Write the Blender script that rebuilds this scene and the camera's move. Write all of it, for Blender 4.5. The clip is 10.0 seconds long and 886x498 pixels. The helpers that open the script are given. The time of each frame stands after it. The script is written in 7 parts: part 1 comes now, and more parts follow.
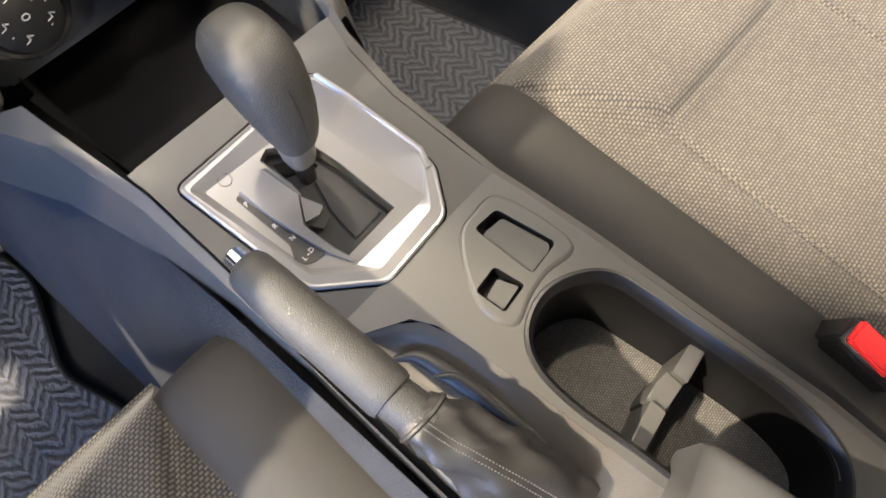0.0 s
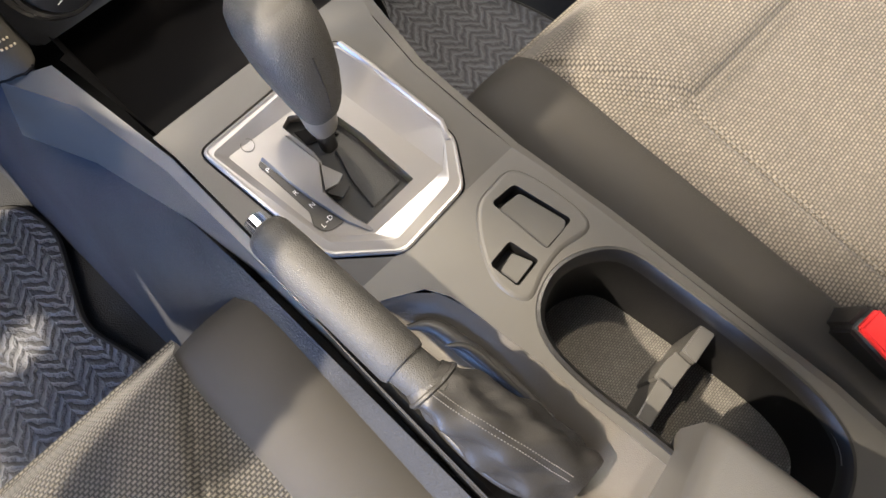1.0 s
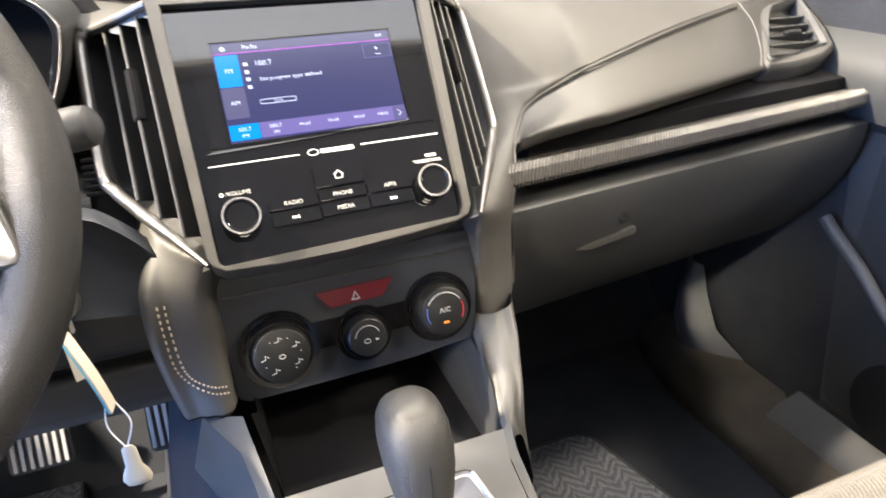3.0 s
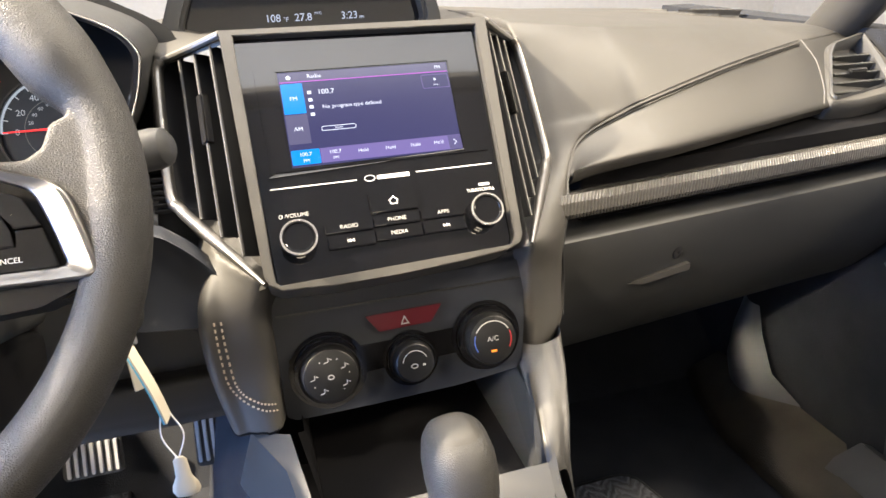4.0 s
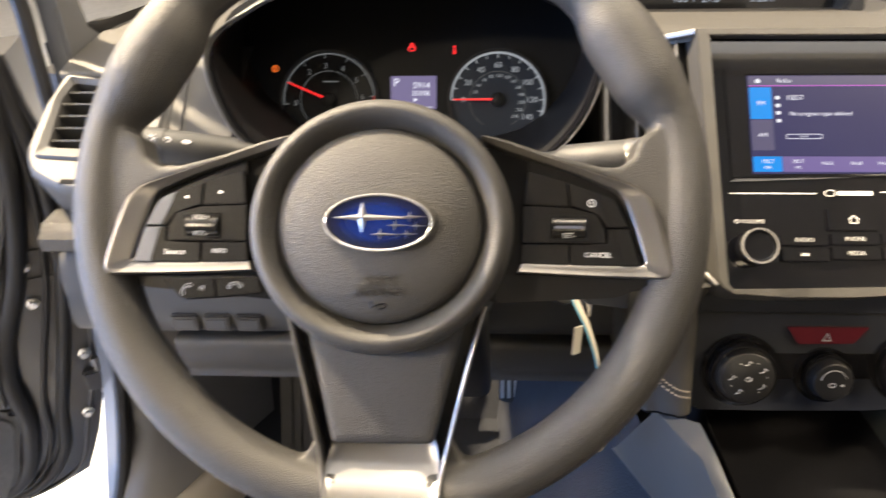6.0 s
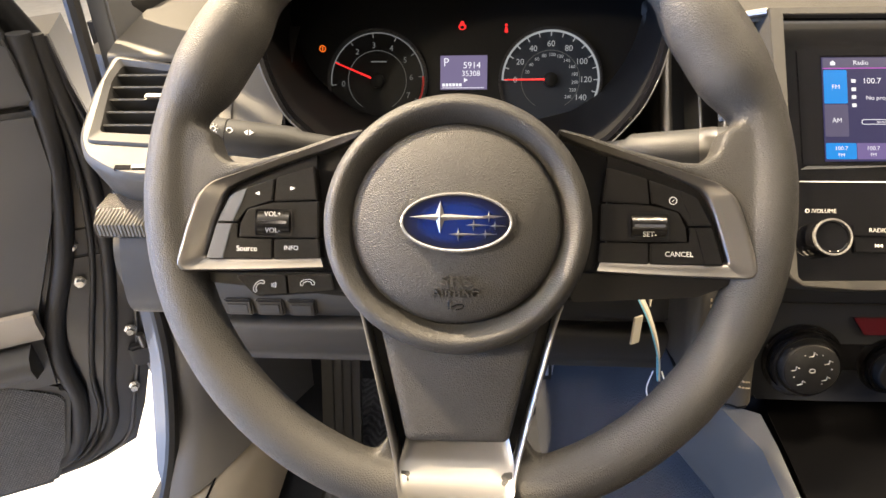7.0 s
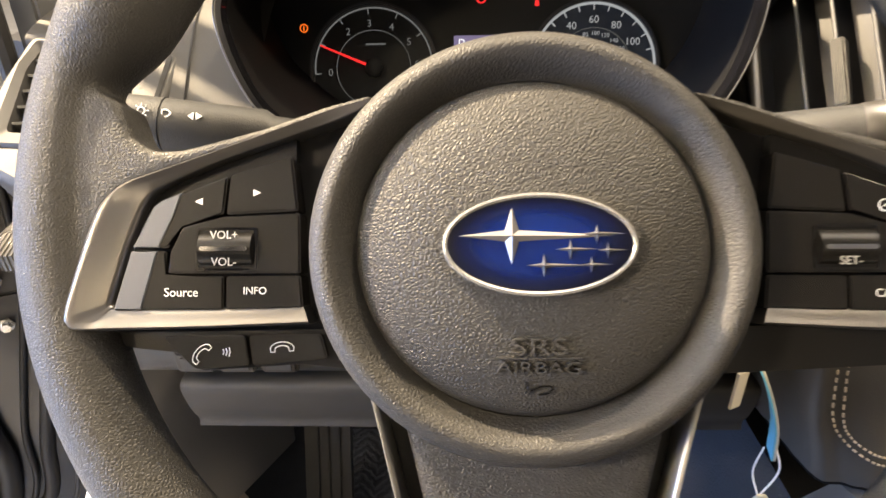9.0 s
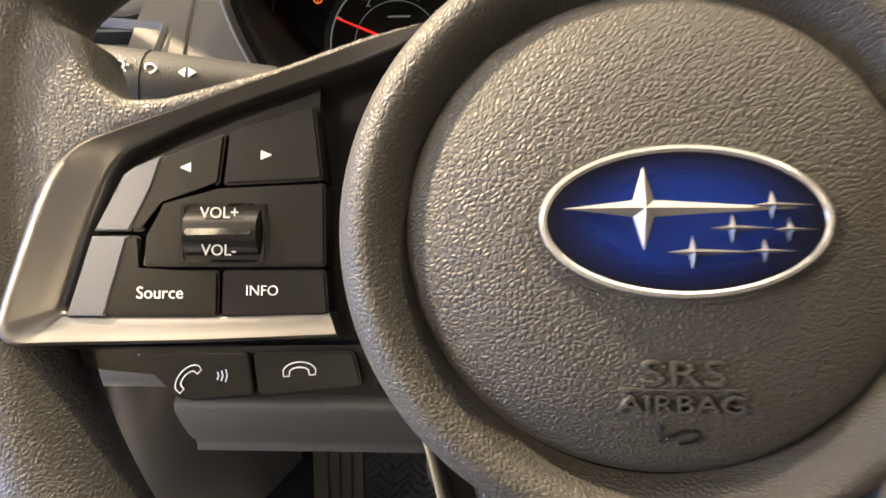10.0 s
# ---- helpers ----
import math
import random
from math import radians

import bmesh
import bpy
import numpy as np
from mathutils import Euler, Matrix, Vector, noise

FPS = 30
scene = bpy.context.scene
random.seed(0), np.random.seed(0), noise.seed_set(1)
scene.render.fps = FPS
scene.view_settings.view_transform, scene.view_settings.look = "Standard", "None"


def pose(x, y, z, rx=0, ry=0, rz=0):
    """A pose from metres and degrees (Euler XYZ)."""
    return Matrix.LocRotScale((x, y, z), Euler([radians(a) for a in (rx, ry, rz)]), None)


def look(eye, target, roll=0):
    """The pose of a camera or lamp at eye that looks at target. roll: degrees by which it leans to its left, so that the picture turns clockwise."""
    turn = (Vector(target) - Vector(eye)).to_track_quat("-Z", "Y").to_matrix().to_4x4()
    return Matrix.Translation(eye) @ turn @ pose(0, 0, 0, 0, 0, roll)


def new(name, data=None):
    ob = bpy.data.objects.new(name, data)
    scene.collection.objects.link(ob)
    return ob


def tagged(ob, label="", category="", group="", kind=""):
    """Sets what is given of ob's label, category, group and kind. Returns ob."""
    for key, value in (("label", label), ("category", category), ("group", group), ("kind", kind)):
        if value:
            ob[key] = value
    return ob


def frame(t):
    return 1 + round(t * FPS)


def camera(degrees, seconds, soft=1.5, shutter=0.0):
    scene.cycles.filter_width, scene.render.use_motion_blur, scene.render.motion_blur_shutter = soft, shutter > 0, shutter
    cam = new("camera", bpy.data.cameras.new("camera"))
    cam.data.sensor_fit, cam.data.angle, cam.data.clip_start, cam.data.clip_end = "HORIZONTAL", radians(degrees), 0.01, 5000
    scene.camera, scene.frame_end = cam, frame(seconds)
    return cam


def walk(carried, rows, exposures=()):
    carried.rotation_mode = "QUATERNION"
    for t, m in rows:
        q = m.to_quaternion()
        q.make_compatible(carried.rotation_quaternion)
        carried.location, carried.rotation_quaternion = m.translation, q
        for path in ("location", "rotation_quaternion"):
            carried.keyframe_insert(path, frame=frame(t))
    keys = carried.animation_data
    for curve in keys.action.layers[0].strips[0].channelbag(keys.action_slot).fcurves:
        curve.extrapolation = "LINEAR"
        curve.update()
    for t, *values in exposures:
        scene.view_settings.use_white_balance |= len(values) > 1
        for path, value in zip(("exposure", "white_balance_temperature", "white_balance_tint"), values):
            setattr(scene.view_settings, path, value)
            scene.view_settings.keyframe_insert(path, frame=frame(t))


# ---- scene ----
cam = camera(70.0, 10.0, shutter=0.5)
PATH = [
    (0, (0.239, -0.257, 0.754), (0.843, 0.252, -1.084), 1.7),
    (0.5, (0.239, -0.257, 0.758), (0.756, 0.236, -1.11), 0.7),
    (1, (0.239, -0.258, 0.76), (0.741, 0.23, -1.114), 0.2),
    (1.5, (0.239, -0.257, 0.755), (0.768, 0.261, -1.103), 1.2),
    (2, (0.237, -0.269, 0.752), (0.952, 0.631, -0.885), 0.4),
    (2.2, (0.235, -0.27, 0.755), (1.043, 0.811, -0.721), 1.3),
    (2.5, (0.251, -0.284, 0.764), (1.015, 1.081, -0.482), -0.9),
    (3, (0.256, -0.312, 0.766), (0.895, 1.334, -0.172), -1.4),
    (4.5, (0.237, -0.315, 0.768), (0.734, 1.427, -0.079), -1.0),
    (5, (0.166, -0.294, 0.793), (0.602, 1.447, -0.09), 1.1),
    (5.5, (0.098, -0.289, 0.814), (0.254, 1.462, -0.138), 0.3),
    (6, (0.053, -0.3, 0.818), (-0.034, 1.43, -0.181), -1.0),
    (6.2, (0.041, -0.302, 0.826), (-0.098, 1.405, -0.207), -1.4),
    (7.3, (0.018, -0.28, 0.831), (-0.126, 1.391, -0.259), -2.0),
    (7.5, (0.016, -0.277, 0.826), (-0.111, 1.404, -0.249), -1.2),
    (8, (0.007, -0.258, 0.823), (-0.112, 1.440, -0.228), -1.4),
    (8.5, (-0.001, -0.198, 0.790), (-0.110, 1.520, -0.228), -1.7),
    (9, (-0.018, -0.167, 0.759), (-0.106, 1.549, -0.264), -1.7),
    (9.5, (-0.029, -0.14, 0.742), (-0.134, 1.580, -0.273), -1.9),
    (10, (-0.04, -0.117, 0.722), (-0.143, 1.613, -0.277), -1.8),
]
walk(cam, [(t, look(eye, target, roll)) for t, eye, target, roll in PATH],
     exposures=[(0, 0.14, 5800, 10), (1.5, 0.14, 5800, 10), (2.5, 0.60, 5550, 10), (3, 0.66, 5650, 10), (4.5, 0.50, 6000, 10), (5, 0.50, 6050, 10), (6, 0.13, 6450, 10), (7.5, 0.10, 6800, 10), (8.5, 0.10, 6750, 10), (9, 0.06, 6900, 10), (9.5, 0.10, 7100, 10), (10, -0.06, 6950, 10)])


# ---------------- world and lights ----------------
world = bpy.data.worlds.new("showroom_air")
scene.world = world
world.use_nodes = True
world.node_tree.nodes["Background"].inputs[0].default_value = (0.75, 0.85, 1.0, 1)
world.node_tree.nodes["Background"].inputs[1].default_value = 0.42


def area_lamp(name, eye, target, sx, sy, power, colour, beam=180):
    data = bpy.data.lights.new(name, "AREA")
    data.shape, data.size, data.size_y, data.energy, data.color = "RECTANGLE", sx, sy, power, colour
    data.spread = math.radians(beam)
    ob = new(name, data)
    ob.matrix_world = look(eye, target)
    return ob


WARM, COOL = (1.0, 0.80, 0.54), (0.32, 0.52, 1.0)
area_lamp("ceiling_lamp_front", (-2.15, 0.98, 3.0), (0.2, 0.0, 0.4), 0.10, 0.10, 640, WARM)
area_lamp("ceiling_lamp_middle", (0.87, 0.89, 3.3), (0.4, -0.2, 0.3), 0.12, 0.12, 75, WARM)
area_lamp("ceiling_lamp_driver", (-1.9, -0.15, 2.1), (0.25, 0.15, 0.55), 0.35, 0.35, 14, WARM)
area_lamp("ceiling_panel", (0.0, 0.0, 4.15), (0.0, 0.001, 0.0), 6.0, 6.0, 230, (1.0, 0.96, 0.90))
area_lamp("ceiling_lamp_side", (1.95, -0.15, 2.75), (0.65, 0.18, 0.0), 0.30, 0.30, 75, WARM)
area_lamp("ceiling_lamp_sill", (-1.9, -1.28, 2.0), (0.98, 0.32, 0.06), 0.20, 0.20, 3.5, WARM, 34)
area_lamp("ceiling_lamp_rear", (2.9, -1.1, 2.4), (0.5, 0.2, 0.5), 0.5, 0.5, 65, WARM)
area_lamp("rear_window_light", (0.35, -5.5, 2.32), (0.35, 0.2, 0.6), 1.6, 0.35, 55, WARM)
area_lamp("shop_window", (-3.4, -0.55, 0.95), (0.2, 0.3, 0.2), 2.3, 1.6, 280, COOL)


# ---------------- materials ----------------
def material(name, base, rough=0.5, metal=0.0, bump=0.0, scale=900.0, vary=0.12, kind="noise", coat=0.0, spec=0.5):
    m = bpy.data.materials.new(name)
    m.use_nodes = True
    nt = m.node_tree
    b = nt.nodes["Principled BSDF"]
    b.inputs["Base Color"].default_value = (*base, 1)
    b.inputs["Roughness"].default_value = rough
    b.inputs["Metallic"].default_value = metal
    b.inputs["Coat Weight"].default_value = coat
    b.inputs["Specular IOR Level"].default_value = spec
    co = nt.nodes.new("ShaderNodeTexCoord")
    big = nt.nodes.new("ShaderNodeTexNoise")
    big.inputs["Scale"].default_value, big.inputs["Detail"].default_value = 14.0, 5.0
    nt.links.new(co.outputs["Object"], big.inputs["Vector"])
    if vary:
        mix = nt.nodes.new("ShaderNodeMix")
        mix.data_type = "RGBA"
        mix.inputs[6].default_value = tuple(c * (1 - vary) for c in base) + (1,)
        mix.inputs[7].default_value = tuple(min(1, c * (1 + vary)) for c in base) + (1,)
        nt.links.new(big.outputs["Fac"], mix.inputs[0])
        nt.links.new(mix.outputs[2], b.inputs["Base Color"])
        ramp = nt.nodes.new("ShaderNodeMapRange")
        ramp.inputs["To Min"].default_value, ramp.inputs["To Max"].default_value = max(0.02, rough * 0.85), min(1, rough * 1.15)
        nt.links.new(big.outputs["Fac"], ramp.inputs["Value"])
        nt.links.new(ramp.outputs[0], b.inputs["Roughness"])
    if bump:
        if kind == "leather":
            vor = nt.nodes.new("ShaderNodeTexVoronoi")
            vor.feature = "DISTANCE_TO_EDGE"
            vor.inputs["Scale"].default_value = scale
            bend = nt.nodes.new("ShaderNodeTexNoise")
            bend.inputs["Scale"].default_value, bend.inputs["Detail"].default_value = scale * 0.45, 2.0
            push = nt.nodes.new("ShaderNodeVectorMath")
            push.operation = "MULTIPLY_ADD"
            push.inputs[1].default_value = (0.7 / scale,) * 3
            nt.links.new(co.outputs["Object"], bend.inputs["Vector"])
            nt.links.new(bend.outputs["Color"], push.inputs[0])
            nt.links.new(co.outputs["Object"], push.inputs[2])
            nt.links.new(push.outputs[0], vor.inputs["Vector"])
            tex, out = nt.nodes.new("ShaderNodeMapRange"), 0
            tex.interpolation_type = "SMOOTHSTEP"
            tex.inputs["From Max"].default_value = 0.32
            nt.links.new(vor.outputs["Distance"], tex.inputs["Value"])
            pits = nt.nodes.new("ShaderNodeMapRange")
            pits.inputs["From Max"].default_value = 0.10
            pits.inputs["To Min"].default_value = rough + 0.25
            pits.inputs["To Max"].default_value = rough
            nt.links.new(vor.outputs["Distance"], pits.inputs["Value"])
            nt.links.new(pits.outputs[0], b.inputs["Roughness"])
        else:
            tex = nt.nodes.new("ShaderNodeTexNoise")
            out = "Fac"
            tex.inputs["Scale"].default_value, tex.inputs["Detail"].default_value = scale, 2.0
            nt.links.new(co.outputs["Object"], tex.inputs["Vector"])
        bp = nt.nodes.new("ShaderNodeBump")
        bp.inputs["Strength"].default_value, bp.inputs["Distance"].default_value = bump, 0.0006 if kind == "leather" else 0.001
        nt.links.new(tex.outputs[out], bp.inputs["Height"])
        nt.links.new(bp.outputs[0], b.inputs["Normal"])
    return m


def woven(name, dark, light, cell, rough=0.85, bump=0.6, skew=0.0, gap=0.20):
    """Cloth of short light threads in offset rows over a dark ground, in object space (x across, y along)."""
    m = bpy.data.materials.new(name)
    m.use_nodes = True
    nt = m.node_tree
    b = nt.nodes["Principled BSDF"]
    b.inputs["Roughness"].default_value = rough
    b.inputs["Sheen Weight"].default_value = 0.15
    co = nt.nodes.new("ShaderNodeTexCoord")
    mp = nt.nodes.new("ShaderNodeMapping")
    mp.inputs["Scale"].default_value = (1 / cell, 1 / cell, 1 / cell)
    mp.inputs["Rotation"].default_value = (0, 0, skew)
    nt.links.new(co.outputs["Object"], mp.inputs[0])
    br = nt.nodes.new("ShaderNodeTexBrick")
    br.offset = 0.5
    br.inputs["Scale"].default_value = 1.0
    br.inputs["Mortar Size"].default_value = gap
    br.inputs["Mortar Smooth"].default_value = 1.0
    br.inputs["Brick Width"].default_value = 1.0
    br.inputs["Row Height"].default_value = 0.7
    br.inputs["Color1"].default_value = (*light, 1)
    br.inputs["Color2"].default_value = tuple(c * 0.7 for c in light) + (1,)
    br.inputs["Mortar"].default_value = (*dark, 1)
    nt.links.new(mp.outputs[0], br.inputs["Vector"])
    big = nt.nodes.new("ShaderNodeTexNoise")
    big.inputs["Scale"].default_value = 9.0
    nt.links.new(co.outputs["Object"], big.inputs["Vector"])
    mix = nt.nodes.new("ShaderNodeMix")
    mix.data_type, mix.blend_type = "RGBA", "OVERLAY"
    mix.inputs[0].default_value = 0.25
    nt.links.new(br.outputs["Color"], mix.inputs[6])
    nt.links.new(big.outputs["Fac"], mix.inputs[7])
    nt.links.new(mix.outputs[2], b.inputs["Base Color"])
    bp = nt.nodes.new("ShaderNodeBump")
    bp.invert = True
    bp.inputs["Strength"].default_value, bp.inputs["Distance"].default_value = bump, 0.001
    nt.links.new(br.outputs["Fac"], bp.inputs["Height"])
    nt.links.new(bp.outputs[0], b.inputs["Normal"])
    return m


def ribbed(name, base, pitch, turn=0.0, depth=0.8, rough=0.9, zigzag=0.0):
    """Ribs across the object's x after a turn about z; zigzag bends them into a herringbone."""
    m = bpy.data.materials.new(name)
    m.use_nodes = True
    nt = m.node_tree
    b = nt.nodes["Principled BSDF"]
    b.inputs["Roughness"].default_value = rough
    co = nt.nodes.new("ShaderNodeTexCoord")
    mp = nt.nodes.new("ShaderNodeMapping")
    mp.inputs["Rotation"].default_value = (0, 0, turn)
    nt.links.new(co.outputs["Object"], mp.inputs[0])
    wv = nt.nodes.new("ShaderNodeTexWave")
    wv.inputs["Scale"].default_value = 0.314 / pitch
    wv.inputs["Distortion"].default_value = zigzag
    wv.inputs["Detail"].default_value = 2.0
    wv.inputs["Detail Scale"].default_value = 4.0
    nt.links.new(mp.outputs[0], wv.inputs["Vector"])
    ns = nt.nodes.new("ShaderNodeTexNoise")
    ns.inputs["Scale"].default_value = 260.0
    nt.links.new(co.outputs["Object"], ns.inputs["Vector"])
    add = nt.nodes.new("ShaderNodeMath")
    nt.links.new(wv.outputs["Fac"], add.inputs[0])
    nt.links.new(ns.outputs["Fac"], add.inputs[1])
    mix = nt.nodes.new("ShaderNodeMix")
    mix.data_type = "RGBA"
    mix.inputs[6].default_value = tuple(c * 0.6 for c in base) + (1,)
    mix.inputs[7].default_value = tuple(c * 1.3 for c in base) + (1,)
    half = nt.nodes.new("ShaderNodeMath")
    half.operation = "MULTIPLY"
    half.inputs[1].default_value = 0.5
    nt.links.new(add.outputs[0], half.inputs[0])
    nt.links.new(half.outputs[0], mix.inputs[0])
    nt.links.new(mix.outputs[2], b.inputs["Base Color"])
    bp = nt.nodes.new("ShaderNodeBump")
    bp.inputs["Strength"].default_value, bp.inputs["Distance"].default_value = depth, 0.002
    nt.links.new(add.outputs[0], bp.inputs["Height"])
    nt.links.new(bp.outputs[0], b.inputs["Normal"])
    return m


def herringbone(name, base, band, pitch):
    """Chunky ribs that turn back and forth in bands along the object's x and y."""
    m = bpy.data.materials.new(name)
    m.use_nodes = True
    nt = m.node_tree
    b = nt.nodes["Principled BSDF"]
    b.inputs["Roughness"].default_value = 0.9
    co = nt.nodes.new("ShaderNodeTexCoord")
    ns = nt.nodes.new("ShaderNodeTexNoise")
    ns.inputs["Scale"].default_value, ns.inputs["Detail"].default_value = 95.0, 6.0
    xyz = nt.nodes.new("ShaderNodeSeparateXYZ")

    def calc(op, a, c):
        n = nt.nodes.new("ShaderNodeMath")
        n.operation = op
        for i, v in enumerate((a, c)):
            if isinstance(v, float):
                n.inputs[i].default_value = v
            else:
                nt.links.new(v, n.inputs[i])
        return n.outputs[0]

    nt.links.new(co.outputs["Object"], xyz.inputs[0])
    nt.links.new(co.outputs["Object"], ns.inputs["Vector"])
    fold = calc("PINGPONG", xyz.outputs["X"], band)
    run = calc("ADD", xyz.outputs["Y"], fold)
    run = calc("ADD", run, calc("MULTIPLY", ns.outputs["Fac"], 0.018))
    rib = calc("PINGPONG", run, pitch / 2)
    rib = calc("DIVIDE", rib, pitch / 2)
    fuzz = calc("ADD", rib, calc("MULTIPLY", ns.outputs["Fac"], 0.5))
    mix = nt.nodes.new("ShaderNodeMix")
    mix.data_type = "RGBA"
    mix.inputs[6].default_value = tuple(c * 0.45 for c in base) + (1,)
    mix.inputs[7].default_value = tuple(c * 1.5 for c in base) + (1,)
    nt.links.new(calc("MULTIPLY", fuzz, 0.66), mix.inputs[0])
    nt.links.new(mix.outputs[2], b.inputs["Base Color"])
    bp = nt.nodes.new("ShaderNodeBump")
    bp.inputs["Strength"].default_value, bp.inputs["Distance"].default_value = 1.0, 0.003
    nt.links.new(fuzz, bp.inputs["Height"])
    nt.links.new(bp.outputs[0], b.inputs["Normal"])
    return m


def glowing(name, colour, strength):
    m = bpy.data.materials.new(name)
    m.use_nodes = True
    b = m.node_tree.nodes["Principled BSDF"]
    b.inputs["Base Color"].default_value = tuple(c * 0.05 for c in colour) + (1,)
    b.inputs["Roughness"].default_value = 0.2
    b.inputs["Emission Color"].default_value = (*colour, 1)
    b.inputs["Emission Strength"].default_value = strength
    return m


DASH = material("dash_grain_plastic", (0.045, 0.0428, 0.039), 0.54, bump=0.25, scale=1300)
DASHLOW = material("hard_grain_plastic", (0.030, 0.031, 0.032), 0.50, bump=0.25, scale=1300)
CONSOLE = material("console_plastic", (0.062, 0.060, 0.057), 0.44, bump=0.12, scale=1600)
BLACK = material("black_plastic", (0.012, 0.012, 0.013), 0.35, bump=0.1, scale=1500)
# matte black for joints and piping, and painted shade in gaps and hollows
DARK = material("matte_black_and_shade", (0.006, 0.006, 0.007), 0.8, spec=0.08)
GLOSS = material("piano_black", (0.005, 0.005, 0.006), 0.07, coat=0.6, vary=0.05)
LEATHER = material("wheel_grain", (0.040, 0.039, 0.037), 0.48, bump=0.33, scale=740, kind="leather")
PADSKIN = material("airbag_grain", (0.036, 0.035, 0.033), 0.50, bump=0.46, scale=760, kind="leather")
SILVER = material("satin_silver_paint", (0.30, 0.292, 0.283), 0.36, metal=0.75, bump=0.05, scale=3000, vary=0.04)
BEZELM = material("shifter_satin_silver", (0.36, 0.35, 0.345), 0.33, metal=0.7, bump=0.04, scale=3000, vary=0.04)
DKSILVER = material("dark_satin_silver", (0.17, 0.165, 0.16), 0.30, metal=0.8, vary=0.05)
KNOBRING = material("bright_satin_metal", (0.66, 0.65, 0.63), 0.22, metal=0.8, vary=0.03)
TRIMSILVER = material("spoke_satin_silver", (0.20, 0.192, 0.183), 0.30, metal=0.85, bump=0.05, scale=3000, vary=0.04)
CHROME = material("chrome", (0.85, 0.85, 0.86), 0.08, metal=1.0, vary=0.0)
BUTTON = material("button_satin_black", (0.010, 0.0095, 0.009), 0.22, bump=0.05, scale=2500)
# window reflection on black switch facets, put into the base colour
EDGESHEEN = material("switch_edge_window_sheen", (0.095, 0.102, 0.122), 0.40, metal=0.4, vary=0.04)
# black plastic parts; also stands in for shade inside the tray wells
DEEP = material("deep_black_plastic_and_shade", (0.006, 0.006, 0.0065), 0.45, bump=0.1, scale=1500, spec=0.22)
# one seat cloth twice: a lit tone, then a copy with shade in its colour
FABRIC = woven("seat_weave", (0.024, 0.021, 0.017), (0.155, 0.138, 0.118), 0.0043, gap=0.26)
FABRICSHADE = woven("seat_weave_shaded", (0.004, 0.004, 0.004), (0.105, 0.098, 0.088), 0.0042, gap=0.33)
BOLSTER = material("bolster_cloth", (0.024, 0.0222, 0.020), 0.75, bump=0.35, scale=2200)
SEATBASE = material("seat_base_plastic", (0.03, 0.029, 0.028), 0.55, bump=0.2, scale=1400)
CARPET = material("floor_carpet", (0.034, 0.036, 0.042), 0.95, bump=0.9, scale=520, vary=0.45, spec=0.1)
SILLCARPET = material("sill_carpet", (0.065, 0.058, 0.049), 0.95, bump=0.9, scale=520, vary=0.4, spec=0.1)
MATM = herringbone("herringbone_floor_mat", (0.100, 0.105, 0.122), 0.022, 0.0150)
RED = material("hazard_red", (0.10, 0.008, 0.014), 0.25, coat=0.4)
REDB = material("buckle_red", (0.65, 0.03, 0.03), 0.35)
WHITE = material("white_print", (0.75, 0.75, 0.74), 0.5, vary=0.0)
DIMP = material("dim_grey_print", (0.42, 0.42, 0.42), 0.5, vary=0.0)
GREYP = material("grey_print", (0.45, 0.45, 0.44), 0.5, vary=0.0)
STITCH = material("tan_stitch", (0.42, 0.36, 0.27), 0.7, vary=0.1)
PALESTITCH = material("pale_grey_stitch", (0.13, 0.125, 0.12), 0.7, vary=0.1)
DKSTITCH = material("grey_stitch", (0.10, 0.095, 0.09), 0.7, vary=0.1)
GAITER = material("gaiter_leatherette", (0.024, 0.023, 0.022), 0.43, bump=0.14, scale=800, kind="leather")
STRIP = ribbed("ribbed_trim_strip", (0.095, 0.091, 0.084), 0.0030, 0.55, 0.7, 0.15)
PANELM = material("climate_panel_plastic", (0.020, 0.0225, 0.029), 0.44, bump=0.15, scale=1400, spec=0.25)
DIALM = material("dial_plastic", (0.011, 0.0112, 0.012), 0.40, bump=0.08, scale=1800, spec=0.3)
HEADLINER = material("grey_headliner", (0.42, 0.41, 0.39), 0.85, bump=0.3, scale=900)
BODY = material("grey_car_paint", (0.050, 0.051, 0.055), 0.30, metal=0.3, coat=0.5)
DOORM = material("door_lining_plastic", (0.055, 0.055, 0.056), 0.5, bump=0.2, scale=1300)
DOORTOP = material("door_top_plastic", (0.14, 0.14, 0.145), 0.5, bump=0.2, scale=1300)
DOORGREY = material("door_armrest_plastic", (0.075, 0.078, 0.084), 0.5, bump=0.2, scale=1300)
TRENCHM = material("trench_leatherette", (0.050, 0.046, 0.041), 0.36, bump=0.14, scale=800, kind="leather")
JAMB = material("dark_door_jamb", (0.014, 0.014, 0.016), 0.35, coat=0.3)
RUBBER = material("door_seal_rubber", (0.015, 0.015, 0.016), 0.6)
TILE = material("showroom_tile", (0.75, 0.75, 0.74), 0.25)
PAPER = material("key_tag_paper", (0.52, 0.48, 0.39), 0.6)
BLUETAG = material("blue_key_tag", (0.12, 0.42, 0.62), 0.45)
RUBMAT = material("tray_rubber", (0.062, 0.061, 0.059), 0.6, bump=0.2, scale=1500, spec=0.3)
BLUEBADGE = material("badge_blue", (0.003, 0.010, 0.090), 0.15, coat=0.8, vary=0.0)
nt = BLUEBADGE.node_tree
co = nt.nodes.new("ShaderNodeTexCoord")
mp = nt.nodes.new("ShaderNodeMapping")
mp.inputs["Scale"].default_value = (1.0, 1.9, 0.0)
ln = nt.nodes.new("ShaderNodeVectorMath")
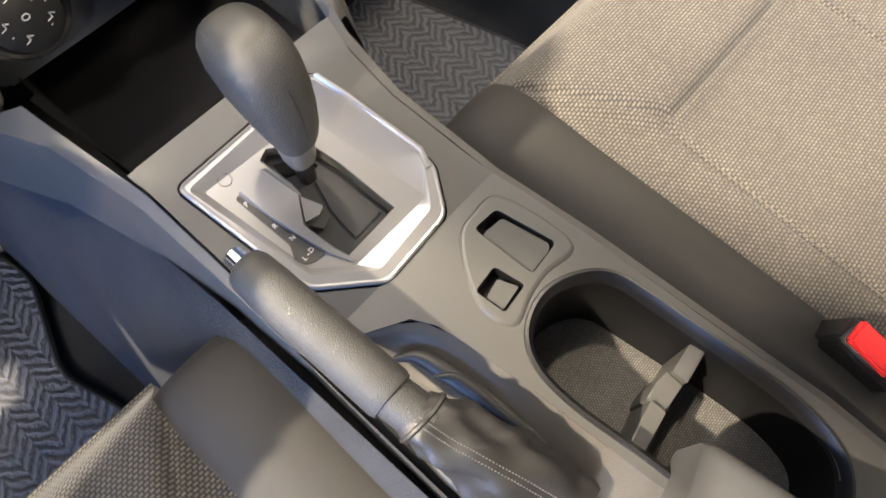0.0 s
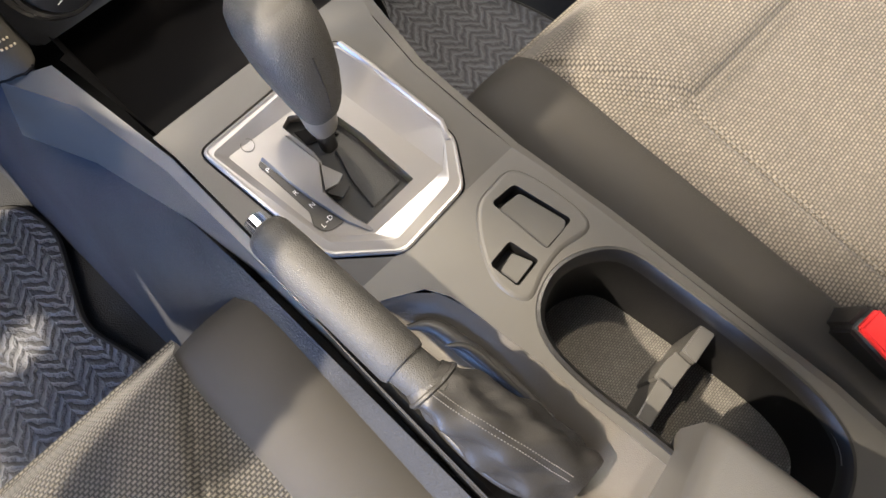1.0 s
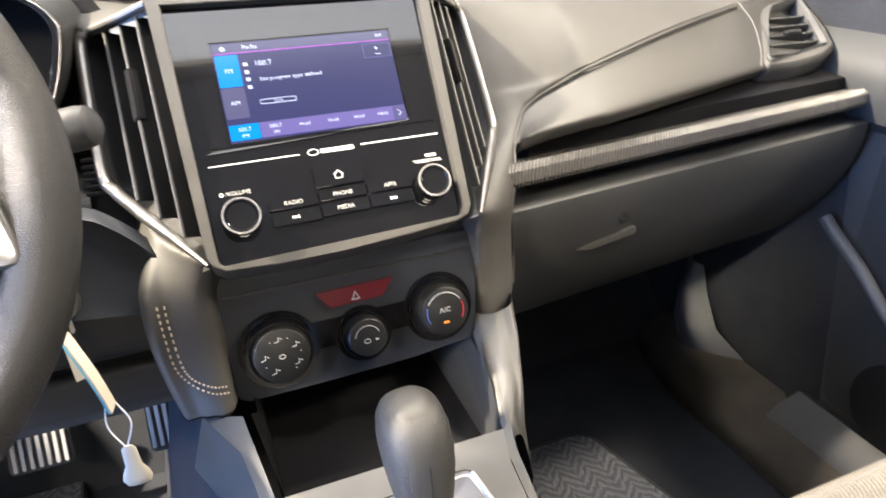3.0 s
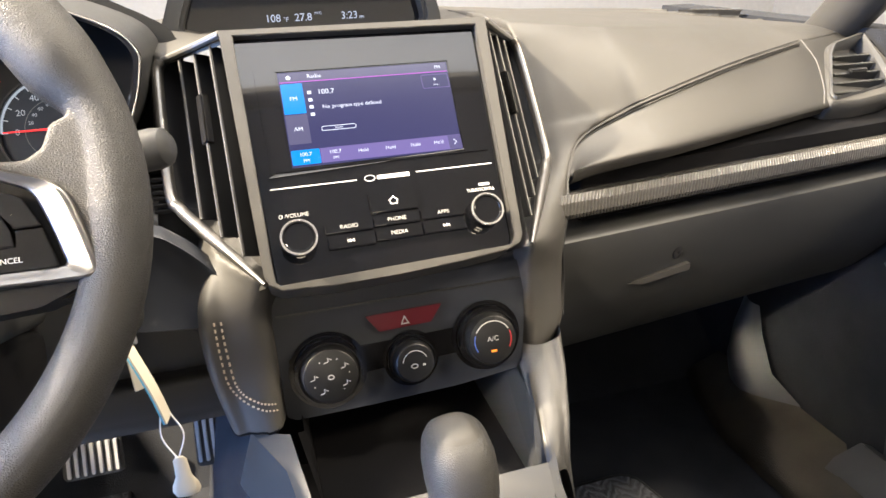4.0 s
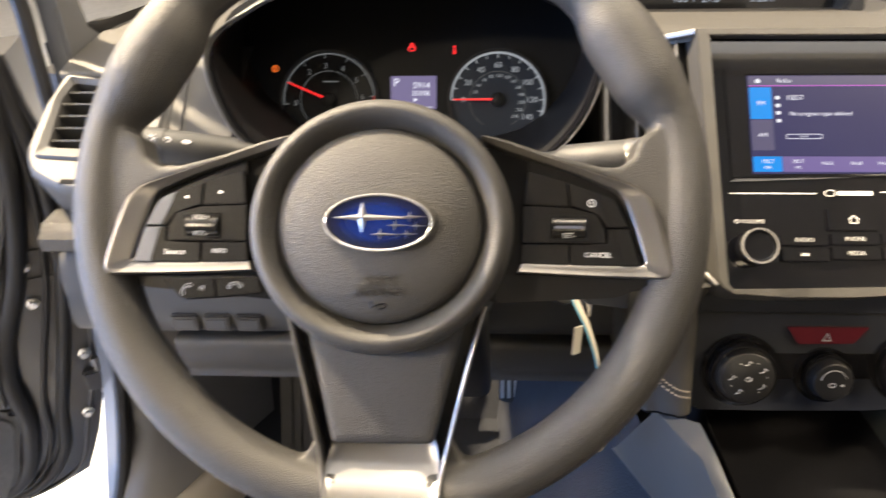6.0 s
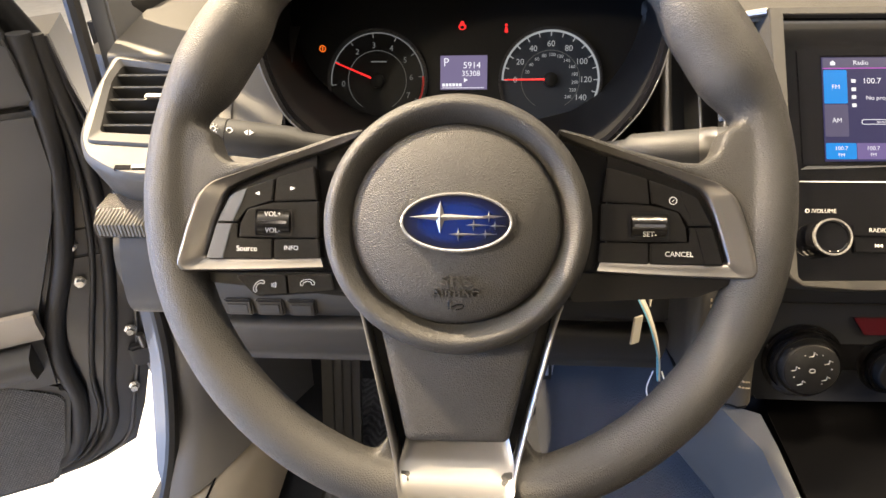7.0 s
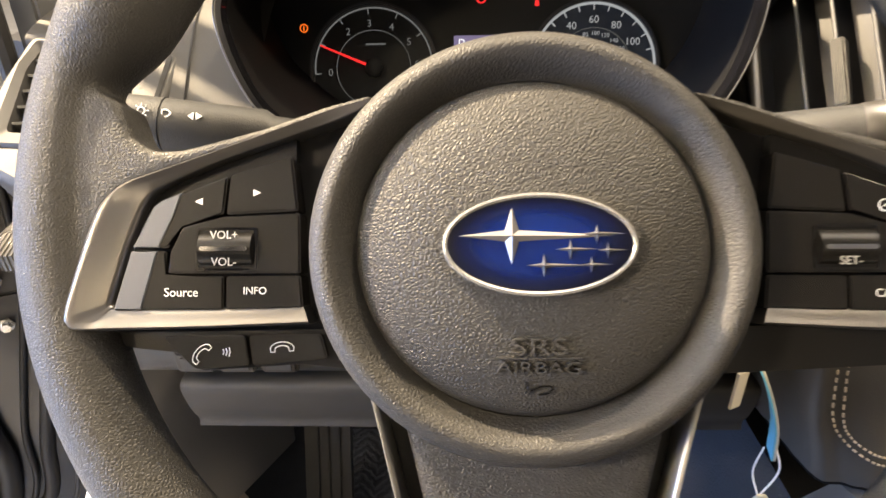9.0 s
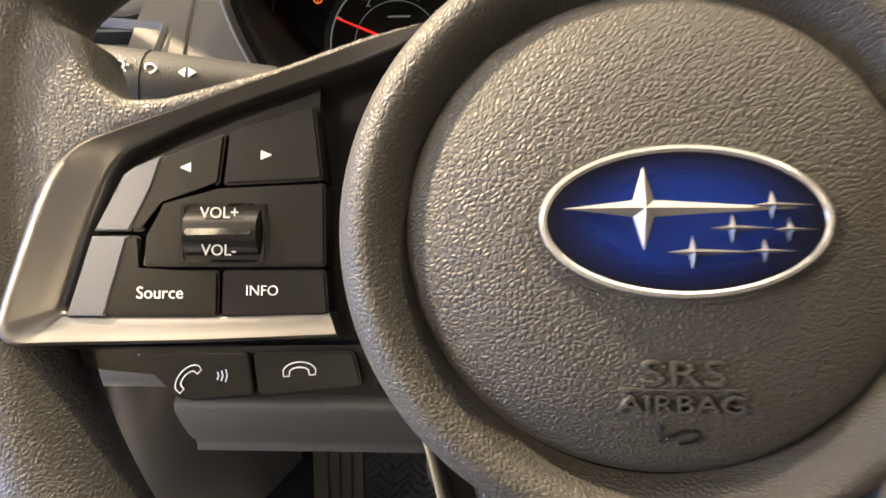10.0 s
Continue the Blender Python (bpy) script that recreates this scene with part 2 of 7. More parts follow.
ln.operation = "LENGTH"
ramp = nt.nodes.new("ShaderNodeMapRange")
ramp.inputs["From Min"].default_value, ramp.inputs["From Max"].default_value = 0.016, 0.027
tint = nt.nodes.new("ShaderNodeMix")
tint.data_type = "RGBA"
tint.inputs[6].default_value, tint.inputs[7].default_value = (0.004, 0.022, 0.19, 1), (0.004, 0.004, 0.018, 1)
mesh_dots = nt.nodes.new("ShaderNodeTexVoronoi")
mesh_dots.inputs["Scale"].default_value, mesh_dots.inputs["Randomness"].default_value = 1700, 0.0
dim = nt.nodes.new("ShaderNodeMix")
dim.data_type, dim.blend_type = "RGBA", "MULTIPLY"
dim.inputs[0].default_value = 0.85
grad = nt.nodes.new("ShaderNodeMapRange")
grad.inputs["From Max"].default_value, grad.inputs["To Min"].default_value, grad.inputs["To Max"].default_value = 0.6, 1.3, 0.3
for a, c in ((co.outputs["Object"], mp.inputs[0]), (mp.outputs[0], ln.inputs[0]), (ln.outputs["Value"], ramp.inputs["Value"]), (ramp.outputs[0], tint.inputs[0]), (co.outputs["Object"], mesh_dots.inputs["Vector"]), (mesh_dots.outputs["Distance"], grad.inputs["Value"]), (tint.outputs[2], dim.inputs[6]), (grad.outputs[0], dim.inputs[7]), (dim.outputs[2], nt.nodes["Principled BSDF"].inputs["Base Color"])):
    nt.links.new(a, c)
BEIGE = material("sill_trim_plastic", (0.32, 0.29, 0.25), 0.5, bump=0.2, scale=1300)


# ---------------- mesh helpers ----------------
def part(name, bm, mat, parent=None, label="", smooth=38):
    me = bpy.data.meshes.new(name)
    bmesh.ops.recalc_face_normals(bm, faces=bm.faces)
    bm.to_mesh(me)
    bm.free()
    me.shade_smooth()
    me.set_sharp_from_angle(angle=radians(smooth))
    me.materials.append(mat)
    ob = new(name, me)
    if parent is not None:
        ob.parent = parent
    if label:
        ob["label"] = label
    return ob


def thing(name, m, label, category, group="", kind=""):
    ob = new(name)
    ob.empty_display_size = 0.02
    ob.matrix_world = m
    return tagged(ob, label, category, group, kind)


def frame_at(o, up):
    """A face that leans back by `up` degrees: x across, y up along it, z out towards the cabin's rear."""
    a = radians(up)
    return Matrix(((1, 0, 0, o[0]), (0, math.sin(a), -math.cos(a), o[1]), (0, math.cos(a), math.sin(a), o[2]), (0, 0, 0, 1)))


def bevelled(bm, r, seg=2, angle=30):
    if r <= 0:
        return bm
    es = [e for e in bm.edges if len(e.link_faces) == 2 and e.calc_face_angle(0) > radians(angle)]
    bmesh.ops.bevel(bm, geom=es, offset=r, segments=seg, affect="EDGES", clamp_overlap=True)
    return bm


def box(x0, x1, y0, y1, z0, z1, r=0.0, seg=2):
    bm = bmesh.new()
    bmesh.ops.create_cube(bm, size=1.0)
    for v in bm.verts:
        v.co = Vector(((x0 + x1) / 2 + v.co.x * (x1 - x0), (y0 + y1) / 2 + v.co.y * (y1 - y0), (z0 + z1) / 2 + v.co.z * (z1 - z0)))
    return bevelled(bm, r, seg)


def rounded(poly, r, n=4):
    out, k = [], len(poly)
    for i in range(k):
        p, a, b = Vector(poly[i]), Vector(poly[i - 1]), Vector(poly[(i + 1) % k])
        u, w = (a - p), (b - p)
        d = min(r, u.length * 0.45, w.length * 0.45)
        s, e = p + u.normalized() * d, p + w.normalized() * d
        for j in range(n + 1):
            t = j / n
            out.append(tuple((1 - t) ** 2 * s + 2 * t * (1 - t) * p + t * t * e))
    return out


def prism(poly, z0, z1, r=0.0, seg=2):
    bm = bmesh.new()
    lo = [bm.verts.new((p[0], p[1], z0)) for p in poly]
    hi = [bm.verts.new((p[0], p[1], z1)) for p in poly]
    k = len(poly)
    bm.faces.new(lo[::-1])
    top = bm.faces.new(hi)
    for i in range(k):
        bm.faces.new((lo[i], lo[(i + 1) % k], hi[(i + 1) % k], hi[i]))
    if r:
        bmesh.ops.bevel(bm, geom=list(top.edges), offset=r, segments=seg, affect="EDGES", clamp_overlap=True)
    return bm


def ring_prism(outer, inner, z0, z1, r=0.0):
    """A frame between two outlines of equal count."""
    bm = bmesh.new()
    k = len(outer)
    V = [[bm.verts.new((p[0], p[1], z)) for p in o] for o in (outer, inner) for z in (z0, z1)]
    ol, oh, il, ih = V
    tops = []
    for i in range(k):
        j = (i + 1) % k
        bm.faces.new((ol[i], ol[j], oh[j], oh[i]))
        bm.faces.new((il[j], il[i], ih[i], ih[j]))
        tops.append(bm.faces.new((oh[i], oh[j], ih[j], ih[i])))
        bm.faces.new((ol[j], ol[i], il[i], il[j]))
    if r:
        es = [e for e in bm.edges if all(v in set(oh + ih) for v in e.verts) and sum(f in tops for f in e.link_faces) == 1]
        bmesh.ops.bevel(bm, geom=es, offset=r, segments=2, affect="EDGES", clamp_overlap=True)
    return bm


def loft(rings, closed=True, caps=True):
    bm = bmesh.new()
    V = [[bm.verts.new(p) for p in ring] for ring in rings]
    n = len(V[0])
    for a, b in zip(V, V[1:]):
        for i in range(n if closed else n - 1):
            j = (i + 1) % n
            bm.faces.new((a[i], a[j], b[j], b[i]))
    if caps and closed:
        bm.faces.new(V[0][::-1])
        bm.faces.new(V[-1])
    return bm


def lathe(profile, n=48, c=(0, 0), sy=1.0):
    bm = bmesh.new()
    rings = []
    for r, z in profile:
        if r < 1e-6:
            rings.append([bm.verts.new((c[0], c[1], z))])
        else:
            rings.append([bm.verts.new((c[0] + r * math.cos(2 * math.pi * i / n), c[1] + sy * r * math.sin(2 * math.pi * i / n), z)) for i in range(n)])
    for a, b in zip(rings, rings[1:]):
        for i in range(n):
            j = (i + 1) % n
            if len(a) == 1 and len(b) > 1:
                bm.faces.new((a[0], b[i], b[j]))
            elif len(b) == 1 and len(a) > 1:
                bm.faces.new((a[i], a[j], b[0]))
            elif len(a) > 1:
                bm.faces.new((a[i], a[j], b[j], b[i]))
    return bm


def tube(path, rad, n=10, closed=False, flat=1.0):
    P = [Vector(p) for p in path]
    R = rad if isinstance(rad, (list, tuple)) else [rad] * len(P)
    rings, up = [], None
    for i, p in enumerate(P):
        a = P[i - 1] if (i or closed) else p
        b = P[(i + 1) % len(P)] if (i < len(P) - 1 or closed) else p
        d = (b - a).normalized()
        if up is None:
            up = d.orthogonal().normalized()
        up = (up - d * up.dot(d)).normalized()
        s = d.cross(up)
        rings.append([p + R[i] * (up * math.cos(2 * math.pi * k / n) + s * flat * math.sin(2 * math.pi * k / n)) for k in range(n)])
    if closed:
        bm = loft(rings + [rings[0]], caps=False)
        bmesh.ops.remove_doubles(bm, verts=bm.verts, dist=1e-6)
        return bm
    return loft(rings)


def smooth_path(pts, n=8):
    """Catmull-Rom through the points."""
    P = [Vector(p) for p in pts]
    P = [2 * P[0] - P[1]] + P + [2 * P[-1] - P[-2]]
    out = []
    for i in range(1, len(P) - 2):
        for k in range(n):
            t = k / n
            a, b, c, d = P[i - 1:i + 3]
            out.append(0.5 * (2 * b + (c - a) * t + (2 * a - 5 * b + 4 * c - d) * t * t + (3 * b - a - 3 * c + d) * t ** 3))
    return out + [P[-2]]


def surface(fn, nu, nv, thick=0.0):
    """A sheet fn(u, v), u and v from 0 to 1, with an optional thickness downwards."""
    bm = bmesh.new()
    V = [[bm.verts.new(fn(i / nu, j / nv)) for j in range(nv + 1)] for i in range(nu + 1)]
    for i in range(nu):
        for j in range(nv):
            bm.faces.new((V[i][j], V[i + 1][j], V[i + 1][j + 1], V[i][j + 1]))
    if thick:
        bmesh.ops.recalc_face_normals(bm, faces=bm.faces)
        bmesh.ops.solidify(bm, geom=bm.faces[:], thickness=thick)
    return bm


def words(name, text, size, mat, parent, m, align="CENTER", deep=0.0001, label=""):
    cu = bpy.data.curves.new(name, "FONT")
    cu.body, cu.size, cu.align_x, cu.align_y, cu.extrude = text, size, align, "CENTER", deep
    cu.resolution_u = 3
    tmp = new(name, cu)
    me = bpy.data.meshes.new_from_object(tmp.evaluated_get(bpy.context.evaluated_depsgraph_get()))
    bpy.data.objects.remove(tmp)
    bpy.data.curves.remove(cu)
    me.materials.clear()
    me.materials.append(mat)
    ob = new(name, me)
    ob.parent = parent
    ob.matrix_basis = m
    if label:
        ob["label"] = label
    return ob


def T(x, y, z):
    return Matrix.Translation((x, y, z))


def circle(cx, cy, r, n=32, sy=1.0, a0=0.0):
    return [(cx + r * math.cos(a0 + 2 * math.pi * i / n), cy + sy * r * math.sin(a0 + 2 * math.pi * i / n)) for i in range(n)]


def rect(x0, x1, y0, y1, r=0.0, n=4):
    p = [(x0, y0), (x1, y0), (x1, y1), (x0, y1)]
    return rounded(p, r, n) if r else p


# ---------------- the car's shell ----------------
CX = 0.349  # middle of the car


def structure(name, bm, mat, label, category):
    return tagged(part(name, bm, mat), label, category, kind="structure")


structure("floor", box(-0.44, 1.14, -1.5, 0.75, -0.06, 0.0), CARPET, "dark grey carpeted car floor", "floor")
structure("wall_firewall", loft([[(x, 0.50, -0.02), (x, 0.72, 0.20), (x, 0.74, 0.60), (x, 0.80, 0.60), (x, 0.80, -0.02)] for x in (-0.40, 1.10)]), CARPET, "dark carpeted firewall behind the footwells", "wall")
structure("wall_rear", box(-0.42, 1.12, -1.56, -1.50, 0.0, 0.84), BOLSTER, "grey cloth rear seatback closing the cabin", "wall")
structure("ceiling", box(-0.36, 1.06, -1.5, 0.0, 1.14, 1.20, 0.02), HEADLINER, "grey cloth headliner", "ceiling")
structure("wall_side_right", box(1.07, 1.13, 0.18, 0.85, -0.05, 0.66), CARPET, "dark panel beside the passenger footwell", "wall")
structure("wall_side_left", box(-0.46, -0.42, 0.46, 0.85, -0.05, 0.66), CARPET, "dark panel beside the driver footwell", "wall")
structure("ground", box(-14, 14, -14, 14, -0.36, -0.30), TILE, "glossy white tiled showroom floor", "floor")
structure("pillar_left", tube(smooth_path([(-0.37, 0.84, 0.65), (-0.355, 0.52, 0.93), (-0.345, 0.28, 1.10), (-0.34, 0.12, 1.165), (-0.34, -0.10, 1.18)], 4), 0.024, 12), DASH, "dark grey windscreen pillar trim", "pillar")
structure("pillar_right", tube([(1.075, 0.47, 0.62), (1.03, 0.0, 1.15)], 0.035, 12), DASH, "dark grey windscreen pillar trim", "pillar")
structure("pillar_b_left", box(-0.42, -0.36, -0.62, -0.50, -0.05, 1.16, 0.02), DASHLOW, "dark plastic door pillar", "pillar")
structure("pillar_b_right", box(1.06, 1.12, -0.62, -0.50, -0.05, 1.16, 0.02), DASHLOW, "dark plastic door pillar", "pillar")
structure("wall_left_rear", box(-0.43, -0.38, -1.5, -0.62, -0.05, 0.68), DASHLOW, "dark rear door lining", "wall")
structure("wall_right_rear", box(1.08, 1.13, -1.5, -0.62, -0.05, 0.68), DASHLOW, "dark rear door lining", "wall")

# showroom around the car
WALLM = material("showroom_wall", (0.70, 0.68, 0.64), 0.7)
for nm, a in (("wall_north", (-14, 14, 9, 9.2)), ("wall_south", (-14, 14, -9.2, -9)), ("wall_east", (9, 9.2, -9, 9)), ("wall_west", (-9.2, -9, -9, 9))):
    structure(nm, box(a[0], a[1], a[2], a[3], -0.3, 4.2), WALLM, "pale painted showroom wall", "wall")
structure("ceiling_showroom", box(-9, 9, -9, 9, 4.2, 4.3), WALLM, "pale showroom ceiling", "ceiling")

# ---------------- steering wheel ----------------
WH = frame_at((0.003, 0.033, 0.659), 33.4)
wheel = thing("steering_wheel", WH, "black leather-grained steering wheel with satin silver spoke trim", "steering wheel")
def fused(name, pieces, voxel, rounds, mat, parent, label=""):
    """Joins closed pieces into one skin with soft fillets where they meet."""
    bm = bmesh.new()
    for piece in pieces:
        bmesh.ops.recalc_face_normals(piece, faces=piece.faces)
        me = bpy.data.meshes.new("piece")
        piece.to_mesh(me)
        piece.free()
        bm.from_mesh(me)
        bpy.data.meshes.remove(me)
    me = bpy.data.meshes.new("pieces")
    bm.to_mesh(me)
    bm.free()
    tmp = new("pieces", me)
    rm = tmp.modifiers.new("remesh", "REMESH")
    rm.mode, rm.voxel_size = "VOXEL", voxel
    sm = tmp.modifiers.new("smooth", "SMOOTH")
    sm.factor, sm.iterations = 0.6, rounds
    out = bmesh.new()
    out.from_mesh(bpy.data.meshes.new_from_object(tmp.evaluated_get(bpy.context.evaluated_depsgraph_get())))
    bpy.data.objects.remove(tmp)
    return part(name, out, mat, parent, label, smooth=80)


rim_path, rim_rad = [], []
for i in range(144):
    a = 2 * math.pi * i / 144
    d = math.degrees(a)
    bulge = sum(math.exp(-((d - c) / 11.0) ** 4) for c in (31, 149))
    waist = sum(math.exp(-((d - c) / 9.0) ** 2) for c in (12, 168))
    rr = 0.1740 - 0.0045 * bulge + 0.0012 * waist
    rim_path.append((rr * math.cos(a), rr * math.sin(a), -0.009))
    rim_rad.append(0.0163 + 0.0052 * bulge - 0.0012 * waist)
skin = [tube(rim_path, rim_rad, 24, closed=True)]
for sx in (-1, 1):
    web = [(0.056, 0.0385), (0.072, 0.0345), (0.0943, 0.0268), (0.1234, 0.0195), (0.1350, 0.0190), (0.1430, 0.0245), (0.1475, 0.0370), (0.166, 0.046), (0.176, 0.0), (0.174, -0.050), (0.160, -0.046), (0.1590, -0.0300), (0.1545, -0.0120), (0.1500, -0.0005), (0.1440, 0.0050), (0.1326, 0.0100), (0.1068, 0.0185), (0.0812, 0.0265), (0.056, 0.0340)]
    skin.append(prism([(sx * x, y) for x, y in web][::sx], -0.019, 0.0026))
    foot = [(0.085, -0.1490), (0.060, -0.1530), (0.0465, -0.1500), (0.0420, -0.144), (0.0400, -0.139), (0.0365, -0.150), (0.0330, -0.168), (0.090, -0.165)]
    skin.append(prism([(sx * x, y) for x, y in foot][::-sx], -0.020, -0.004))
fused("rim", skin, 0.0014, 9, LEATHER, wheel)
HUB = (-0.001, -0.0165)
part("hub_cover", lathe([(0.0, -0.045), (0.070, -0.045), (0.0742, -0.020), (0.0757, -0.006), (0.0754, 0.006), (0.0738, 0.0142), (0.0712, 0.0192), (0.0682, 0.0212), (0.0655, 0.0208), (0.0628, 0.0182), (0.0600, 0.0142), (0.0586, 0.0122), (0.0576, 0.0112)], 96, HUB, 0.97), LEATHER, wheel, smooth=60)
pad = part("airbag_pad", lathe([(0.0582, 0.0120), (0.0577, 0.0136), (0.0566, 0.0158), (0.0550, 0.0174), (0.0525, 0.0188), (0.046, 0.0213), (0.036, 0.0238), (0.02, 0.0253), (0.0, 0.0258)], 96, HUB, 0.95), PADSKIN, wheel, "grained black airbag cover", smooth=60)
for sx in (-1, 1):
    part("spoke_body", prism(rounded([(sx * 0.055, 0.034), (sx * 0.118, 0.0165), (sx * 0.146, 0.004), (sx * 0.160, -0.044), (sx * 0.150, -0.052), (sx * 0.06, -0.060)][::sx], 0.006), -0.030, -0.0080, 0.003), DEEP, wheel)
    outer = [(0.056, 0.0368), (0.0700, 0.0330), (0.0812, 0.0290), (0.1068, 0.0200), (0.1326, 0.0115), (0.1440, 0.0075), (0.1500, 0.0030), (0.1545, -0.0035), (0.1600, -0.0215), (0.1642, -0.0390), (0.1636, -0.0430), (0.1600, -0.0452), (0.1500, -0.0452), (0.115, -0.0443), (0.077, -0.0426)]
    inner = [(0.058, 0.0335), (0.0710, 0.0282), (0.0875, 0.0226), (0.1099, 0.0150), (0.1290, 0.0070), (0.1345, 0.0036), (0.1376, -0.0005), (0.1395, -0.0050), (0.1433, -0.0160), (0.1478, -0.0320), (0.1487, -0.0352), (0.1478, -0.0368), (0.1450, -0.0372), (0.1118, -0.0371), (0.080, -0.0362)]
    fo, fi = smooth_path([(sx * x, y, 0) for x, y in outer], 4), smooth_path([(sx * x, y, 0) for x, y in inner], 4)
    rings = []
    for o, i in zip(fo, fi):
        k = 0.12 * max(0.0, o.length - 0.150)
        rings.append([o.lerp(i, f) + Vector((0, 0, z + k * (1 - f))) for f, z in ((0.0, -0.016), (0.0, 0.0022), (0.04, 0.0036), (0.14, 0.0044), (0.26, 0.0040), (0.60, 0.0026), (0.86, 0.0022), (0.95, 0.0016), (1.0, 0.0002), (1.0, -0.016))])
    part("spoke_trim", loft(rings), TRIMSILVER, wheel, "satin silver spoke trim", smooth=50)
    part("switch_base", prism([(sx * x, y) for x, y in inner[2:-1] + [(0.084, -0.0362), (0.084, 0.0236)]][::sx], -0.016, -0.0030), DEEP, wheel)
# bottom spoke: a deep channel with a silver lip, the grained pad inside it
vout = [(-0.0585, -0.062), (-0.0545, -0.0746), (-0.0440, -0.1175), (-0.0345, -0.1570), (-0.0330, -0.1650), (-0.0305, -0.1720), (-0.0240, -0.1768), (-0.0150, -0.1780), (0.0155, -0.1780), (0.0245, -0.1768), (0.0312, -0.1720), (0.0338, -0.1650), (0.0354, -0.1570), (0.0450, -0.1175), (0.0560, -0.0746), (0.0600, -0.062)]
vin = [(-0.0560, -0.062), (-0.0520, -0.0746), (-0.0414, -0.1175), (-0.0322, -0.1570), (-0.0306, -0.1640), (-0.0280, -0.1700), (-0.0225, -0.1738), (-0.0150, -0.1748), (0.0155, -0.1748), (0.0230, -0.1738), (0.0287, -0.1700), (0.0314, -0.1640), (0.0331, -0.1570), (0.0424, -0.1175), (0.0534, -0.0746), (0.0574, -0.062)]
lip = []
for o, i in zip(smooth_path([(*p, 0) for p in vout], 5), smooth_path([(*p, 0) for p in vin], 5)):
    k = min(1.0, max(0.0, (-0.146 - o.y) / 0.026))
    zt = 0.002 + 0.0075 * k * k * (3 - 2 * k)
    lip.append([o + Vector((0, 0, -0.020)), o + Vector((0, 0, zt - 0.0012)), o.lerp(i, 0.2) + Vector((0, 0, zt)), o.lerp(i, 0.7) + Vector((0, 0, zt)), i + Vector((0, 0, zt - 0.0012)), i + Vector((0, 0, -0.020))])
part("lower_trim", loft(lip), SILVER, wheel, "satin silver lower spoke lip", smooth=60)
scoop = []
for y, z in ((-0.1762, 0.0086), (-0.1725, 0.0090), (-0.1690, 0.0082), (-0.1650, 0.0062), (-0.1605, 0.0026), (-0.1545, -0.0046), (-0.1470, -0.0096), (-0.1370, -0.0135)):
    w = 0.0335 - (y + 0.157) * 0.245 if y > -0.160 else 0.0330 - 0.0045 * ((-0.160 - y) / 0.0152) ** 2
    scoop.append([(-w, y, z + 0.0030), (-w + 0.002, y, z + 0.0010), (-w + 0.006, y, z), (w - 0.005, y, z), (w - 0.001, y, z + 0.0010), (w + 0.001, y, z + 0.0030)])
part("lower_scoop", loft(scoop, closed=False), SILVER, wheel, "satin silver scoop at the foot of the spoke", smooth=60)
part("lower_channel", prism([(-0.0570, -0.060), (-0.0310, -0.1560), (0.0318, -0.1560), (0.0584, -0.060)], -0.030, -0.0125), DEEP, wheel)
part("lower_pad", loft([[(x, y, z) for x, y in rounded([(-0.0470 + g, -0.0660), (-0.0288 + g, -0.1412 + g), (0.0298 - g, -0.1405 + g), (0.0482 - g, -0.0660)], 0.004)] for g, z in ((0.0, -0.026), (0.0, -0.0022), (0.0006, -0.0006), (0.0022, 0.0006), (0.006, 0.0010))]), PADSKIN, wheel, "grained black lower spoke cover")

# ---------------- centre stack ----------------
ST = frame_at((CX, 0.114, 0.545), 38.5)
unit = thing("head_unit", ST, "piano-black infotainment unit with a lit touchscreen", "infotainment unit")
part("fascia", prism(rounded([(-0.0975, 0.0), (0.0900, 0.002), (0.1010, 0.204), (-0.1040, 0.206)], 0.003), -0.05, -0.002, 0.001), GLOSS, unit)
HV = frame_at((CX, 0.135, 0.49), 17.2)
hvac = thing("climate_panel", HV, "dark climate control panel with three round dials", "climate panel")
part("panel", prism(rounded([(-0.1125, 0.032), (-0.1075, -0.051), (-0.1045, -0.0720), (-0.0341, -0.0722), (0.0425, -0.0706), (0.1020, -0.0655), (0.1085, -0.0196), (0.1120, 0.032)], 0.005), -0.04, 0.0, 0.003), PANELM, hvac)

# ---------------- dashboard ----------------
dash = thing("dashboard", T(0, 0, 0), "dark grey grained dashboard, sunlit in patches", "dashboard")
S_LINE = [(0.532, 0.203, 0.575), (0.557, 0.226, 0.598), (0.605, 0.231, 0.618), (0.640, 0.233, 0.629), (0.766, 0.278, 0.645), (0.932, 0.357, 0.651), (1.06, 0.41, 0.653)]
G_LINE = [(0.532, 0.190, 0.566), (0.557, 0.182, 0.576), (0.605, 0.184, 0.581), (0.640, 0.189, 0.582), (0.766, 0.228, 0.582), (0.932, 0.280, 0.582), (1.06, 0.314, 0.582)]
S_FINE, G_FINE = smooth_path(S_LINE, 5), smooth_path(G_LINE, 5)


def slab(lines, back):
    """A closed slab behind a sheet given by its lines."""
    back = Vector(back)
    return loft([[Vector(p) for p in ln] + [Vector(p) + back for p in reversed(ln)] for ln in lines])


rows = []
for x, y, z in S_FINE[10:]:
    zc = 0.700 - 0.075 * (x - 0.5)
    yf = 0.86 - 0.5 * (x - CX) ** 2
    w = min(0.105, 0.44 - y)
    arc = [(x, y + w * (1 - u), zc - (zc - z) * u ** 1.9) for u in (0.0, 0.2, 0.4, 0.6, 0.8, 1.0)]
    rows.append([(x, yf, 0.672), (x, 0.66, zc - 0.004), (x, 0.50, zc)] + arc)
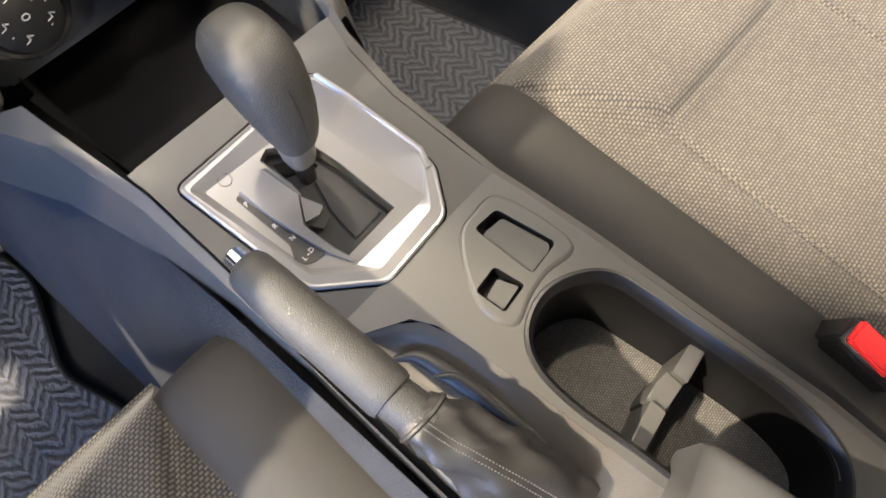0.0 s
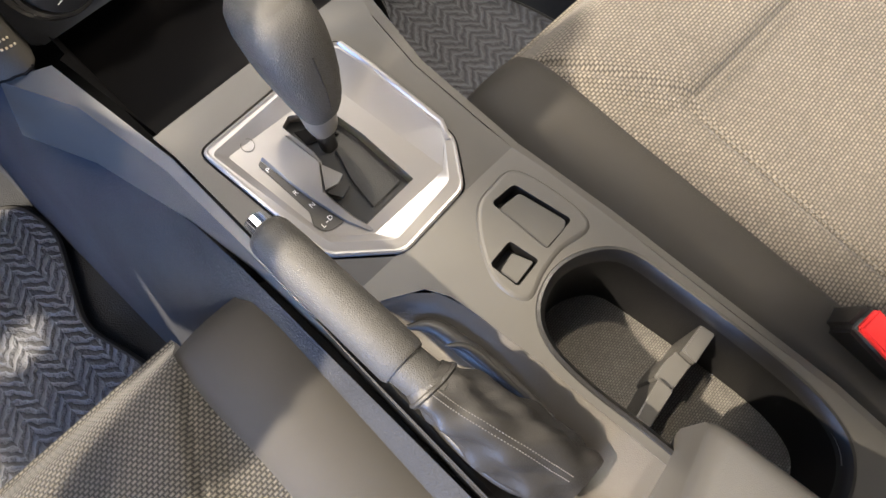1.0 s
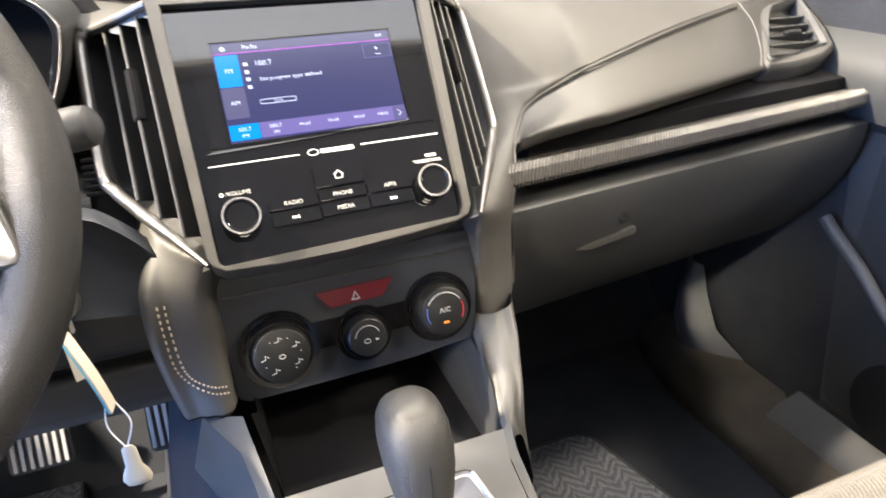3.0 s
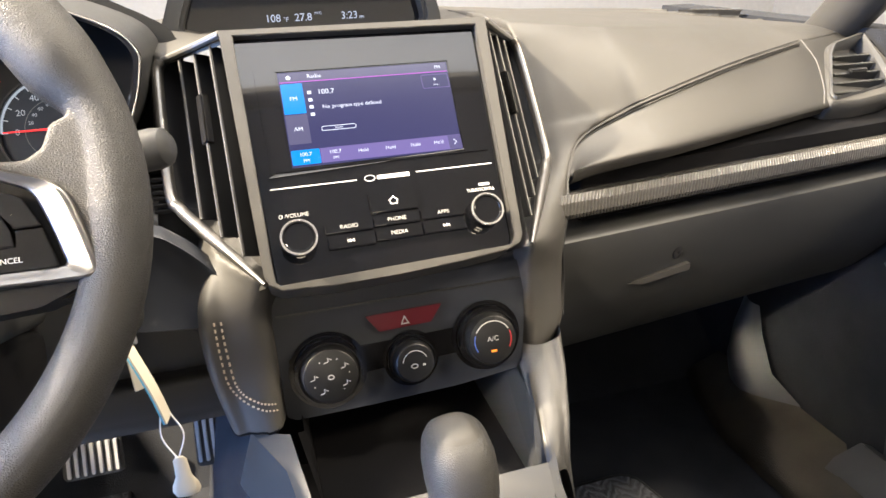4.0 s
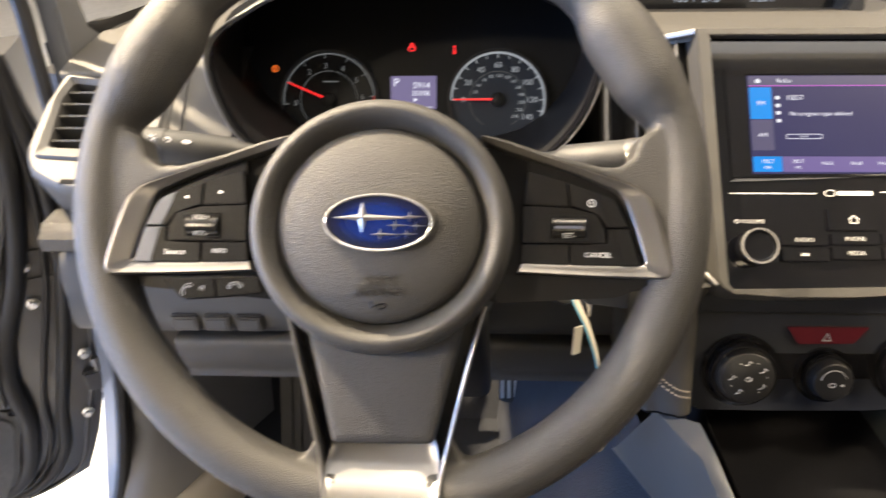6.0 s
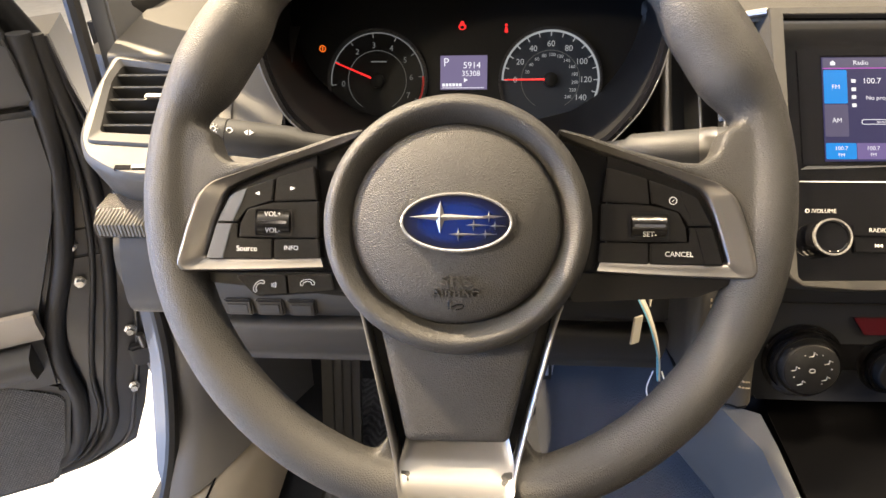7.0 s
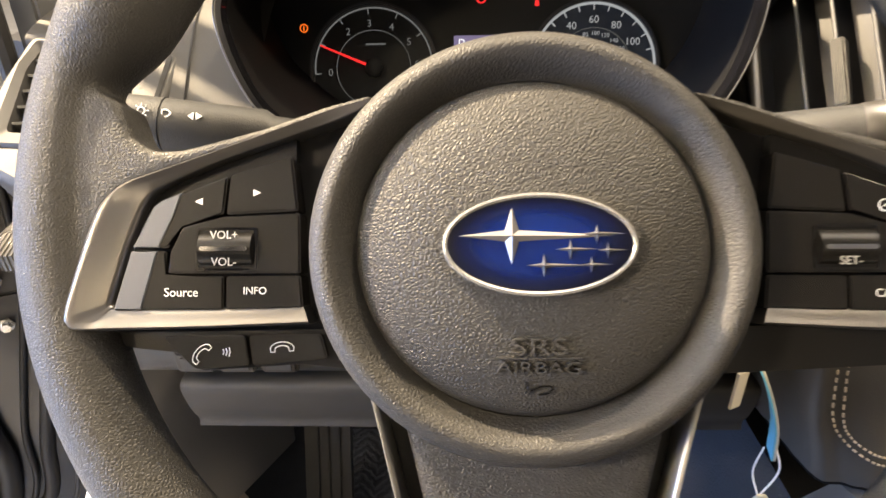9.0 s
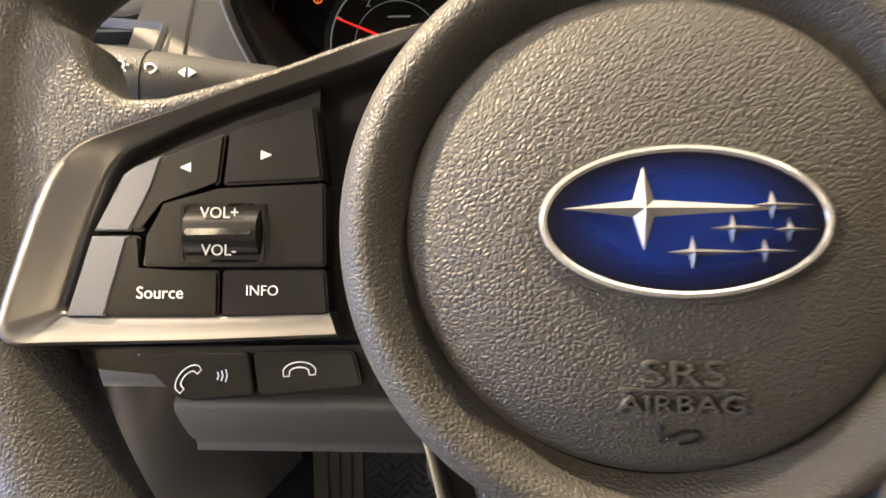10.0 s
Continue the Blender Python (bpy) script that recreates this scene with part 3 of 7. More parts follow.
left = [(0.515, 0.846, 0.672), (0.515, 0.66, 0.690), (0.515, 0.45, 0.700), (0.516, 0.345, 0.700), (0.518, 0.322, 0.694), (0.521, 0.302, 0.672), (0.523, 0.282, 0.646), (0.523, 0.262, 0.621), (0.523, 0.245, 0.600)]
blend = []
for f, k in ((0.0, 0.0), (0.2, 0.7), (0.45, 1.0), (0.72, 0.7)):
    blend.append([Vector(a).lerp(Vector(b), f) + Vector((0, -0.004 * k * (i > 3), 0.001 * k)) for i, (a, b) in enumerate(zip(left, rows[0]))])
# rounded housing beside the passenger-side stack vent, running down into the flank of the stack
house = [((0.522, 0.250, 0.606), (0.607, 0.232, 0.620)), ((0.521, 0.227, 0.582), (0.557, 0.226, 0.598)), ((0.505, 0.199, 0.569), (0.534, 0.203, 0.575)), ((0.481, 0.157, 0.558), (0.520, 0.178, 0.551)), ((0.463, 0.127, 0.543), (0.510, 0.160, 0.531)), ((0.461, 0.131, 0.515), (0.506, 0.154, 0.508)), ((0.461, 0.130, 0.480), (0.503, 0.146, 0.482)), ((0.459, 0.122, 0.448), (0.500, 0.136, 0.456)), ((0.458, 0.120, 0.436), (0.494, 0.134, 0.440))]
hrows = []
for a, b in house:
    a, b = Vector(a), Vector(b)
    hrows.append([a + Vector((-0.012, 0.030, 0.0))] + smooth_path([a, a.lerp(b, 0.35) + Vector((0.0, -0.006, 0.001)), a.lerp(b, 0.75) + Vector((0.0, -0.005, 0.001)), b], 4) + [b + Vector((0.004, 0.040, -0.002))])
fused("top_skin", [slab([smooth_path(r, 4) for r in blend + rows], (0.0, 0.02, -0.030)), slab([list(r) for r in zip(*[smooth_path(c, 3) for c in zip(*hrows)])], (0.0, 0.035, -0.006))], 0.0028, 5, DASH, dash)
prow = [smooth_path([(x, y + 0.0015, z - 0.0005), (x, y * 0.62 + gy * 0.38 - 0.003, z * 0.62 + gz * 0.38), (x, gy + 0.001, gz + 0.012), (x, gy + 0.004, gz + 0.002), (x, gy + 0.014, gz - 0.006), (x, gy + 0.05, gz - 0.010)], 4) for (x, y, z), (gx, gy, gz) in zip(S_FINE, G_FINE)]
part("lower_pad", loft(prow, closed=False), DASH, dash, smooth=60)
# strip, gap, glovebox: swept across
def dash_y(x):
    return 0.166 + 0.105 * (x - 0.51)


XS = [0.505 + 0.06 * i for i in range(10)]
# gap behind the strip near-black, its shade put into the colour
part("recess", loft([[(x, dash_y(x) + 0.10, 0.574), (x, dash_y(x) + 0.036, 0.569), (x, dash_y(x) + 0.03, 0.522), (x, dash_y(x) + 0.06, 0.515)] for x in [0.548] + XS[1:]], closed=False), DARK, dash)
part("trim_strip", loft([[(x, dash_y(x) + 0.034, 0.554), (x, dash_y(x) + 0.008, 0.561), (x, dash_y(x) + 0.001, 0.556), (x, dash_y(x) - 0.001, 0.545), (x, dash_y(x) + 0.003, 0.539), (x, dash_y(x) + 0.034, 0.535)] for x in XS]), STRIP, dash, "ribbed grey trim strip")
part("glovebox_door", loft([smooth_path([(x, dash_y(x) + 0.04, 0.520), (x, dash_y(x) + 0.002, 0.521), (x, dash_y(x) - 0.006, 0.514), (x, dash_y(x) - 0.002, 0.475), (x, dash_y(x) + 0.018, 0.42), (x, dash_y(x) + 0.070, 0.345), (x, dash_y(x) + 0.13, 0.30)], 3) for x in XS], closed=False), DASHLOW, dash)
# underside colour carries the shade below the dash
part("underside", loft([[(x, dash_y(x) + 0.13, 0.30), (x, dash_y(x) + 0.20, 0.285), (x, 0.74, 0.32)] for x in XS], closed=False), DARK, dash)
# driver's half of the top
drow = []
for x, yb, ze in ((-0.37, 0.335, 0.658), (-0.28, 0.330, 0.657), (-0.215, 0.335, 0.668), (-0.205, 0.47, 0.685), (0.0, 0.47, 0.685), (0.160, 0.47, 0.688), (0.170, 0.330, 0.688), (0.183, 0.314, 0.687), (0.210, 0.280, 0.699), (0.2365, 0.250, 0.7095), (0.30, 0.247, 0.7095), (0.40, 0.247, 0.7095), (0.4615, 0.250, 0.7095), (0.490, 0.282, 0.699), (0.515, 0.314, 0.690), (0.548, 0.338, 0.6975)):
    zm = 0.685 if x < 0.15 else (0.688 if 0.2 < x < 0.5 else 0.696)
    ym = min(yb + 0.05, (0.5 + yb) / 2)
    drow.append([(x, 0.86 - 0.5 * (x - CX) ** 2, 0.672), (x, 0.66, zm - 0.004), (x, 0.50, zm), (x, ym, 0.35 * zm + 0.65 * ze + 0.001), (x, yb + 0.006, ze), (x, yb, ze - 0.008)])
part("driver_top_skin", loft([smooth_path(r, 3) for r in drow], closed=False), DASH, dash, smooth=60)
# ---------------- centre console ----------------
console = thing("centre_console", T(0, 0, 0), "grey plastic centre console between the front seats", "console")


# ---------------- seats ----------------
def seam_depth(p, lines):
    best = 1.0
    for a, b in lines:
        a, b = Vector(a), Vector(b)
        d = b - a
        t = max(0.0, min(1.0, (p - a).dot(d) / d.length_squared))
        best = min(best, (p - a - d * t).length)
    return best


def seat(name, cx, label, weave, broad=0.0):
    s = thing(name, T(cx, -0.05, 0.0), label, "car seat", "front seats")
    seams = []
    for sx in (-1, 1):
        seams += [((sx * 0.163, -0.035), (sx * 0.108, -0.140)), ((sx * 0.108, -0.140), (sx * 0.098, -0.148)), ((sx * 0.108, -0.145), (sx * 0.113, -0.56))]
    seams.append(((-0.098, -0.148), (0.098, -0.148)))

    def fn(u, v):
        x, y = (u - 0.5) * 0.334, 0.006 + broad - 0.56 * v
        lip = 0.050 * math.exp(-(v / 0.040) ** 2) + 0.020 * math.exp(-(v / 0.13) ** 2)
        block = 1 / (1 + math.exp(-((y + 0.148) / 0.006))) * (1 / (1 + math.exp((abs(x) - 0.112 - 0.5 * (y + 0.145)) / 0.006)))
        d = seam_depth(Vector((x, y)), seams)
        z = 0.330 - 0.050 * v - lip + 0.012 * block - 0.0035 * math.exp(-(d / 0.0032) ** 2) - 0.010 * (1 - block) * math.exp(-((abs(x) - 0.0) / 0.10) ** 2) * min(1, v * 4)
        return (x, y, z)
    part("cushion_centre", surface(fn, 160, 270, 0.02), weave, s, smooth=85)
    for sx in (-1, 1):
        rings = []
        for k in range(26):
            v = k / 25
            y = 0.010 + 0.3 * broad - 0.60 * v ** 1.3
            f = 1 - math.exp(-((v + 0.004) / 0.055) ** 1.3)
            prof = smooth_path([(0.158, 0.318, 0), (0.170, 0.330, 0), (0.195, 0.337, 0), (0.226, 0.331, 0), (0.247, 0.306, 0), (0.253, 0.25, 0), (0.25, 0.20, 0)], 4) + [Vector((0.24, 0.16, 0)), Vector((0.158, 0.16, 0))]
            top = 0.40 + 0.60 * f
            wide = 0.60 + 0.40 * math.sqrt(1 - (1 - min(1.0, v / 0.16)) ** 2)
            rings.append([(sx * (0.158 + (p.x - 0.158) * wide * (1 + 13 * broad)), y, 0.16 + (p.y - 0.16) * top - 0.030 * v) for p in prof])
        b = part("bolster", loft(rings), BOLSTER, s, "smooth grey bolster cloth", smooth=75)
        part("piping", tube(smooth_path([(sx * (0.2535 + 1.2 * broad), -0.03 - 0.09 * i, 0.232 - 0.003 * i) for i in range(7)], 3), 0.0022, 6), DARK, b)
        for e in (-0.0035, 0.0035):
            st = bmesh.new()
            for i in range(60):
                y = -0.17 - 0.0062 * i
                x = sx * (0.1095 + 0.005 * (-0.17 - y) / 0.37) + e
                q = fn(x / 0.334 + 0.5, (0.006 + broad - y) / 0.56)
                t = box(x - 0.0005, x + 0.0005, y - 0.002, y + 0.002, q[2] - 0.0002, q[2] + 0.0007)
                tm = bpy.data.meshes.new("t")
                t.to_mesh(tm)
                st.from_mesh(tm)
                bpy.data.meshes.remove(tm)
                t.free()
            tagged(part("stitching", st, DKSTITCH, s), kind="stuff")
    part("seat_base", box(-0.235, 0.235, -0.58, -0.035, 0.05, 0.175, 0.02), SEATBASE, s)
    part("side_cover", loft([[(0.215, y, 0.06), (0.262, y, 0.07), (0.266, y, 0.15), (0.25, y, 0.205), (0.215, y, 0.205)] for y in (-0.02, -0.05, -0.3, -0.6)]), SEATBASE, s)
    part("side_cover", loft([[(-0.215, y, 0.06), (-0.262, y, 0.07), (-0.266, y, 0.15), (-0.25, y, 0.205), (-0.215, y, 0.205)] for y in (-0.02, -0.05, -0.3, -0.6)]), SEATBASE, s)
    part("backrest", loft([[(x, -0.58 - 0.3 * k - y, 0.25 + 0.62 * k) for x, y in rounded([(-0.25, 0.0), (0.25, 0.0), (0.22, 0.13), (-0.22, 0.13)], 0.05)] for k in (0, 0.3, 0.7, 1.0)]), BOLSTER, s)
    return s


# same cloth on both seats; the driver's copy is darkened for shade
seat("front_seat", 0.000, "grey woven cloth driver seat, shade in its weave colour, with smooth bolsters", FABRICSHADE, 0.012)
seat("front_seat", 0.698, "grey woven cloth passenger seat in its lit tone with smooth bolsters", FABRIC)


# ---------------- steering wheel: switches, badge, lettering ----------------
def button(name, poly, parent, z0=-0.008, z1=0.0025, mat=BUTTON, r=0.0007, label=""):
    if sum(a[0] * b[1] - b[0] * a[1] for a, b in zip(poly, poly[1:] + poly[:1])) < 0:
        poly = poly[::-1]
    return part(name, prism(poly, z0, z1, r), mat, parent, label)


def key_x(x):
    return 0.978 * x - (0.0012 if x > 0 else 0.0)


for sx in (-1, 1):
    upper_out = [(-0.1440, -0.0160), (-0.1365, -0.0015), (-0.1330, 0.0010), (-0.1095, 0.0095), (-0.1110, -0.0040), (-0.1270, -0.0078), (-0.1312, -0.0160)]
    upper_in = [(-0.1085, 0.0100), (-0.0860, 0.0165), (-0.0835, -0.0030), (-0.1100, -0.0042)]
    middle = [(-0.1262, -0.0086), (-0.1108, -0.0050), (-0.0830, -0.0038), (-0.0825, -0.0250), (-0.1312, -0.0250), (-0.1300, -0.0172)]
    lower_out = [(-0.1445, -0.0170), (-0.1318, -0.0170), (-0.1328, -0.0260), (-0.1105, -0.0260), (-0.1105, -0.0378), (-0.1505, -0.0378)]
    lower_in = [(-0.1097, -0.0260), (-0.0825, -0.0258), (-0.0815, -0.0372), (-0.1097, -0.0378)]
    for nm, pl in (("switch", upper_out), ("switch", upper_in), ("switch", middle), ("switch", lower_out), ("switch", lower_in)):
        button(nm, rounded([(key_x(-sx * x), y) for x, y in pl], 0.001, 2), wheel)
    # outer facets: the left ones carry a painted cool reflection, the right ones stay black
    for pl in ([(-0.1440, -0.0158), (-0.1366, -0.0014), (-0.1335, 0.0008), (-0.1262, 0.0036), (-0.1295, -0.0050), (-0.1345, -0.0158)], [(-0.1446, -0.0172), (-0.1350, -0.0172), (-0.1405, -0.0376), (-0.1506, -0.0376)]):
        button("switch_edge", [(key_x(-sx * x), y) for x, y in pl], wheel, -0.004, 0.0030, EDGESHEEN if sx < 0 else BUTTON, 0.0004, "black switch edge with painted window sheen" if sx < 0 else "")
    roll = part("roller_frame", ring_prism(rect(key_x(-sx * 0.1095) - 0.0112, key_x(-sx * 0.1095) + 0.0112, -0.0240, -0.0088, 0.001, 2), rect(key_x(-sx * 0.1095) - 0.0098, key_x(-sx * 0.1095) + 0.0098, -0.0232, -0.0096, 0.001, 2), 0.0, 0.0030, 0.0004), GLOSS, wheel)
    prof = [(0.0065 * math.cos(a), 0.0064 * math.sin(a)) for a in [math.radians(d) for d in range(-15, 196, 15)]]
    part("roller", loft([[(key_x(-sx * 0.1095) + x, -0.0164 + p[0], -0.0005 + p[1]) for p in prof] for x in (-0.0094, -0.0088, 0.0088, 0.0094)]), BUTTON, wheel)
    part("roller_bar", box(key_x(-sx * 0.1095) - 0.0085, key_x(-sx * 0.1095) + 0.0085, -0.0172, -0.0156, 0.0045, 0.0066, 0.0004), CHROME, wheel, "chrome roller bar")
# phone switches below the left spoke, blank cover below the right
part("phone_switch_base", prism(rounded([(-0.152, -0.0460), (-0.070, -0.0452), (-0.068, -0.0565), (-0.118, -0.0600), (-0.1285, -0.0500)], 0.0015), -0.022, -0.004, 0.001), DEEP, wheel)
button("phone_switch", rounded([(-0.1310, -0.0475), (-0.1012, -0.0470), (-0.0995, -0.0578), (-0.1190, -0.0590)], 0.0015, 3), wheel, -0.008, -0.0005)
button("phone_switch", rounded([(-0.1000, -0.0470), (-0.0740, -0.0463), (-0.0715, -0.0550), (-0.0985, -0.0578)], 0.0015, 3), wheel, -0.008, -0.0005)
part("blank_cover", prism(rounded([(0.158, -0.0450), (0.066, -0.0432), (0.064, -0.0600), (0.134, -0.0560), (0.150, -0.0495)][::-1], 0.003), -0.024, -0.003, 0.003), DEEP, wheel)
for tx, x, y, sz in (("\u25c4", -0.1200, 0.0005, 0.004), ("\u25ba", -0.0985, 0.0035, 0.004), ("VOL+", -0.1095, -0.0117, 0.0040), ("VOL-", -0.1095, -0.0211, 0.0040), ("Source", -0.1260, -0.0318, 0.0044), ("INFO", -0.0990, -0.0312, 0.0037), ("SET-", 0.1095, -0.0211, 0.0040), ("CANCEL", 0.1265, -0.0320, 0.0040)):
    if tx in "\u25c4\u25ba":
        d = -1 if tx == "\u25c4" else 1
        part("arrow_print", prism([(key_x(x) - d * 0.0014, y - 0.0012), (key_x(x) + d * 0.0014, y), (key_x(x) - d * 0.0014, y + 0.0012)][::d], 0.0024, 0.00265), WHITE, wheel)
    else:
        z = 0.0052 if "VOL" in tx or "SET" in tx else 0.0026
        words("lettering", tx, sz, GREYP if "VOL" in tx or "SET" in tx else WHITE, wheel, T(key_x(x), y, z))
# cruise mark and handset marks
part("cruise_mark", ring_prism(circle(0.1190, -0.0022, 0.0022, 20), circle(0.1190, -0.0022, 0.0018, 20), 0.0024, 0.0027), WHITE, wheel)
part("cruise_mark", prism([(0.1183, -0.0025), (0.1195, -0.0015), (0.1197, -0.0019), (0.1186, -0.0028)][::-1], 0.0024, 0.0027), WHITE, wheel)
for hx, hy, turn in ((-0.1165, -0.0528, 48), (-0.0878, -0.0508, 4)):
    arc = [(0.0043 * math.cos(math.radians(a)), 0.0026 * math.sin(math.radians(a)), 0) for a in range(8, 173, 12)]
    inside = [(0.0026 * math.cos(math.radians(a)), 0.0013 * math.sin(math.radians(a)), 0) for a in range(158, 21, -17)]
    hs = part("handset_mark", tube([Vector(p) for p in arc + [(-0.0041, -0.0008, 0), (-0.0026, -0.0008, 0)] + inside + [(0.0026, -0.0008, 0), (0.0041, -0.0008, 0)]], 0.00020, 5, closed=True), WHITE, wheel)
    hs.matrix_basis = T(hx, hy - 0.001, -0.0003) @ pose(0, 0, 0, 0, 0, turn)
for k in range(3):
    vm = part("voice_mark", tube([(0.001 + 0.0011 * k, 0.0010 + 0.0003 * k, 0), (0.0014 + 0.0011 * k, 0, 0), (0.001 + 0.0011 * k, -0.0010 - 0.0003 * k, 0)], 0.00022, 5), WHITE, wheel)
    vm.matrix_basis = T(-0.1100, -0.0528, -0.0003)

# badge
badge = part("badge", lathe([(0.0, 0.0), (0.0290, 0.0), (0.0290, 0.0012), (0.0283, 0.0020), (0.0, 0.0024)], 64, (0, 0), 0.52), BLUEBADGE, wheel, "oval blue badge with pale star shapes")
badge.matrix_basis = T(0.000, -0.0165, 0.0262)
part("badge_rim", tube([(0.0290 * math.cos(2 * math.pi * i / 72), 0.0151 * math.sin(2 * math.pi * i / 72), 0.0016) for i in range(72)], 0.0009, 8, closed=True), KNOBRING, badge, "polished rim")


def star(cx, cy, w, h, l=1.0):
    pts = []
    for k in range(8):
        a = math.pi / 4 * k
        if k % 2:
            pts.append((cx + 0.13 * w * math.cos(a) * 1.4, cy + 0.20 * h * math.sin(a) * 1.4))
        else:
            pts.append((cx + math.cos(a) * w * (l if k == 0 else 1), cy + math.sin(a) * h))
    bm = bmesh.new()
    ring = [bm.verts.new((p[0], p[1], 0.0023)) for p in pts]
    mid = bm.verts.new((cx, cy, 0.0042))
    for i in range(8):
        bm.faces.new((ring[i], ring[(i + 1) % 8], mid))
    return bm


for c in ((-0.0085, 0.0026, 0.0165, 0.0088, 1.9), (0.0172, 0.0032, 0.0040, 0.0030, 2.2), (0.0092, -0.0015, 0.0045, 0.0032, 2.0), (0.0205, -0.0018, 0.0030, 0.0026, 2.0), (0.0012, -0.0064, 0.0052, 0.0036, 3.0), (0.0155, -0.0062, 0.0032, 0.0026, 2.0)):
    part("star", star(*c), SILVER, badge, smooth=5)
part("badge_hollow", ring_prism(circle(0, -0.0165, 0.0325, 64, 0.56), circle(0, -0.0165, 0.0290, 64, 0.52), 0.0240, 0.0262, 0.001), PADSKIN, wheel)
words("airbag_lettering", "SRS", 0.0088, LEATHER, wheel, T(0.0, -0.0480, 0.0242) @ pose(0, 0, 0, 7, 0, 0) @ Matrix.Diagonal((1.35, 0.85, 1, 1)), deep=0.0012)
words("airbag_lettering", "AIRBAG", 0.0062, LEATHER, wheel, T(0.0, -0.0545, 0.0231) @ pose(0, 0, 0, 11, 0, 0) @ Matrix.Diagonal((1.22, 0.9, 1, 1)), deep=0.0012)
part("airbag_line", box(-0.0130, 0.0130, -0.0517, -0.0512, 0.0210, 0.0246), LEATHER, wheel)
hn = part("horn_mark", tube([(-0.0040, 0.0025, 0), (-0.0040, -0.0015, 0), (-0.0025, -0.0004, 0), (0.0005, 0.0010, 0), (0.0035, 0.0012, 0), (0.0045, 0.0002, 0), (0.003, -0.0012, 0), (0.0, -0.0018, 0)], 0.00035, 5), BUTTON, wheel)
hn.matrix_basis = T(0.0, -0.0615, 0.0217) @ pose(0, 0, 0, 14, 0, 0)

# steering column, stalks
column = thing("steering_column", WH, "dark plastic steering column cover with two stalks", "steering column")
part("shroud", loft([[(x * w, y * w - 0.035 + 0.012 * k, -0.035 - 0.045 * k) for x, y in rounded([(-0.068, -0.052), (0.066, -0.052), (0.060, 0.035), (-0.060, 0.035)], 0.018)] for k, w in ((0, 0.82), (0.4, 0.95), (1.5, 1.05), (4.0, 1.1))]), DASHLOW, column)
part("lower_cover", loft([[(x, y, z) for x, y in rounded([(-w, low_y), (w, low_y), (w * 0.94, -0.045), (-w * 0.94, -0.045)], 0.012)] for z, w, low_y in ((-0.075, 0.052, -0.080), (-0.085, 0.058, -0.092), (-0.13, 0.066, -0.122), (-0.215, 0.070, -0.150))]), DEEP, column, "black lower column cover", smooth=60)


def stalk(a, b, r0, r1, label):
    a, b = Vector(a), Vector(b)
    inv = WH.inverted()
    a, b = inv @ a, inv @ b
    st = part("stalk", tube([a + (b - a) * t for t in (0, 0.25, 0.45, 0.48, 0.94, 0.98, 1.0)], [r0 * 0.7, r0 * 0.75, r0 * 0.9, r1, r1 * 1.05, r1 * 0.95, r1 * 0.6], 16), DASHLOW, column, label)
    return st, a, b


ls, la, lb = stalk((-0.045, 0.128, 0.640), (-0.198, 0.118, 0.663), 0.011, 0.0125, "dark light-switch stalk with white symbols")
rs, ra, rb = stalk((0.045, 0.150, 0.628), (0.200, 0.105, 0.660), 0.010, 0.0125, "dark wiper stalk with pale tip")
part("tip_ring", tube([ra + (rb - ra) * t for t in (0.74, 0.76, 0.80, 0.82)], [0.0126, 0.0134, 0.0134, 0.0126], 16), DKSILVER, rs)
part("tip_ring", tube([la + (lb - la) * t for t in (0.775, 0.78, 0.785)], [0.0120, 0.0134, 0.0120], 16), BLACK, ls)
for t, kind in ((0.815, "sun"), (0.745, "lamp"), (0.66, "arrows")):
    p = la + (lb - la) * t + Vector((0, 0.003, 0.0128))
    if kind == "sun":
        part("symbol", ring_prism(circle(p.x, p.y, 0.0020, 16), circle(p.x, p.y, 0.0014, 16), p.z - 0.002, p.z), WHITE, ls)
        for k in range(8):
            a = math.pi / 4 * k
            part("symbol", tube([(p.x + 0.0026 * math.cos(a), p.y + 0.0026 * math.sin(a), p.z - 0.0003), (p.x + 0.0036 * math.cos(a), p.y + 0.0036 * math.sin(a), p.z - 0.0003)], 0.0003, 5), WHITE, ls)
    elif kind == "lamp":
        part("symbol", ring_prism(rounded([(p.x - 0.002, p.y - 0.002), (p.x + 0.001, p.y - 0.002), (p.x + 0.003, p.y), (p.x + 0.001, p.y + 0.002), (p.x - 0.002, p.y + 0.002)], 0.001, 2), rounded([(p.x - 0.0014, p.y - 0.0014), (p.x + 0.0008, p.y - 0.0014), (p.x + 0.0023, p.y), (p.x + 0.0008, p.y + 0.0014), (p.x - 0.0014, p.y + 0.0014)], 0.0008, 2), p.z - 0.002, p.z), WHITE, ls)
    else:
        for d in (-1, 1):
            part("symbol", prism([(p.x + d * 0.0006, p.y - 0.0018), (p.x + d * 0.0036, p.y), (p.x + d * 0.0006, p.y + 0.0018)][::d], p.z - 0.002, p.z), WHITE, ls)

# ---------------- centre stack: screen, keys, knobs ----------------
SCREENBG = glowing("screen_purple", (0.038, 0.036, 0.105), 1.0)
UIBLUE = glowing("screen_blue", (0.01, 0.25, 0.75), 1.0)
UIGREY = glowing("screen_grey", (0.10, 0.09, 0.16), 1.0)
UIPURP = glowing("screen_tab", (0.16, 0.12, 0.30), 1.0)
UIWHITE = glowing("screen_white", (0.85, 0.85, 0.95), 1.0)
UIPINK = glowing("screen_line", (0.45, 0.12, 0.50), 1.0)
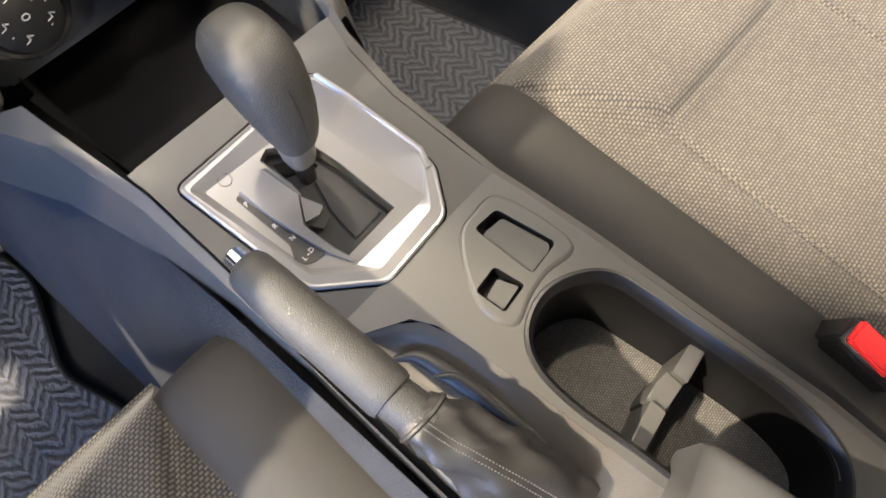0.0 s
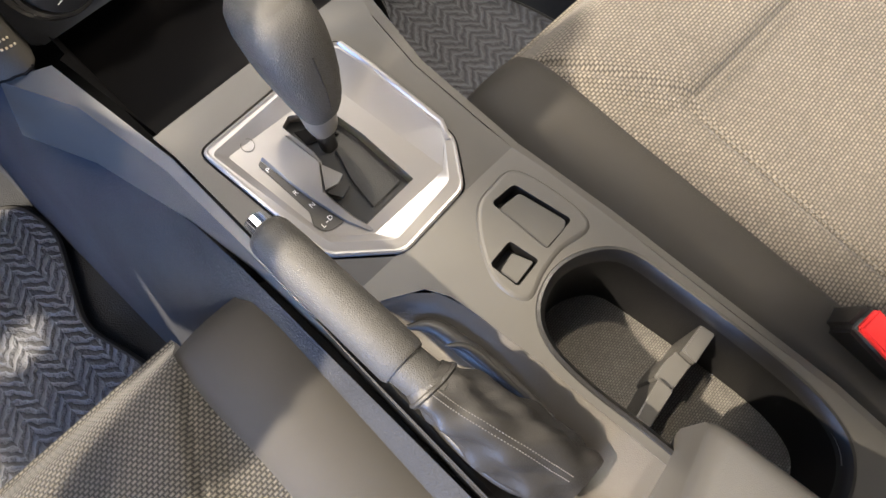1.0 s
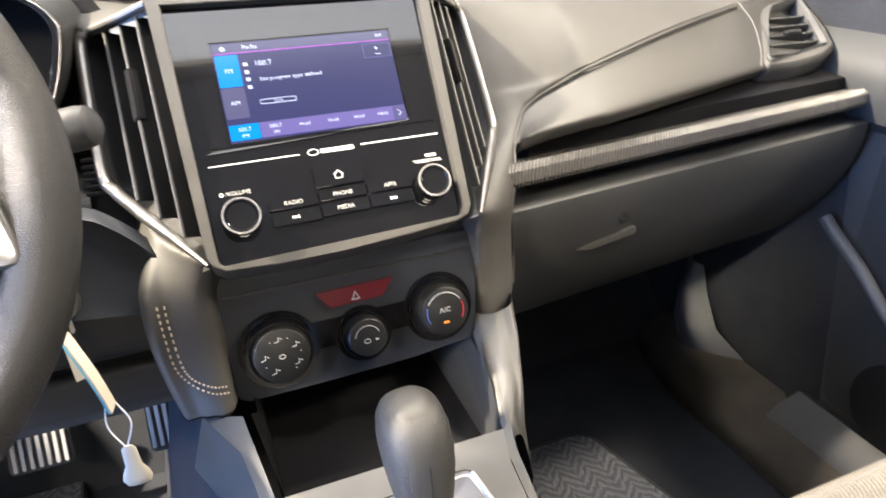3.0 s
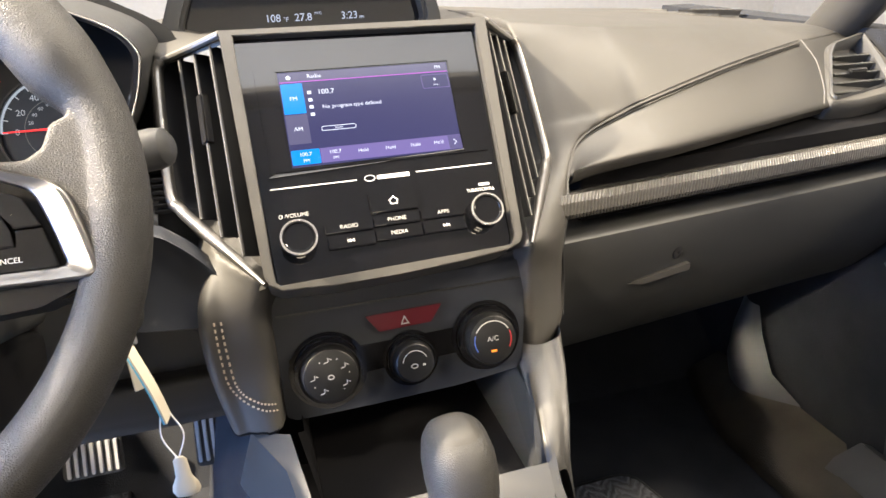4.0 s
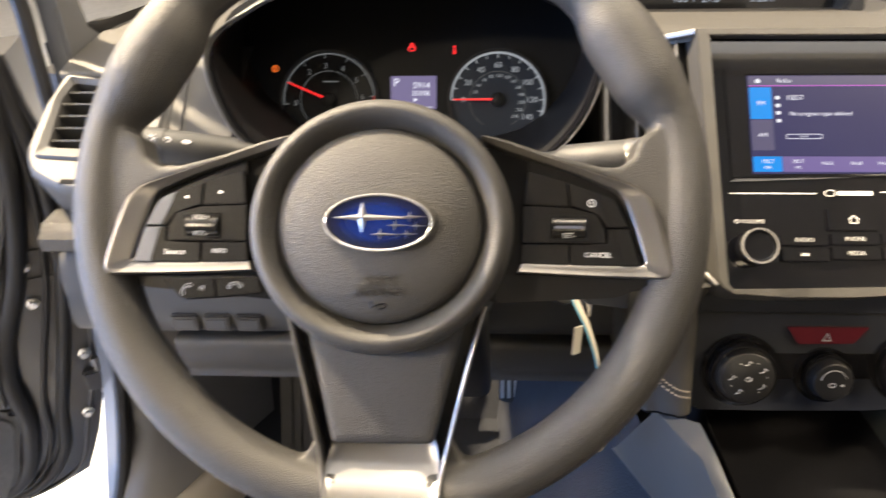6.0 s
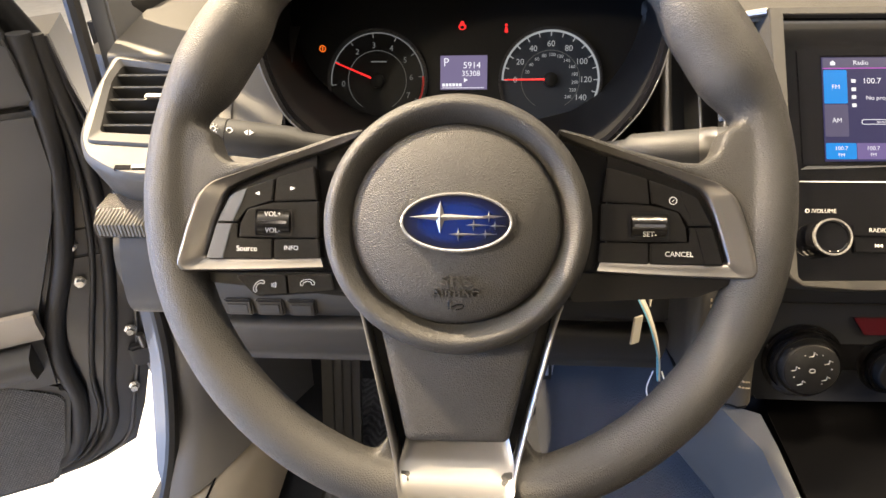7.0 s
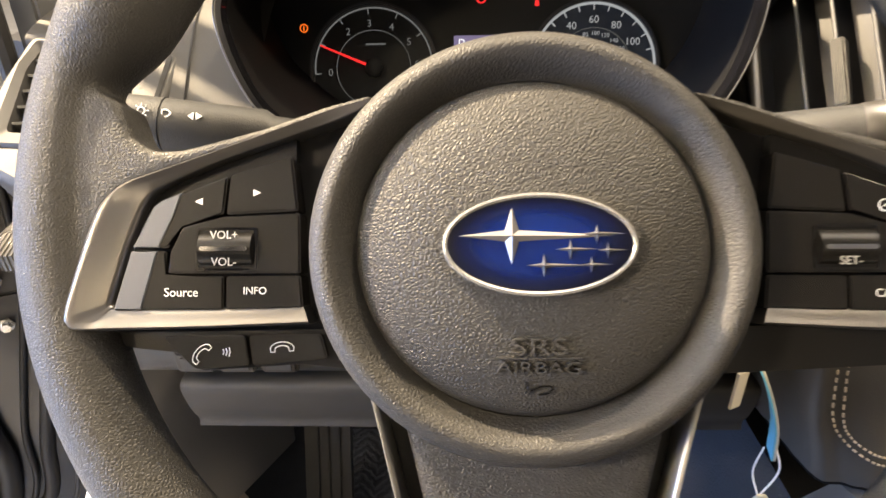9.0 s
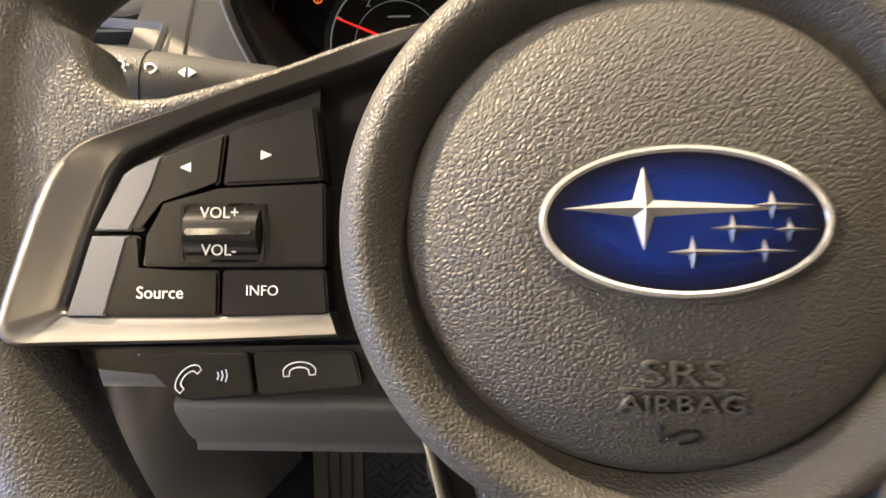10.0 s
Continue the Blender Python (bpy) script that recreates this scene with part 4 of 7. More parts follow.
part("screen_surround", ring_prism([(-0.0905, 0.0885), (0.0885, 0.0890), (0.0880, 0.1850), (-0.0925, 0.1790)], [(-0.0745, 0.0905), (0.0675, 0.0918), (0.0700, 0.1745), (-0.0748, 0.1745)], -0.004, -0.0012, 0.0005), GLOSS, unit)
scr = part("screen", prism([(-0.0735, 0.0918), (0.0667, 0.0928), (0.0690, 0.1735), (-0.0738, 0.1738)], -0.0035, -0.0014), SCREENBG, unit, "lit purple radio screen")


def ui(name, x0, x1, y0, y1, mat, r=0.0, z=-0.0011):
    part(name, prism(rect(x0, x1, y0, y1, r, 3), z - 0.0002, z), mat, scr)


ui("status_bar", -0.0730, 0.0680, 0.1655, 0.1730, UIGREY)
ui("bar_line", -0.0730, 0.0680, 0.1645, 0.1653, UIPINK)
ui("band_tab", -0.0728, -0.0555, 0.1370, 0.1635, UIBLUE, 0.001)
ui("band_tab", -0.0728, -0.0555, 0.1110, 0.1362, UIGREY, 0.001)
ui("preset_bar", -0.0500, 0.0670, 0.0935, 0.1060, UIPURP)
ui("preset_tab", -0.0728, -0.0505, 0.0935, 0.1060, UIBLUE, 0.001)
ui("next_tab", 0.0560, 0.0668, 0.0937, 0.1058, UIGREY)
part("scan_key", ring_prism(rect(0.0440, 0.0675, 0.1500, 0.1625, 0.001, 3), rect(0.0444, 0.0671, 0.1504, 0.1621, 0.001, 3), -0.0013, -0.0010), UIPURP, scr)
part("sound_key", ring_prism(rect(-0.0460, -0.0180, 0.1205, 0.1245, 0.0019, 3), rect(-0.0456, -0.0184, 0.1209, 0.1241, 0.0016, 3), -0.0013, -0.0010), UIWHITE, scr)
for tx, x, y, sz in (("Radio", -0.0450, 0.1690, 0.0050), ("FM", 0.0600, 0.1690, 0.0042), ("FM", -0.0640, 0.1500, 0.0050), ("AM", -0.0640, 0.1235, 0.0050), ("100.7", -0.0375, 0.1545, 0.0062), ("No program type defined", -0.0180, 0.1412, 0.0047), ("100.7", -0.0617, 0.1018, 0.0044), ("FM", -0.0617, 0.0965, 0.0040), ("100.7", -0.0385, 0.1018, 0.0044), ("FM", -0.0385, 0.0968, 0.0036), ("Hold", -0.0160, 0.1005, 0.0042), ("Hold", 0.0065, 0.1005, 0.0042), ("Hold", 0.0275, 0.1005, 0.0042), ("Hold", 0.0475, 0.1005, 0.0042), ("Scan", 0.0560, 0.1530, 0.0026), ("Sound", -0.0320, 0.1225, 0.0026)):
    words("screen_text", tx, sz, UIWHITE, scr, T(x, y, -0.0009), deep=0.0)
for y in (0.1547, 0.1481, 0.1420, 0.1355):
    ui("screen_icon", -0.0525, -0.0493, y - 0.0014, y + 0.0014, UIWHITE, 0.0004, -0.0009)
part("home_icon", prism([(-0.0680, 0.1690), (-0.0675, 0.1690), (-0.0675, 0.1672), (-0.0640, 0.1672), (-0.0640, 0.1690), (-0.0635, 0.1690), (-0.0657, 0.1711)], -0.0012, -0.0009), UIWHITE, scr)
part("play_icon", prism([(0.0548, 0.1565), (0.0570, 0.1580), (0.0548, 0.1595)], -0.0012, -0.0009), UIWHITE, scr)
part("chevron", prism([(0.0600, 0.0975), (0.0628, 0.0998), (0.0600, 0.1020), (0.0604, 0.1023), (0.0634, 0.0998), (0.0604, 0.0971)], -0.0012, -0.0009), UIWHITE, scr)
# printed lines and the maker's mark as a bar
part("printed_line", box(-0.0930, -0.0255, 0.0757, 0.0766, -0.0021, -0.0017), WHITE, unit)
part("printed_line", box(0.0235, 0.0890, 0.0770, 0.0779, -0.0021, -0.0017), WHITE, unit)
part("maker_bar", prism(rect(-0.0090, 0.0175, 0.0748, 0.0782, 0.0006, 2), -0.0021, -0.0017), WHITE, unit)
part("maker_oval", ring_prism(circle(-0.0150, 0.0765, 0.0045, 24, 0.6), circle(-0.0150, 0.0765, 0.0038, 24, 0.55), -0.0021, -0.0017), WHITE, unit)


def key(x0, x1, y0, y1, text, sz=0.0046):
    k = part("key", prism(rect(x0, x1, y0, y1, 0.001, 2), -0.004, 0.0006, 0.0006), GLOSS, unit)
    if text in ("<<", ">>"):
        d = 1 if text == ">>" else -1
        c = (x0 + x1) / 2
        for o in (-0.0018, 0.0008):
            part("skip_mark", prism([(c + d * o, (y0 + y1) / 2 - 0.0014), (c + d * (o + 0.0024), (y0 + y1) / 2), (c + d * o, (y0 + y1) / 2 + 0.0014)][::d], 0.0005, 0.0008), WHITE, k)
        part("skip_mark", box(c + d * 0.0034 - 0.0002, c + d * 0.0034 + 0.0002, (y0 + y1) / 2 - 0.0014, (y0 + y1) / 2 + 0.0014, 0.0005, 0.0008), WHITE, k)
    elif text:
        words("key_text", text, sz, GREYP, k, T((x0 + x1) / 2, (y0 + y1) / 2, 0.0008))
    return k


hk = key(-0.0195, 0.0195, 0.0465, 0.0640, "")
part("home_mark", ring_prism([(-0.0030, 0.0520), (0.0030, 0.0520), (0.0030, 0.0552), (0.0042, 0.0552), (0.0, 0.0588), (-0.0042, 0.0552), (-0.0030, 0.0552)], [(-0.0024, 0.0526), (0.0024, 0.0526), (0.0024, 0.0548), (0.0028, 0.0552), (0.0, 0.0578), (-0.0028, 0.0552), (-0.0024, 0.0548)], 0.0004, 0.0008), WHITE, hk)
key(-0.0570, -0.0195, 0.0345, 0.0430, "RADIO")
key(-0.0188, 0.0188, 0.0355, 0.0440, "PHONE")
key(0.0195, 0.0570, 0.0360, 0.0445, "APPS")
key(-0.0560, -0.0195, 0.0222, 0.0325, "<<")
key(-0.0188, 0.0188, 0.0238, 0.0335, "MEDIA")
key(0.0195, 0.0560, 0.0242, 0.0340, ">>")
words("print", "/VOLUME", 0.0044, GREYP, unit, T(-0.0760, 0.0535, -0.0016))
part("power_mark", ring_prism(circle(-0.0880, 0.0536, 0.0016, 16), circle(-0.0880, 0.0536, 0.0011, 16), -0.0021, -0.0016), WHITE, unit)
words("print", "TUNE/SCROLL", 0.0038, WHITE, unit, T(0.0745, 0.0555, -0.0016))
part("print_bar", prism(rect(0.0735, 0.0830, 0.0588, 0.0612, 0.0006, 2), -0.0021, -0.0016), GREYP, unit)


def round_knob(cx, cy, r, h, parent, name="knob"):
    k = part(name, lathe([(r * 0.98, -0.004), (r, 0.0), (r * 0.97, h * 0.8), (r * 0.93, h), (r * 0.78, h), (r * 0.74, h - 0.001), (0, h - 0.0012)], 40, (cx, cy)), GLOSS, parent)
    part("chrome_ring", ring_prism(circle(cx, cy, r * 0.97, 40), circle(cx, cy, r * 0.865, 40), h - 0.002, h + 0.0006, 0.0004), KNOBRING, k, "chrome ring")
    return k


round_knob(-0.0775, 0.0322, 0.0142, 0.013, unit)
round_knob(0.0715, 0.0345, 0.0138, 0.013, unit)

# grey frame round the unit
part("surround", ring_prism([(-0.1140, 0.2120), (-0.1065, 0.0090), (-0.1035, 0.0015), (-0.0955, -0.0040), (-0.0559, -0.0062), (-0.0073, -0.0053), (0.0442, -0.0027), (0.0839, 0.0010), (0.0955, 0.0050), (0.0995, 0.0120), (0.1120, 0.2120)][::-1], [(-0.1035, 0.2062), (-0.0990, 0.0100), (-0.0984, 0.0030), (-0.0955, 0.0000), (-0.0559, 0.0008), (-0.0073, 0.0020), (0.0442, 0.0034), (0.0820, 0.0044), (0.0885, 0.0052), (0.0918, 0.0120), (0.1010, 0.2050)][::-1], -0.03, 0.0042, 0.0019), DASH, unit, "grey plastic frame", smooth=60)
lip = []
for x, y in ((-0.1050, 0.0030), (-0.0955, -0.0036), (-0.0559, -0.0058), (-0.0073, -0.0049), (0.0442, -0.0023), (0.0839, 0.0014), (0.0985, 0.0080)):
    top = ST @ Vector((x, y, 0.0005))
    low = HV @ Vector((x * 1.06, 0.031, 0.0004))
    lip.append(smooth_path([top, top.lerp(low, 0.35) + Vector((0, 0.010, 0.004)), low + Vector((0, 0.004, 0.006)), low], 4))
part("lip_shadow_gap", loft([[ST.inverted() @ p for p in ln] for ln in lip], closed=False), PANELM, unit, "dark cove under the frame", smooth=70)
part("screen_ledge", loft([[(x0, y0, -0.0012), (x1, y1, -0.0030)] for x0, y0, x1, y1 in ((-0.0930, 0.0852, -0.0772, 0.0930), (-0.04, 0.0872, -0.035, 0.0938), (0.03, 0.0904, 0.025, 0.0956), (0.0900, 0.0932, 0.0668, 0.0970))], closed=False), PANELM, unit)

# side air vents
def stack_vent(sx):
    v = thing("air_vent", ST, "tall black air vent with satin silver edge", "air vent", "centre air vents")
    O = [(0.166, 0.230, -0.068), (0.171, 0.212, -0.071), (0.171, 0.110, -0.068), (0.163, 0.088, -0.060), (0.150, 0.068, -0.047), (0.105, 0.003, 0.0)]
    I = [(0.1125, 0.208, 0.001), (0.1118, 0.190, 0.001), (0.1085, 0.110, 0.001), (0.1075, 0.085, 0.001), (0.1065, 0.060, 0.001), (0.1045, 0.002, 0.001)]
    O, I = smooth_path(O, 6), smooth_path(I, 6)

    def at(s, f, depth=0.0):
        p = I[s].lerp(O[s], f)
        nrm = Vector((0.75, 0, 0.66))
        p = p - nrm * depth
        return (sx * p.x, p.y, p.z)
    n = len(O)
    bm = loft([[at(s, 0.0), at(s, 0.03, 0.022), at(s, 0.97, 0.022), at(s, 1.0)] for s in range(n)], closed=False)
    part("duct", bm, BLACK, v)
    for f, tab in ((0.24, False), (0.48, True), (0.72, False)):
        x_ = 0.107 + 0.062 * f
        y_low = 0.006 + (x_ - 0.105) / 0.058 * 0.085
        top, low = Vector((0.112 + 0.058 * f, 0.2085 + 0.018 * f, -0.070 * f)), Vector((x_, y_low, -0.068 * f + 0.004))
        fn = Vector((0.75, 0, 0.66))
        blade, edge = [], []
        for k in range(9):
            p = top.lerp(low, k / 8) - fn * 0.004
            q = p - fn * 0.019 + Vector((-0.004, 0, 0.003))
            w = Vector((0.0007, 0, -0.0007))
            blade.append([(sx * v.x, v.y, v.z) for v in (p - w, p + w, q + w, q - w)])
            edge.append((sx * p.x, p.y, p.z))
        sl = part("slat", loft(blade), DEEP, v)
        part("slat_edge", tube(edge, 0.0014, 6), CONSOLE, sl, "grey slat edge")
        if tab:
            part("slat_tab", prism(rect(-0.0042, 0.0042, -0.022, 0.022, 0.002, 3), -0.004, 0.003, 0.0012), BUTTON, v).matrix_basis = T(*edge[3]) @ pose(0, 0, 0, 0, sx * 48, 0) @ pose(0, 0, 0, 0, 0, 0)
    part("edge_trim", tube([(sx * (p.x + 0.0015), p.y, p.z + 0.0015) for p in O], [0.0050] * (len(O) - 5) + [0.0046, 0.0040, 0.0033, 0.0025, 0.0016], 10), TRIMSILVER, v, "satin silver edge")
    part("top_trim", tube([(sx * p[0], p[1] + 0.002, p[2]) for p in ((0.113, 0.2085, 0.001), (0.139, 0.2185, -0.033), (0.166, 0.230, -0.068))], 0.0030, 8), SILVER, v)
    return v


stack_vent(-1)
stack_vent(1)

# lower lip and climate panel
part("hazard_key", prism(rounded([(-0.0325, 0.0045), (-0.0225, -0.0100), (0.0225, -0.0092), (0.0335, 0.0050)], 0.001, 2), -0.003, 0.0035, 0.0008), RED, hvac, "dark red hazard key")
part("hazard_mark", ring_prism([(-0.0038, -0.0070), (0.0038, -0.0070), (0.0, 0.0005)], [(-0.0024, -0.0061), (0.0024, -0.0061), (0.0, -0.0013)], 0.0033, 0.0039), GREYP, hvac)
part("key_channel", prism(rounded([(-0.0985, -0.020), (-0.094, -0.044), (0.094, -0.040), (0.098, -0.018)], 0.003, 3), -0.001, 0.0016, 0.0006), GLOSS, hvac)
part("crease", box(-0.103, 0.108, 0.0145, 0.0165, -0.001, 0.0012, 0.0005), BLACK, hvac)


def dial(cx, cy, r, rows_, h=0.020):
    d = part("dial", lathe([(r * 1.0, -0.002), (r * 1.0, h * 0.55), (r * 0.96, h * 0.6), (r * 0.90, h * 0.6), (r * 0.86, h * 0.55), (r * 0.82, h * 0.62), (r * 0.79, h * 0.95), (r * 0.74, h), (0, h)], 56, (cx, cy)), DIALM, hvac)
    part("dial_well", ring_prism(circle(cx, cy, r * 1.17, 56), circle(cx, cy, r * 1.04, 56), -0.001, 0.0042, 0.0012), GLOSS, hvac, "glossy black ring")
    part("gloss_ring", ring_prism(circle(cx, cy, r * 1.01, 56), circle(cx, cy, r * 0.90, 56), h * 0.3, h * 0.62, 0.0006), GLOSS, d, "glossy black ring")
    return d


dl = dial(-0.0675, -0.0345, 0.0275, 0)
part("airflow_mark", ring_prism(circle(-0.0675, -0.0350, 0.0026, 16, 0.75), circle(-0.0675, -0.0350, 0.0020, 16, 0.7), 0.0198, 0.0204), DIMP, dl)
for deg in (65, 5, -52, 238, 205, 120):
    a = math.radians(deg)
    part("position_dot", prism(circle(-0.0675 + 0.0148 * math.cos(a), -0.0345 + 0.0148 * math.sin(a), 0.00045, 8), 0.0198, 0.0204), DIMP, dl)
for deg in (96, 32, -32, 238, 176):
    a = math.radians(deg)
    px, py = -0.0675 + 0.0135 * math.cos(a), -0.0345 + 0.0135 * math.sin(a)
    part("airflow_mark", tube([(px - 0.0029, py - 0.0018, 0.0202), (px + 0.0005, py - 0.0011, 0.0202), (px + 0.0008, py + 0.0023, 0.0202)], 0.00032, 5), DIMP, dl)
    part("airflow_mark", tube([(px + 0.0017, py + 0.0014, 0.0202), (px + 0.0034, py + 0.0003, 0.0202)], 0.00030, 5), DIMP, dl)
dm = dial(0.0020, -0.0375, 0.0205, 0, 0.018)
part("fan_scale", tube([(0.0020 + 0.0105 * math.cos(math.radians(a)), -0.0375 + 0.0105 * math.sin(math.radians(a)), 0.0182) for a in range(20, 171, 10)], 0.0003, 5), GREYP, dm)
part("fan_mark", ring_prism(circle(0.0010, -0.0400, 0.0030, 16, 0.7), circle(0.0010, -0.0400, 0.0023, 16, 0.6), 0.0178, 0.0183), GREYP, dm)
part("fan_mark", box(0.0080, 0.0105, -0.0408, -0.0392, 0.0178, 0.0183), GREYP, dm)
dr = dial(0.0705, -0.0300, 0.0265, 0)
ORANGE = glowing("orange_lamp", (1.0, 0.28, 0.03), 1.3)
words("dial_text", "A/C", 0.0062, GREYP, dr, T(0.0705, -0.0290, 0.0202))
part("lamp", box(0.0680, 0.0730, -0.0405, -0.0388, 0.0198, 0.0204, 0.0002), ORANGE, dr, "orange lamp")
BLUEP = material("blue_print", (0.05, 0.12, 0.5), 0.5, vary=0)
REDP = material("red_print", (0.5, 0.03, 0.03), 0.5, vary=0)
for a0, a1, mt in ((30, 150, GREYP), (-30, 20, REDP), (160, 215, BLUEP)):
    part("heat_scale", tube([(0.0705 + 0.0165 * math.cos(math.radians(a)), -0.0300 + 0.0165 * math.sin(math.radians(a)), 0.0202) for a in range(a0, a1 + 1, 10)], 0.00045, 5), mt, dr)
part("side_mark", box(-0.0965, -0.0925, -0.036, -0.022, 0.0008, 0.0022, 0.0005), GLOSS, hvac)
part("side_mark", box(0.0975, 0.1000, -0.036, -0.022, 0.0008, 0.0022, 0.0005), GLOSS, hvac)

# ---------------- outside-temperature display on the dash top ----------------
BN = frame_at((0.340, 0.470, 0.700), 8)
clock = thing("trip_display", BN, "black hooded trip display with white figures", "display")
part("hood", ring_prism(rounded([(-0.175, -0.02), (0.150, -0.02), (0.128, 0.065), (-0.140, 0.065)], 0.02, 4), rounded([(-0.150, -0.012), (0.128, -0.012), (0.112, 0.055), (-0.122, 0.055)], 0.015, 4), -0.09, 0.015, 0.004), DASHLOW, clock)
part("window", prism(rounded([(-0.150, -0.012), (0.128, -0.012), (0.112, 0.055), (-0.122, 0.055)], 0.015, 4), -0.04, -0.012), GLOSS, clock)
CLK = glowing("clock_white", (0.75, 0.82, 1.0), 0.5)
for tx, x, sz, y in (("108", -0.0490, 0.0118, 0.0015), ("\u00b0F", -0.0345, 0.0070, 0.0000), ("27.8", -0.0145, 0.0118, 0.0015), ("MPG", 0.0030, 0.0042, 0.0055), ("3:23", 0.0395, 0.0118, 0.0015), ("PM", 0.0540, 0.0048, -0.0010)):
    words("figures", tx, sz, CLK, clock, T(x, y, -0.0115), deep=0.0)


# ---------------- centre console ----------------
def plate(outer, holes, z0, y0, slope, thick=0.003):
    """A flat sloping plate with holes; z follows y."""
    bm = bmesh.new()
    edges = []
    for loop in [outer] + holes:
        vs = [bm.verts.new((p[0], p[1], 0.0)) for p in loop]
        edges += [bm.edges.new((vs[i], vs[(i + 1) % len(vs)])) for i in range(len(vs))]
    bmesh.ops.triangle_fill(bm, use_beauty=True, use_dissolve=False, edges=edges)
    for v in bm.verts:
        v.co.z = z0 + slope * (v.co.y - y0)
    bmesh.ops.recalc_face_normals(bm, faces=bm.faces)
    if bm.faces[:][0].normal.z < 0:
        bmesh.ops.reverse_faces(bm, faces=bm.faces)
    if thick:
        ret = bmesh.ops.extrude_face_region(bm, geom=bm.faces[:])
        for v in [g for g in ret["geom"] if isinstance(g, bmesh.types.BMVert)]:
            v.co.z -= thick
    return bm


def closed_curve(pts, n=6):
    P = [Vector(p) for p in pts]
    k = len(P)
    out = []
    for i in range(k):
        a, b, c, d = P[i - 1], P[i], P[(i + 1) % k], P[(i + 2) % k]
        for j in range(n):
            t = j / n
            out.append(tuple(0.5 * (2 * b + (c - a) * t + (2 * a - 5 * b + 4 * c - d) * t * t + (3 * b - a - 3 * c + d) * t ** 3)))
    return out


def grown(loop, d):
    """Offset a counter-clockwise loop outwards by d."""
    out, k = [], len(loop)
    for i in range(k):
        a, b = Vector(loop[i - 1]), Vector(loop[(i + 1) % k])
        t = (b - a).normalized()
        out.append((loop[i][0] + t.y * d, loop[i][1] - t.x * d))
    return out


def ccw(loop):
    return loop if sum(a[0] * b[1] - b[0] * a[1] for a, b in zip(loop, loop[1:] + loop[:1])) > 0 else loop[::-1]


YK, ZK = -0.135, 0.361
bezel_out = ccw(rounded([(0.392, -0.005), (0.399, -0.035), (0.409, -0.104), (0.388, -0.134), (0.326, -0.138), (0.285, -0.106), (0.2725, -0.008)], 0.007, 4))
part("front_top", plate([(0.262, YK), (0.261, -0.058), (0.260, 0.000), (0.258, 0.016), (0.430, 0.016), (0.424, -0.010), (0.423, -0.050), (0.4315, -0.110), (0.436, YK)], [grown(bezel_out, 0.0015)], ZK, YK, 0.328), CONSOLE, console)
cup = ccw(closed_curve([(0.3515, -0.246), (0.366, -0.226), (0.392, -0.2185), (0.418, -0.227), (0.436, -0.246), (0.4425, -0.285), (0.4500, -0.360), (0.449, -0.405), (0.436, -0.434), (0.405, -0.446), (0.374, -0.430), (0.3605, -0.390), (0.3545, -0.330), (0.3490, -0.280)], 5))
big_well = ccw(rounded([(0.3935, -0.154), (0.4155, -0.1555), (0.4255, -0.2015), (0.3965, -0.2040)], 0.004, 4))
small_well = ccw(rounded([(0.3605, -0.1835), (0.3825, -0.1815), (0.3870, -0.2050), (0.3630, -0.2075)], 0.003, 4))
trench_edge = [(0.2625, YK), (0.281, -0.144), (0.300, -0.1545), (0.318, -0.1645), (0.3265, -0.180), (0.331, -0.205), (0.3375, -0.252), (0.343, -0.316), (0.348, -0.37), (0.352, -0.45), (0.352, -0.62)]
part("rear_top", plate(trench_edge + [(0.463, -0.62), (0.463, -0.402), (0.4555, -0.324), (0.4465, -0.215), (0.4405, -0.160), (0.436, YK)], [grown(cup, 0.001), big_well, small_well], ZK, YK, 0.10), CONSOLE, console)


def k2(y):
    return ZK + 0.10 * (y - YK)


def on_top(loop, dz):
    return [(x, y, k2(y) + dz) for x, y in loop]


# raised island round the trays
island = ccw(closed_curve([(0.3555, -0.196), (0.366, -0.172), (0.384, -0.151), (0.402, -0.1465), (0.424, -0.150), (0.4335, -0.190), (0.4300, -0.2125), (0.404, -0.2095), (0.383, -0.2120), (0.362, -0.2170)], 5))
part("tray_rim", loft([on_top(grown(island, 0.0015), 0.0), on_top(island, 0.0018), on_top(grown(island, -0.002), 0.0022)], caps=False), CONSOLE, console)
part("tray_plate", plate(grown(island, -0.002), [big_well, small_well], ZK + 0.0022, YK, 0.10, 0.002), CONSOLE, console)
big_mat = ccw(rounded([(0.3895, -0.1650), (0.3960, -0.1600), (0.4145, -0.1620), (0.4232, -0.1985), (0.4183, -0.2020), (0.3970, -0.2030), (0.3945, -0.2000)], 0.003, 3))
small_mat = ccw(rounded([(0.3622, -0.1915), (0.3785, -0.1880), (0.3848, -0.2030), (0.3640, -0.2055)], 0.002, 3))
for w, inner in ((big_well, big_mat), (small_well, small_mat)):
    # well walls and bottoms near-black: the shadow round the inserts is painted in
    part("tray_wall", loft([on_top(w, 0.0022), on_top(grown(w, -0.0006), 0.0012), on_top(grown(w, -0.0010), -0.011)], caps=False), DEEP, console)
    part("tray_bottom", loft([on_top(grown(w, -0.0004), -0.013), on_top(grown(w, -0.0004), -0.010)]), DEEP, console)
    part("tray_mat", loft([on_top(inner, -0.010), on_top(inner, -0.0012), on_top(grown(inner, -0.0006), -0.0004)]), RUBMAT, console, "grey rubber tray insert")
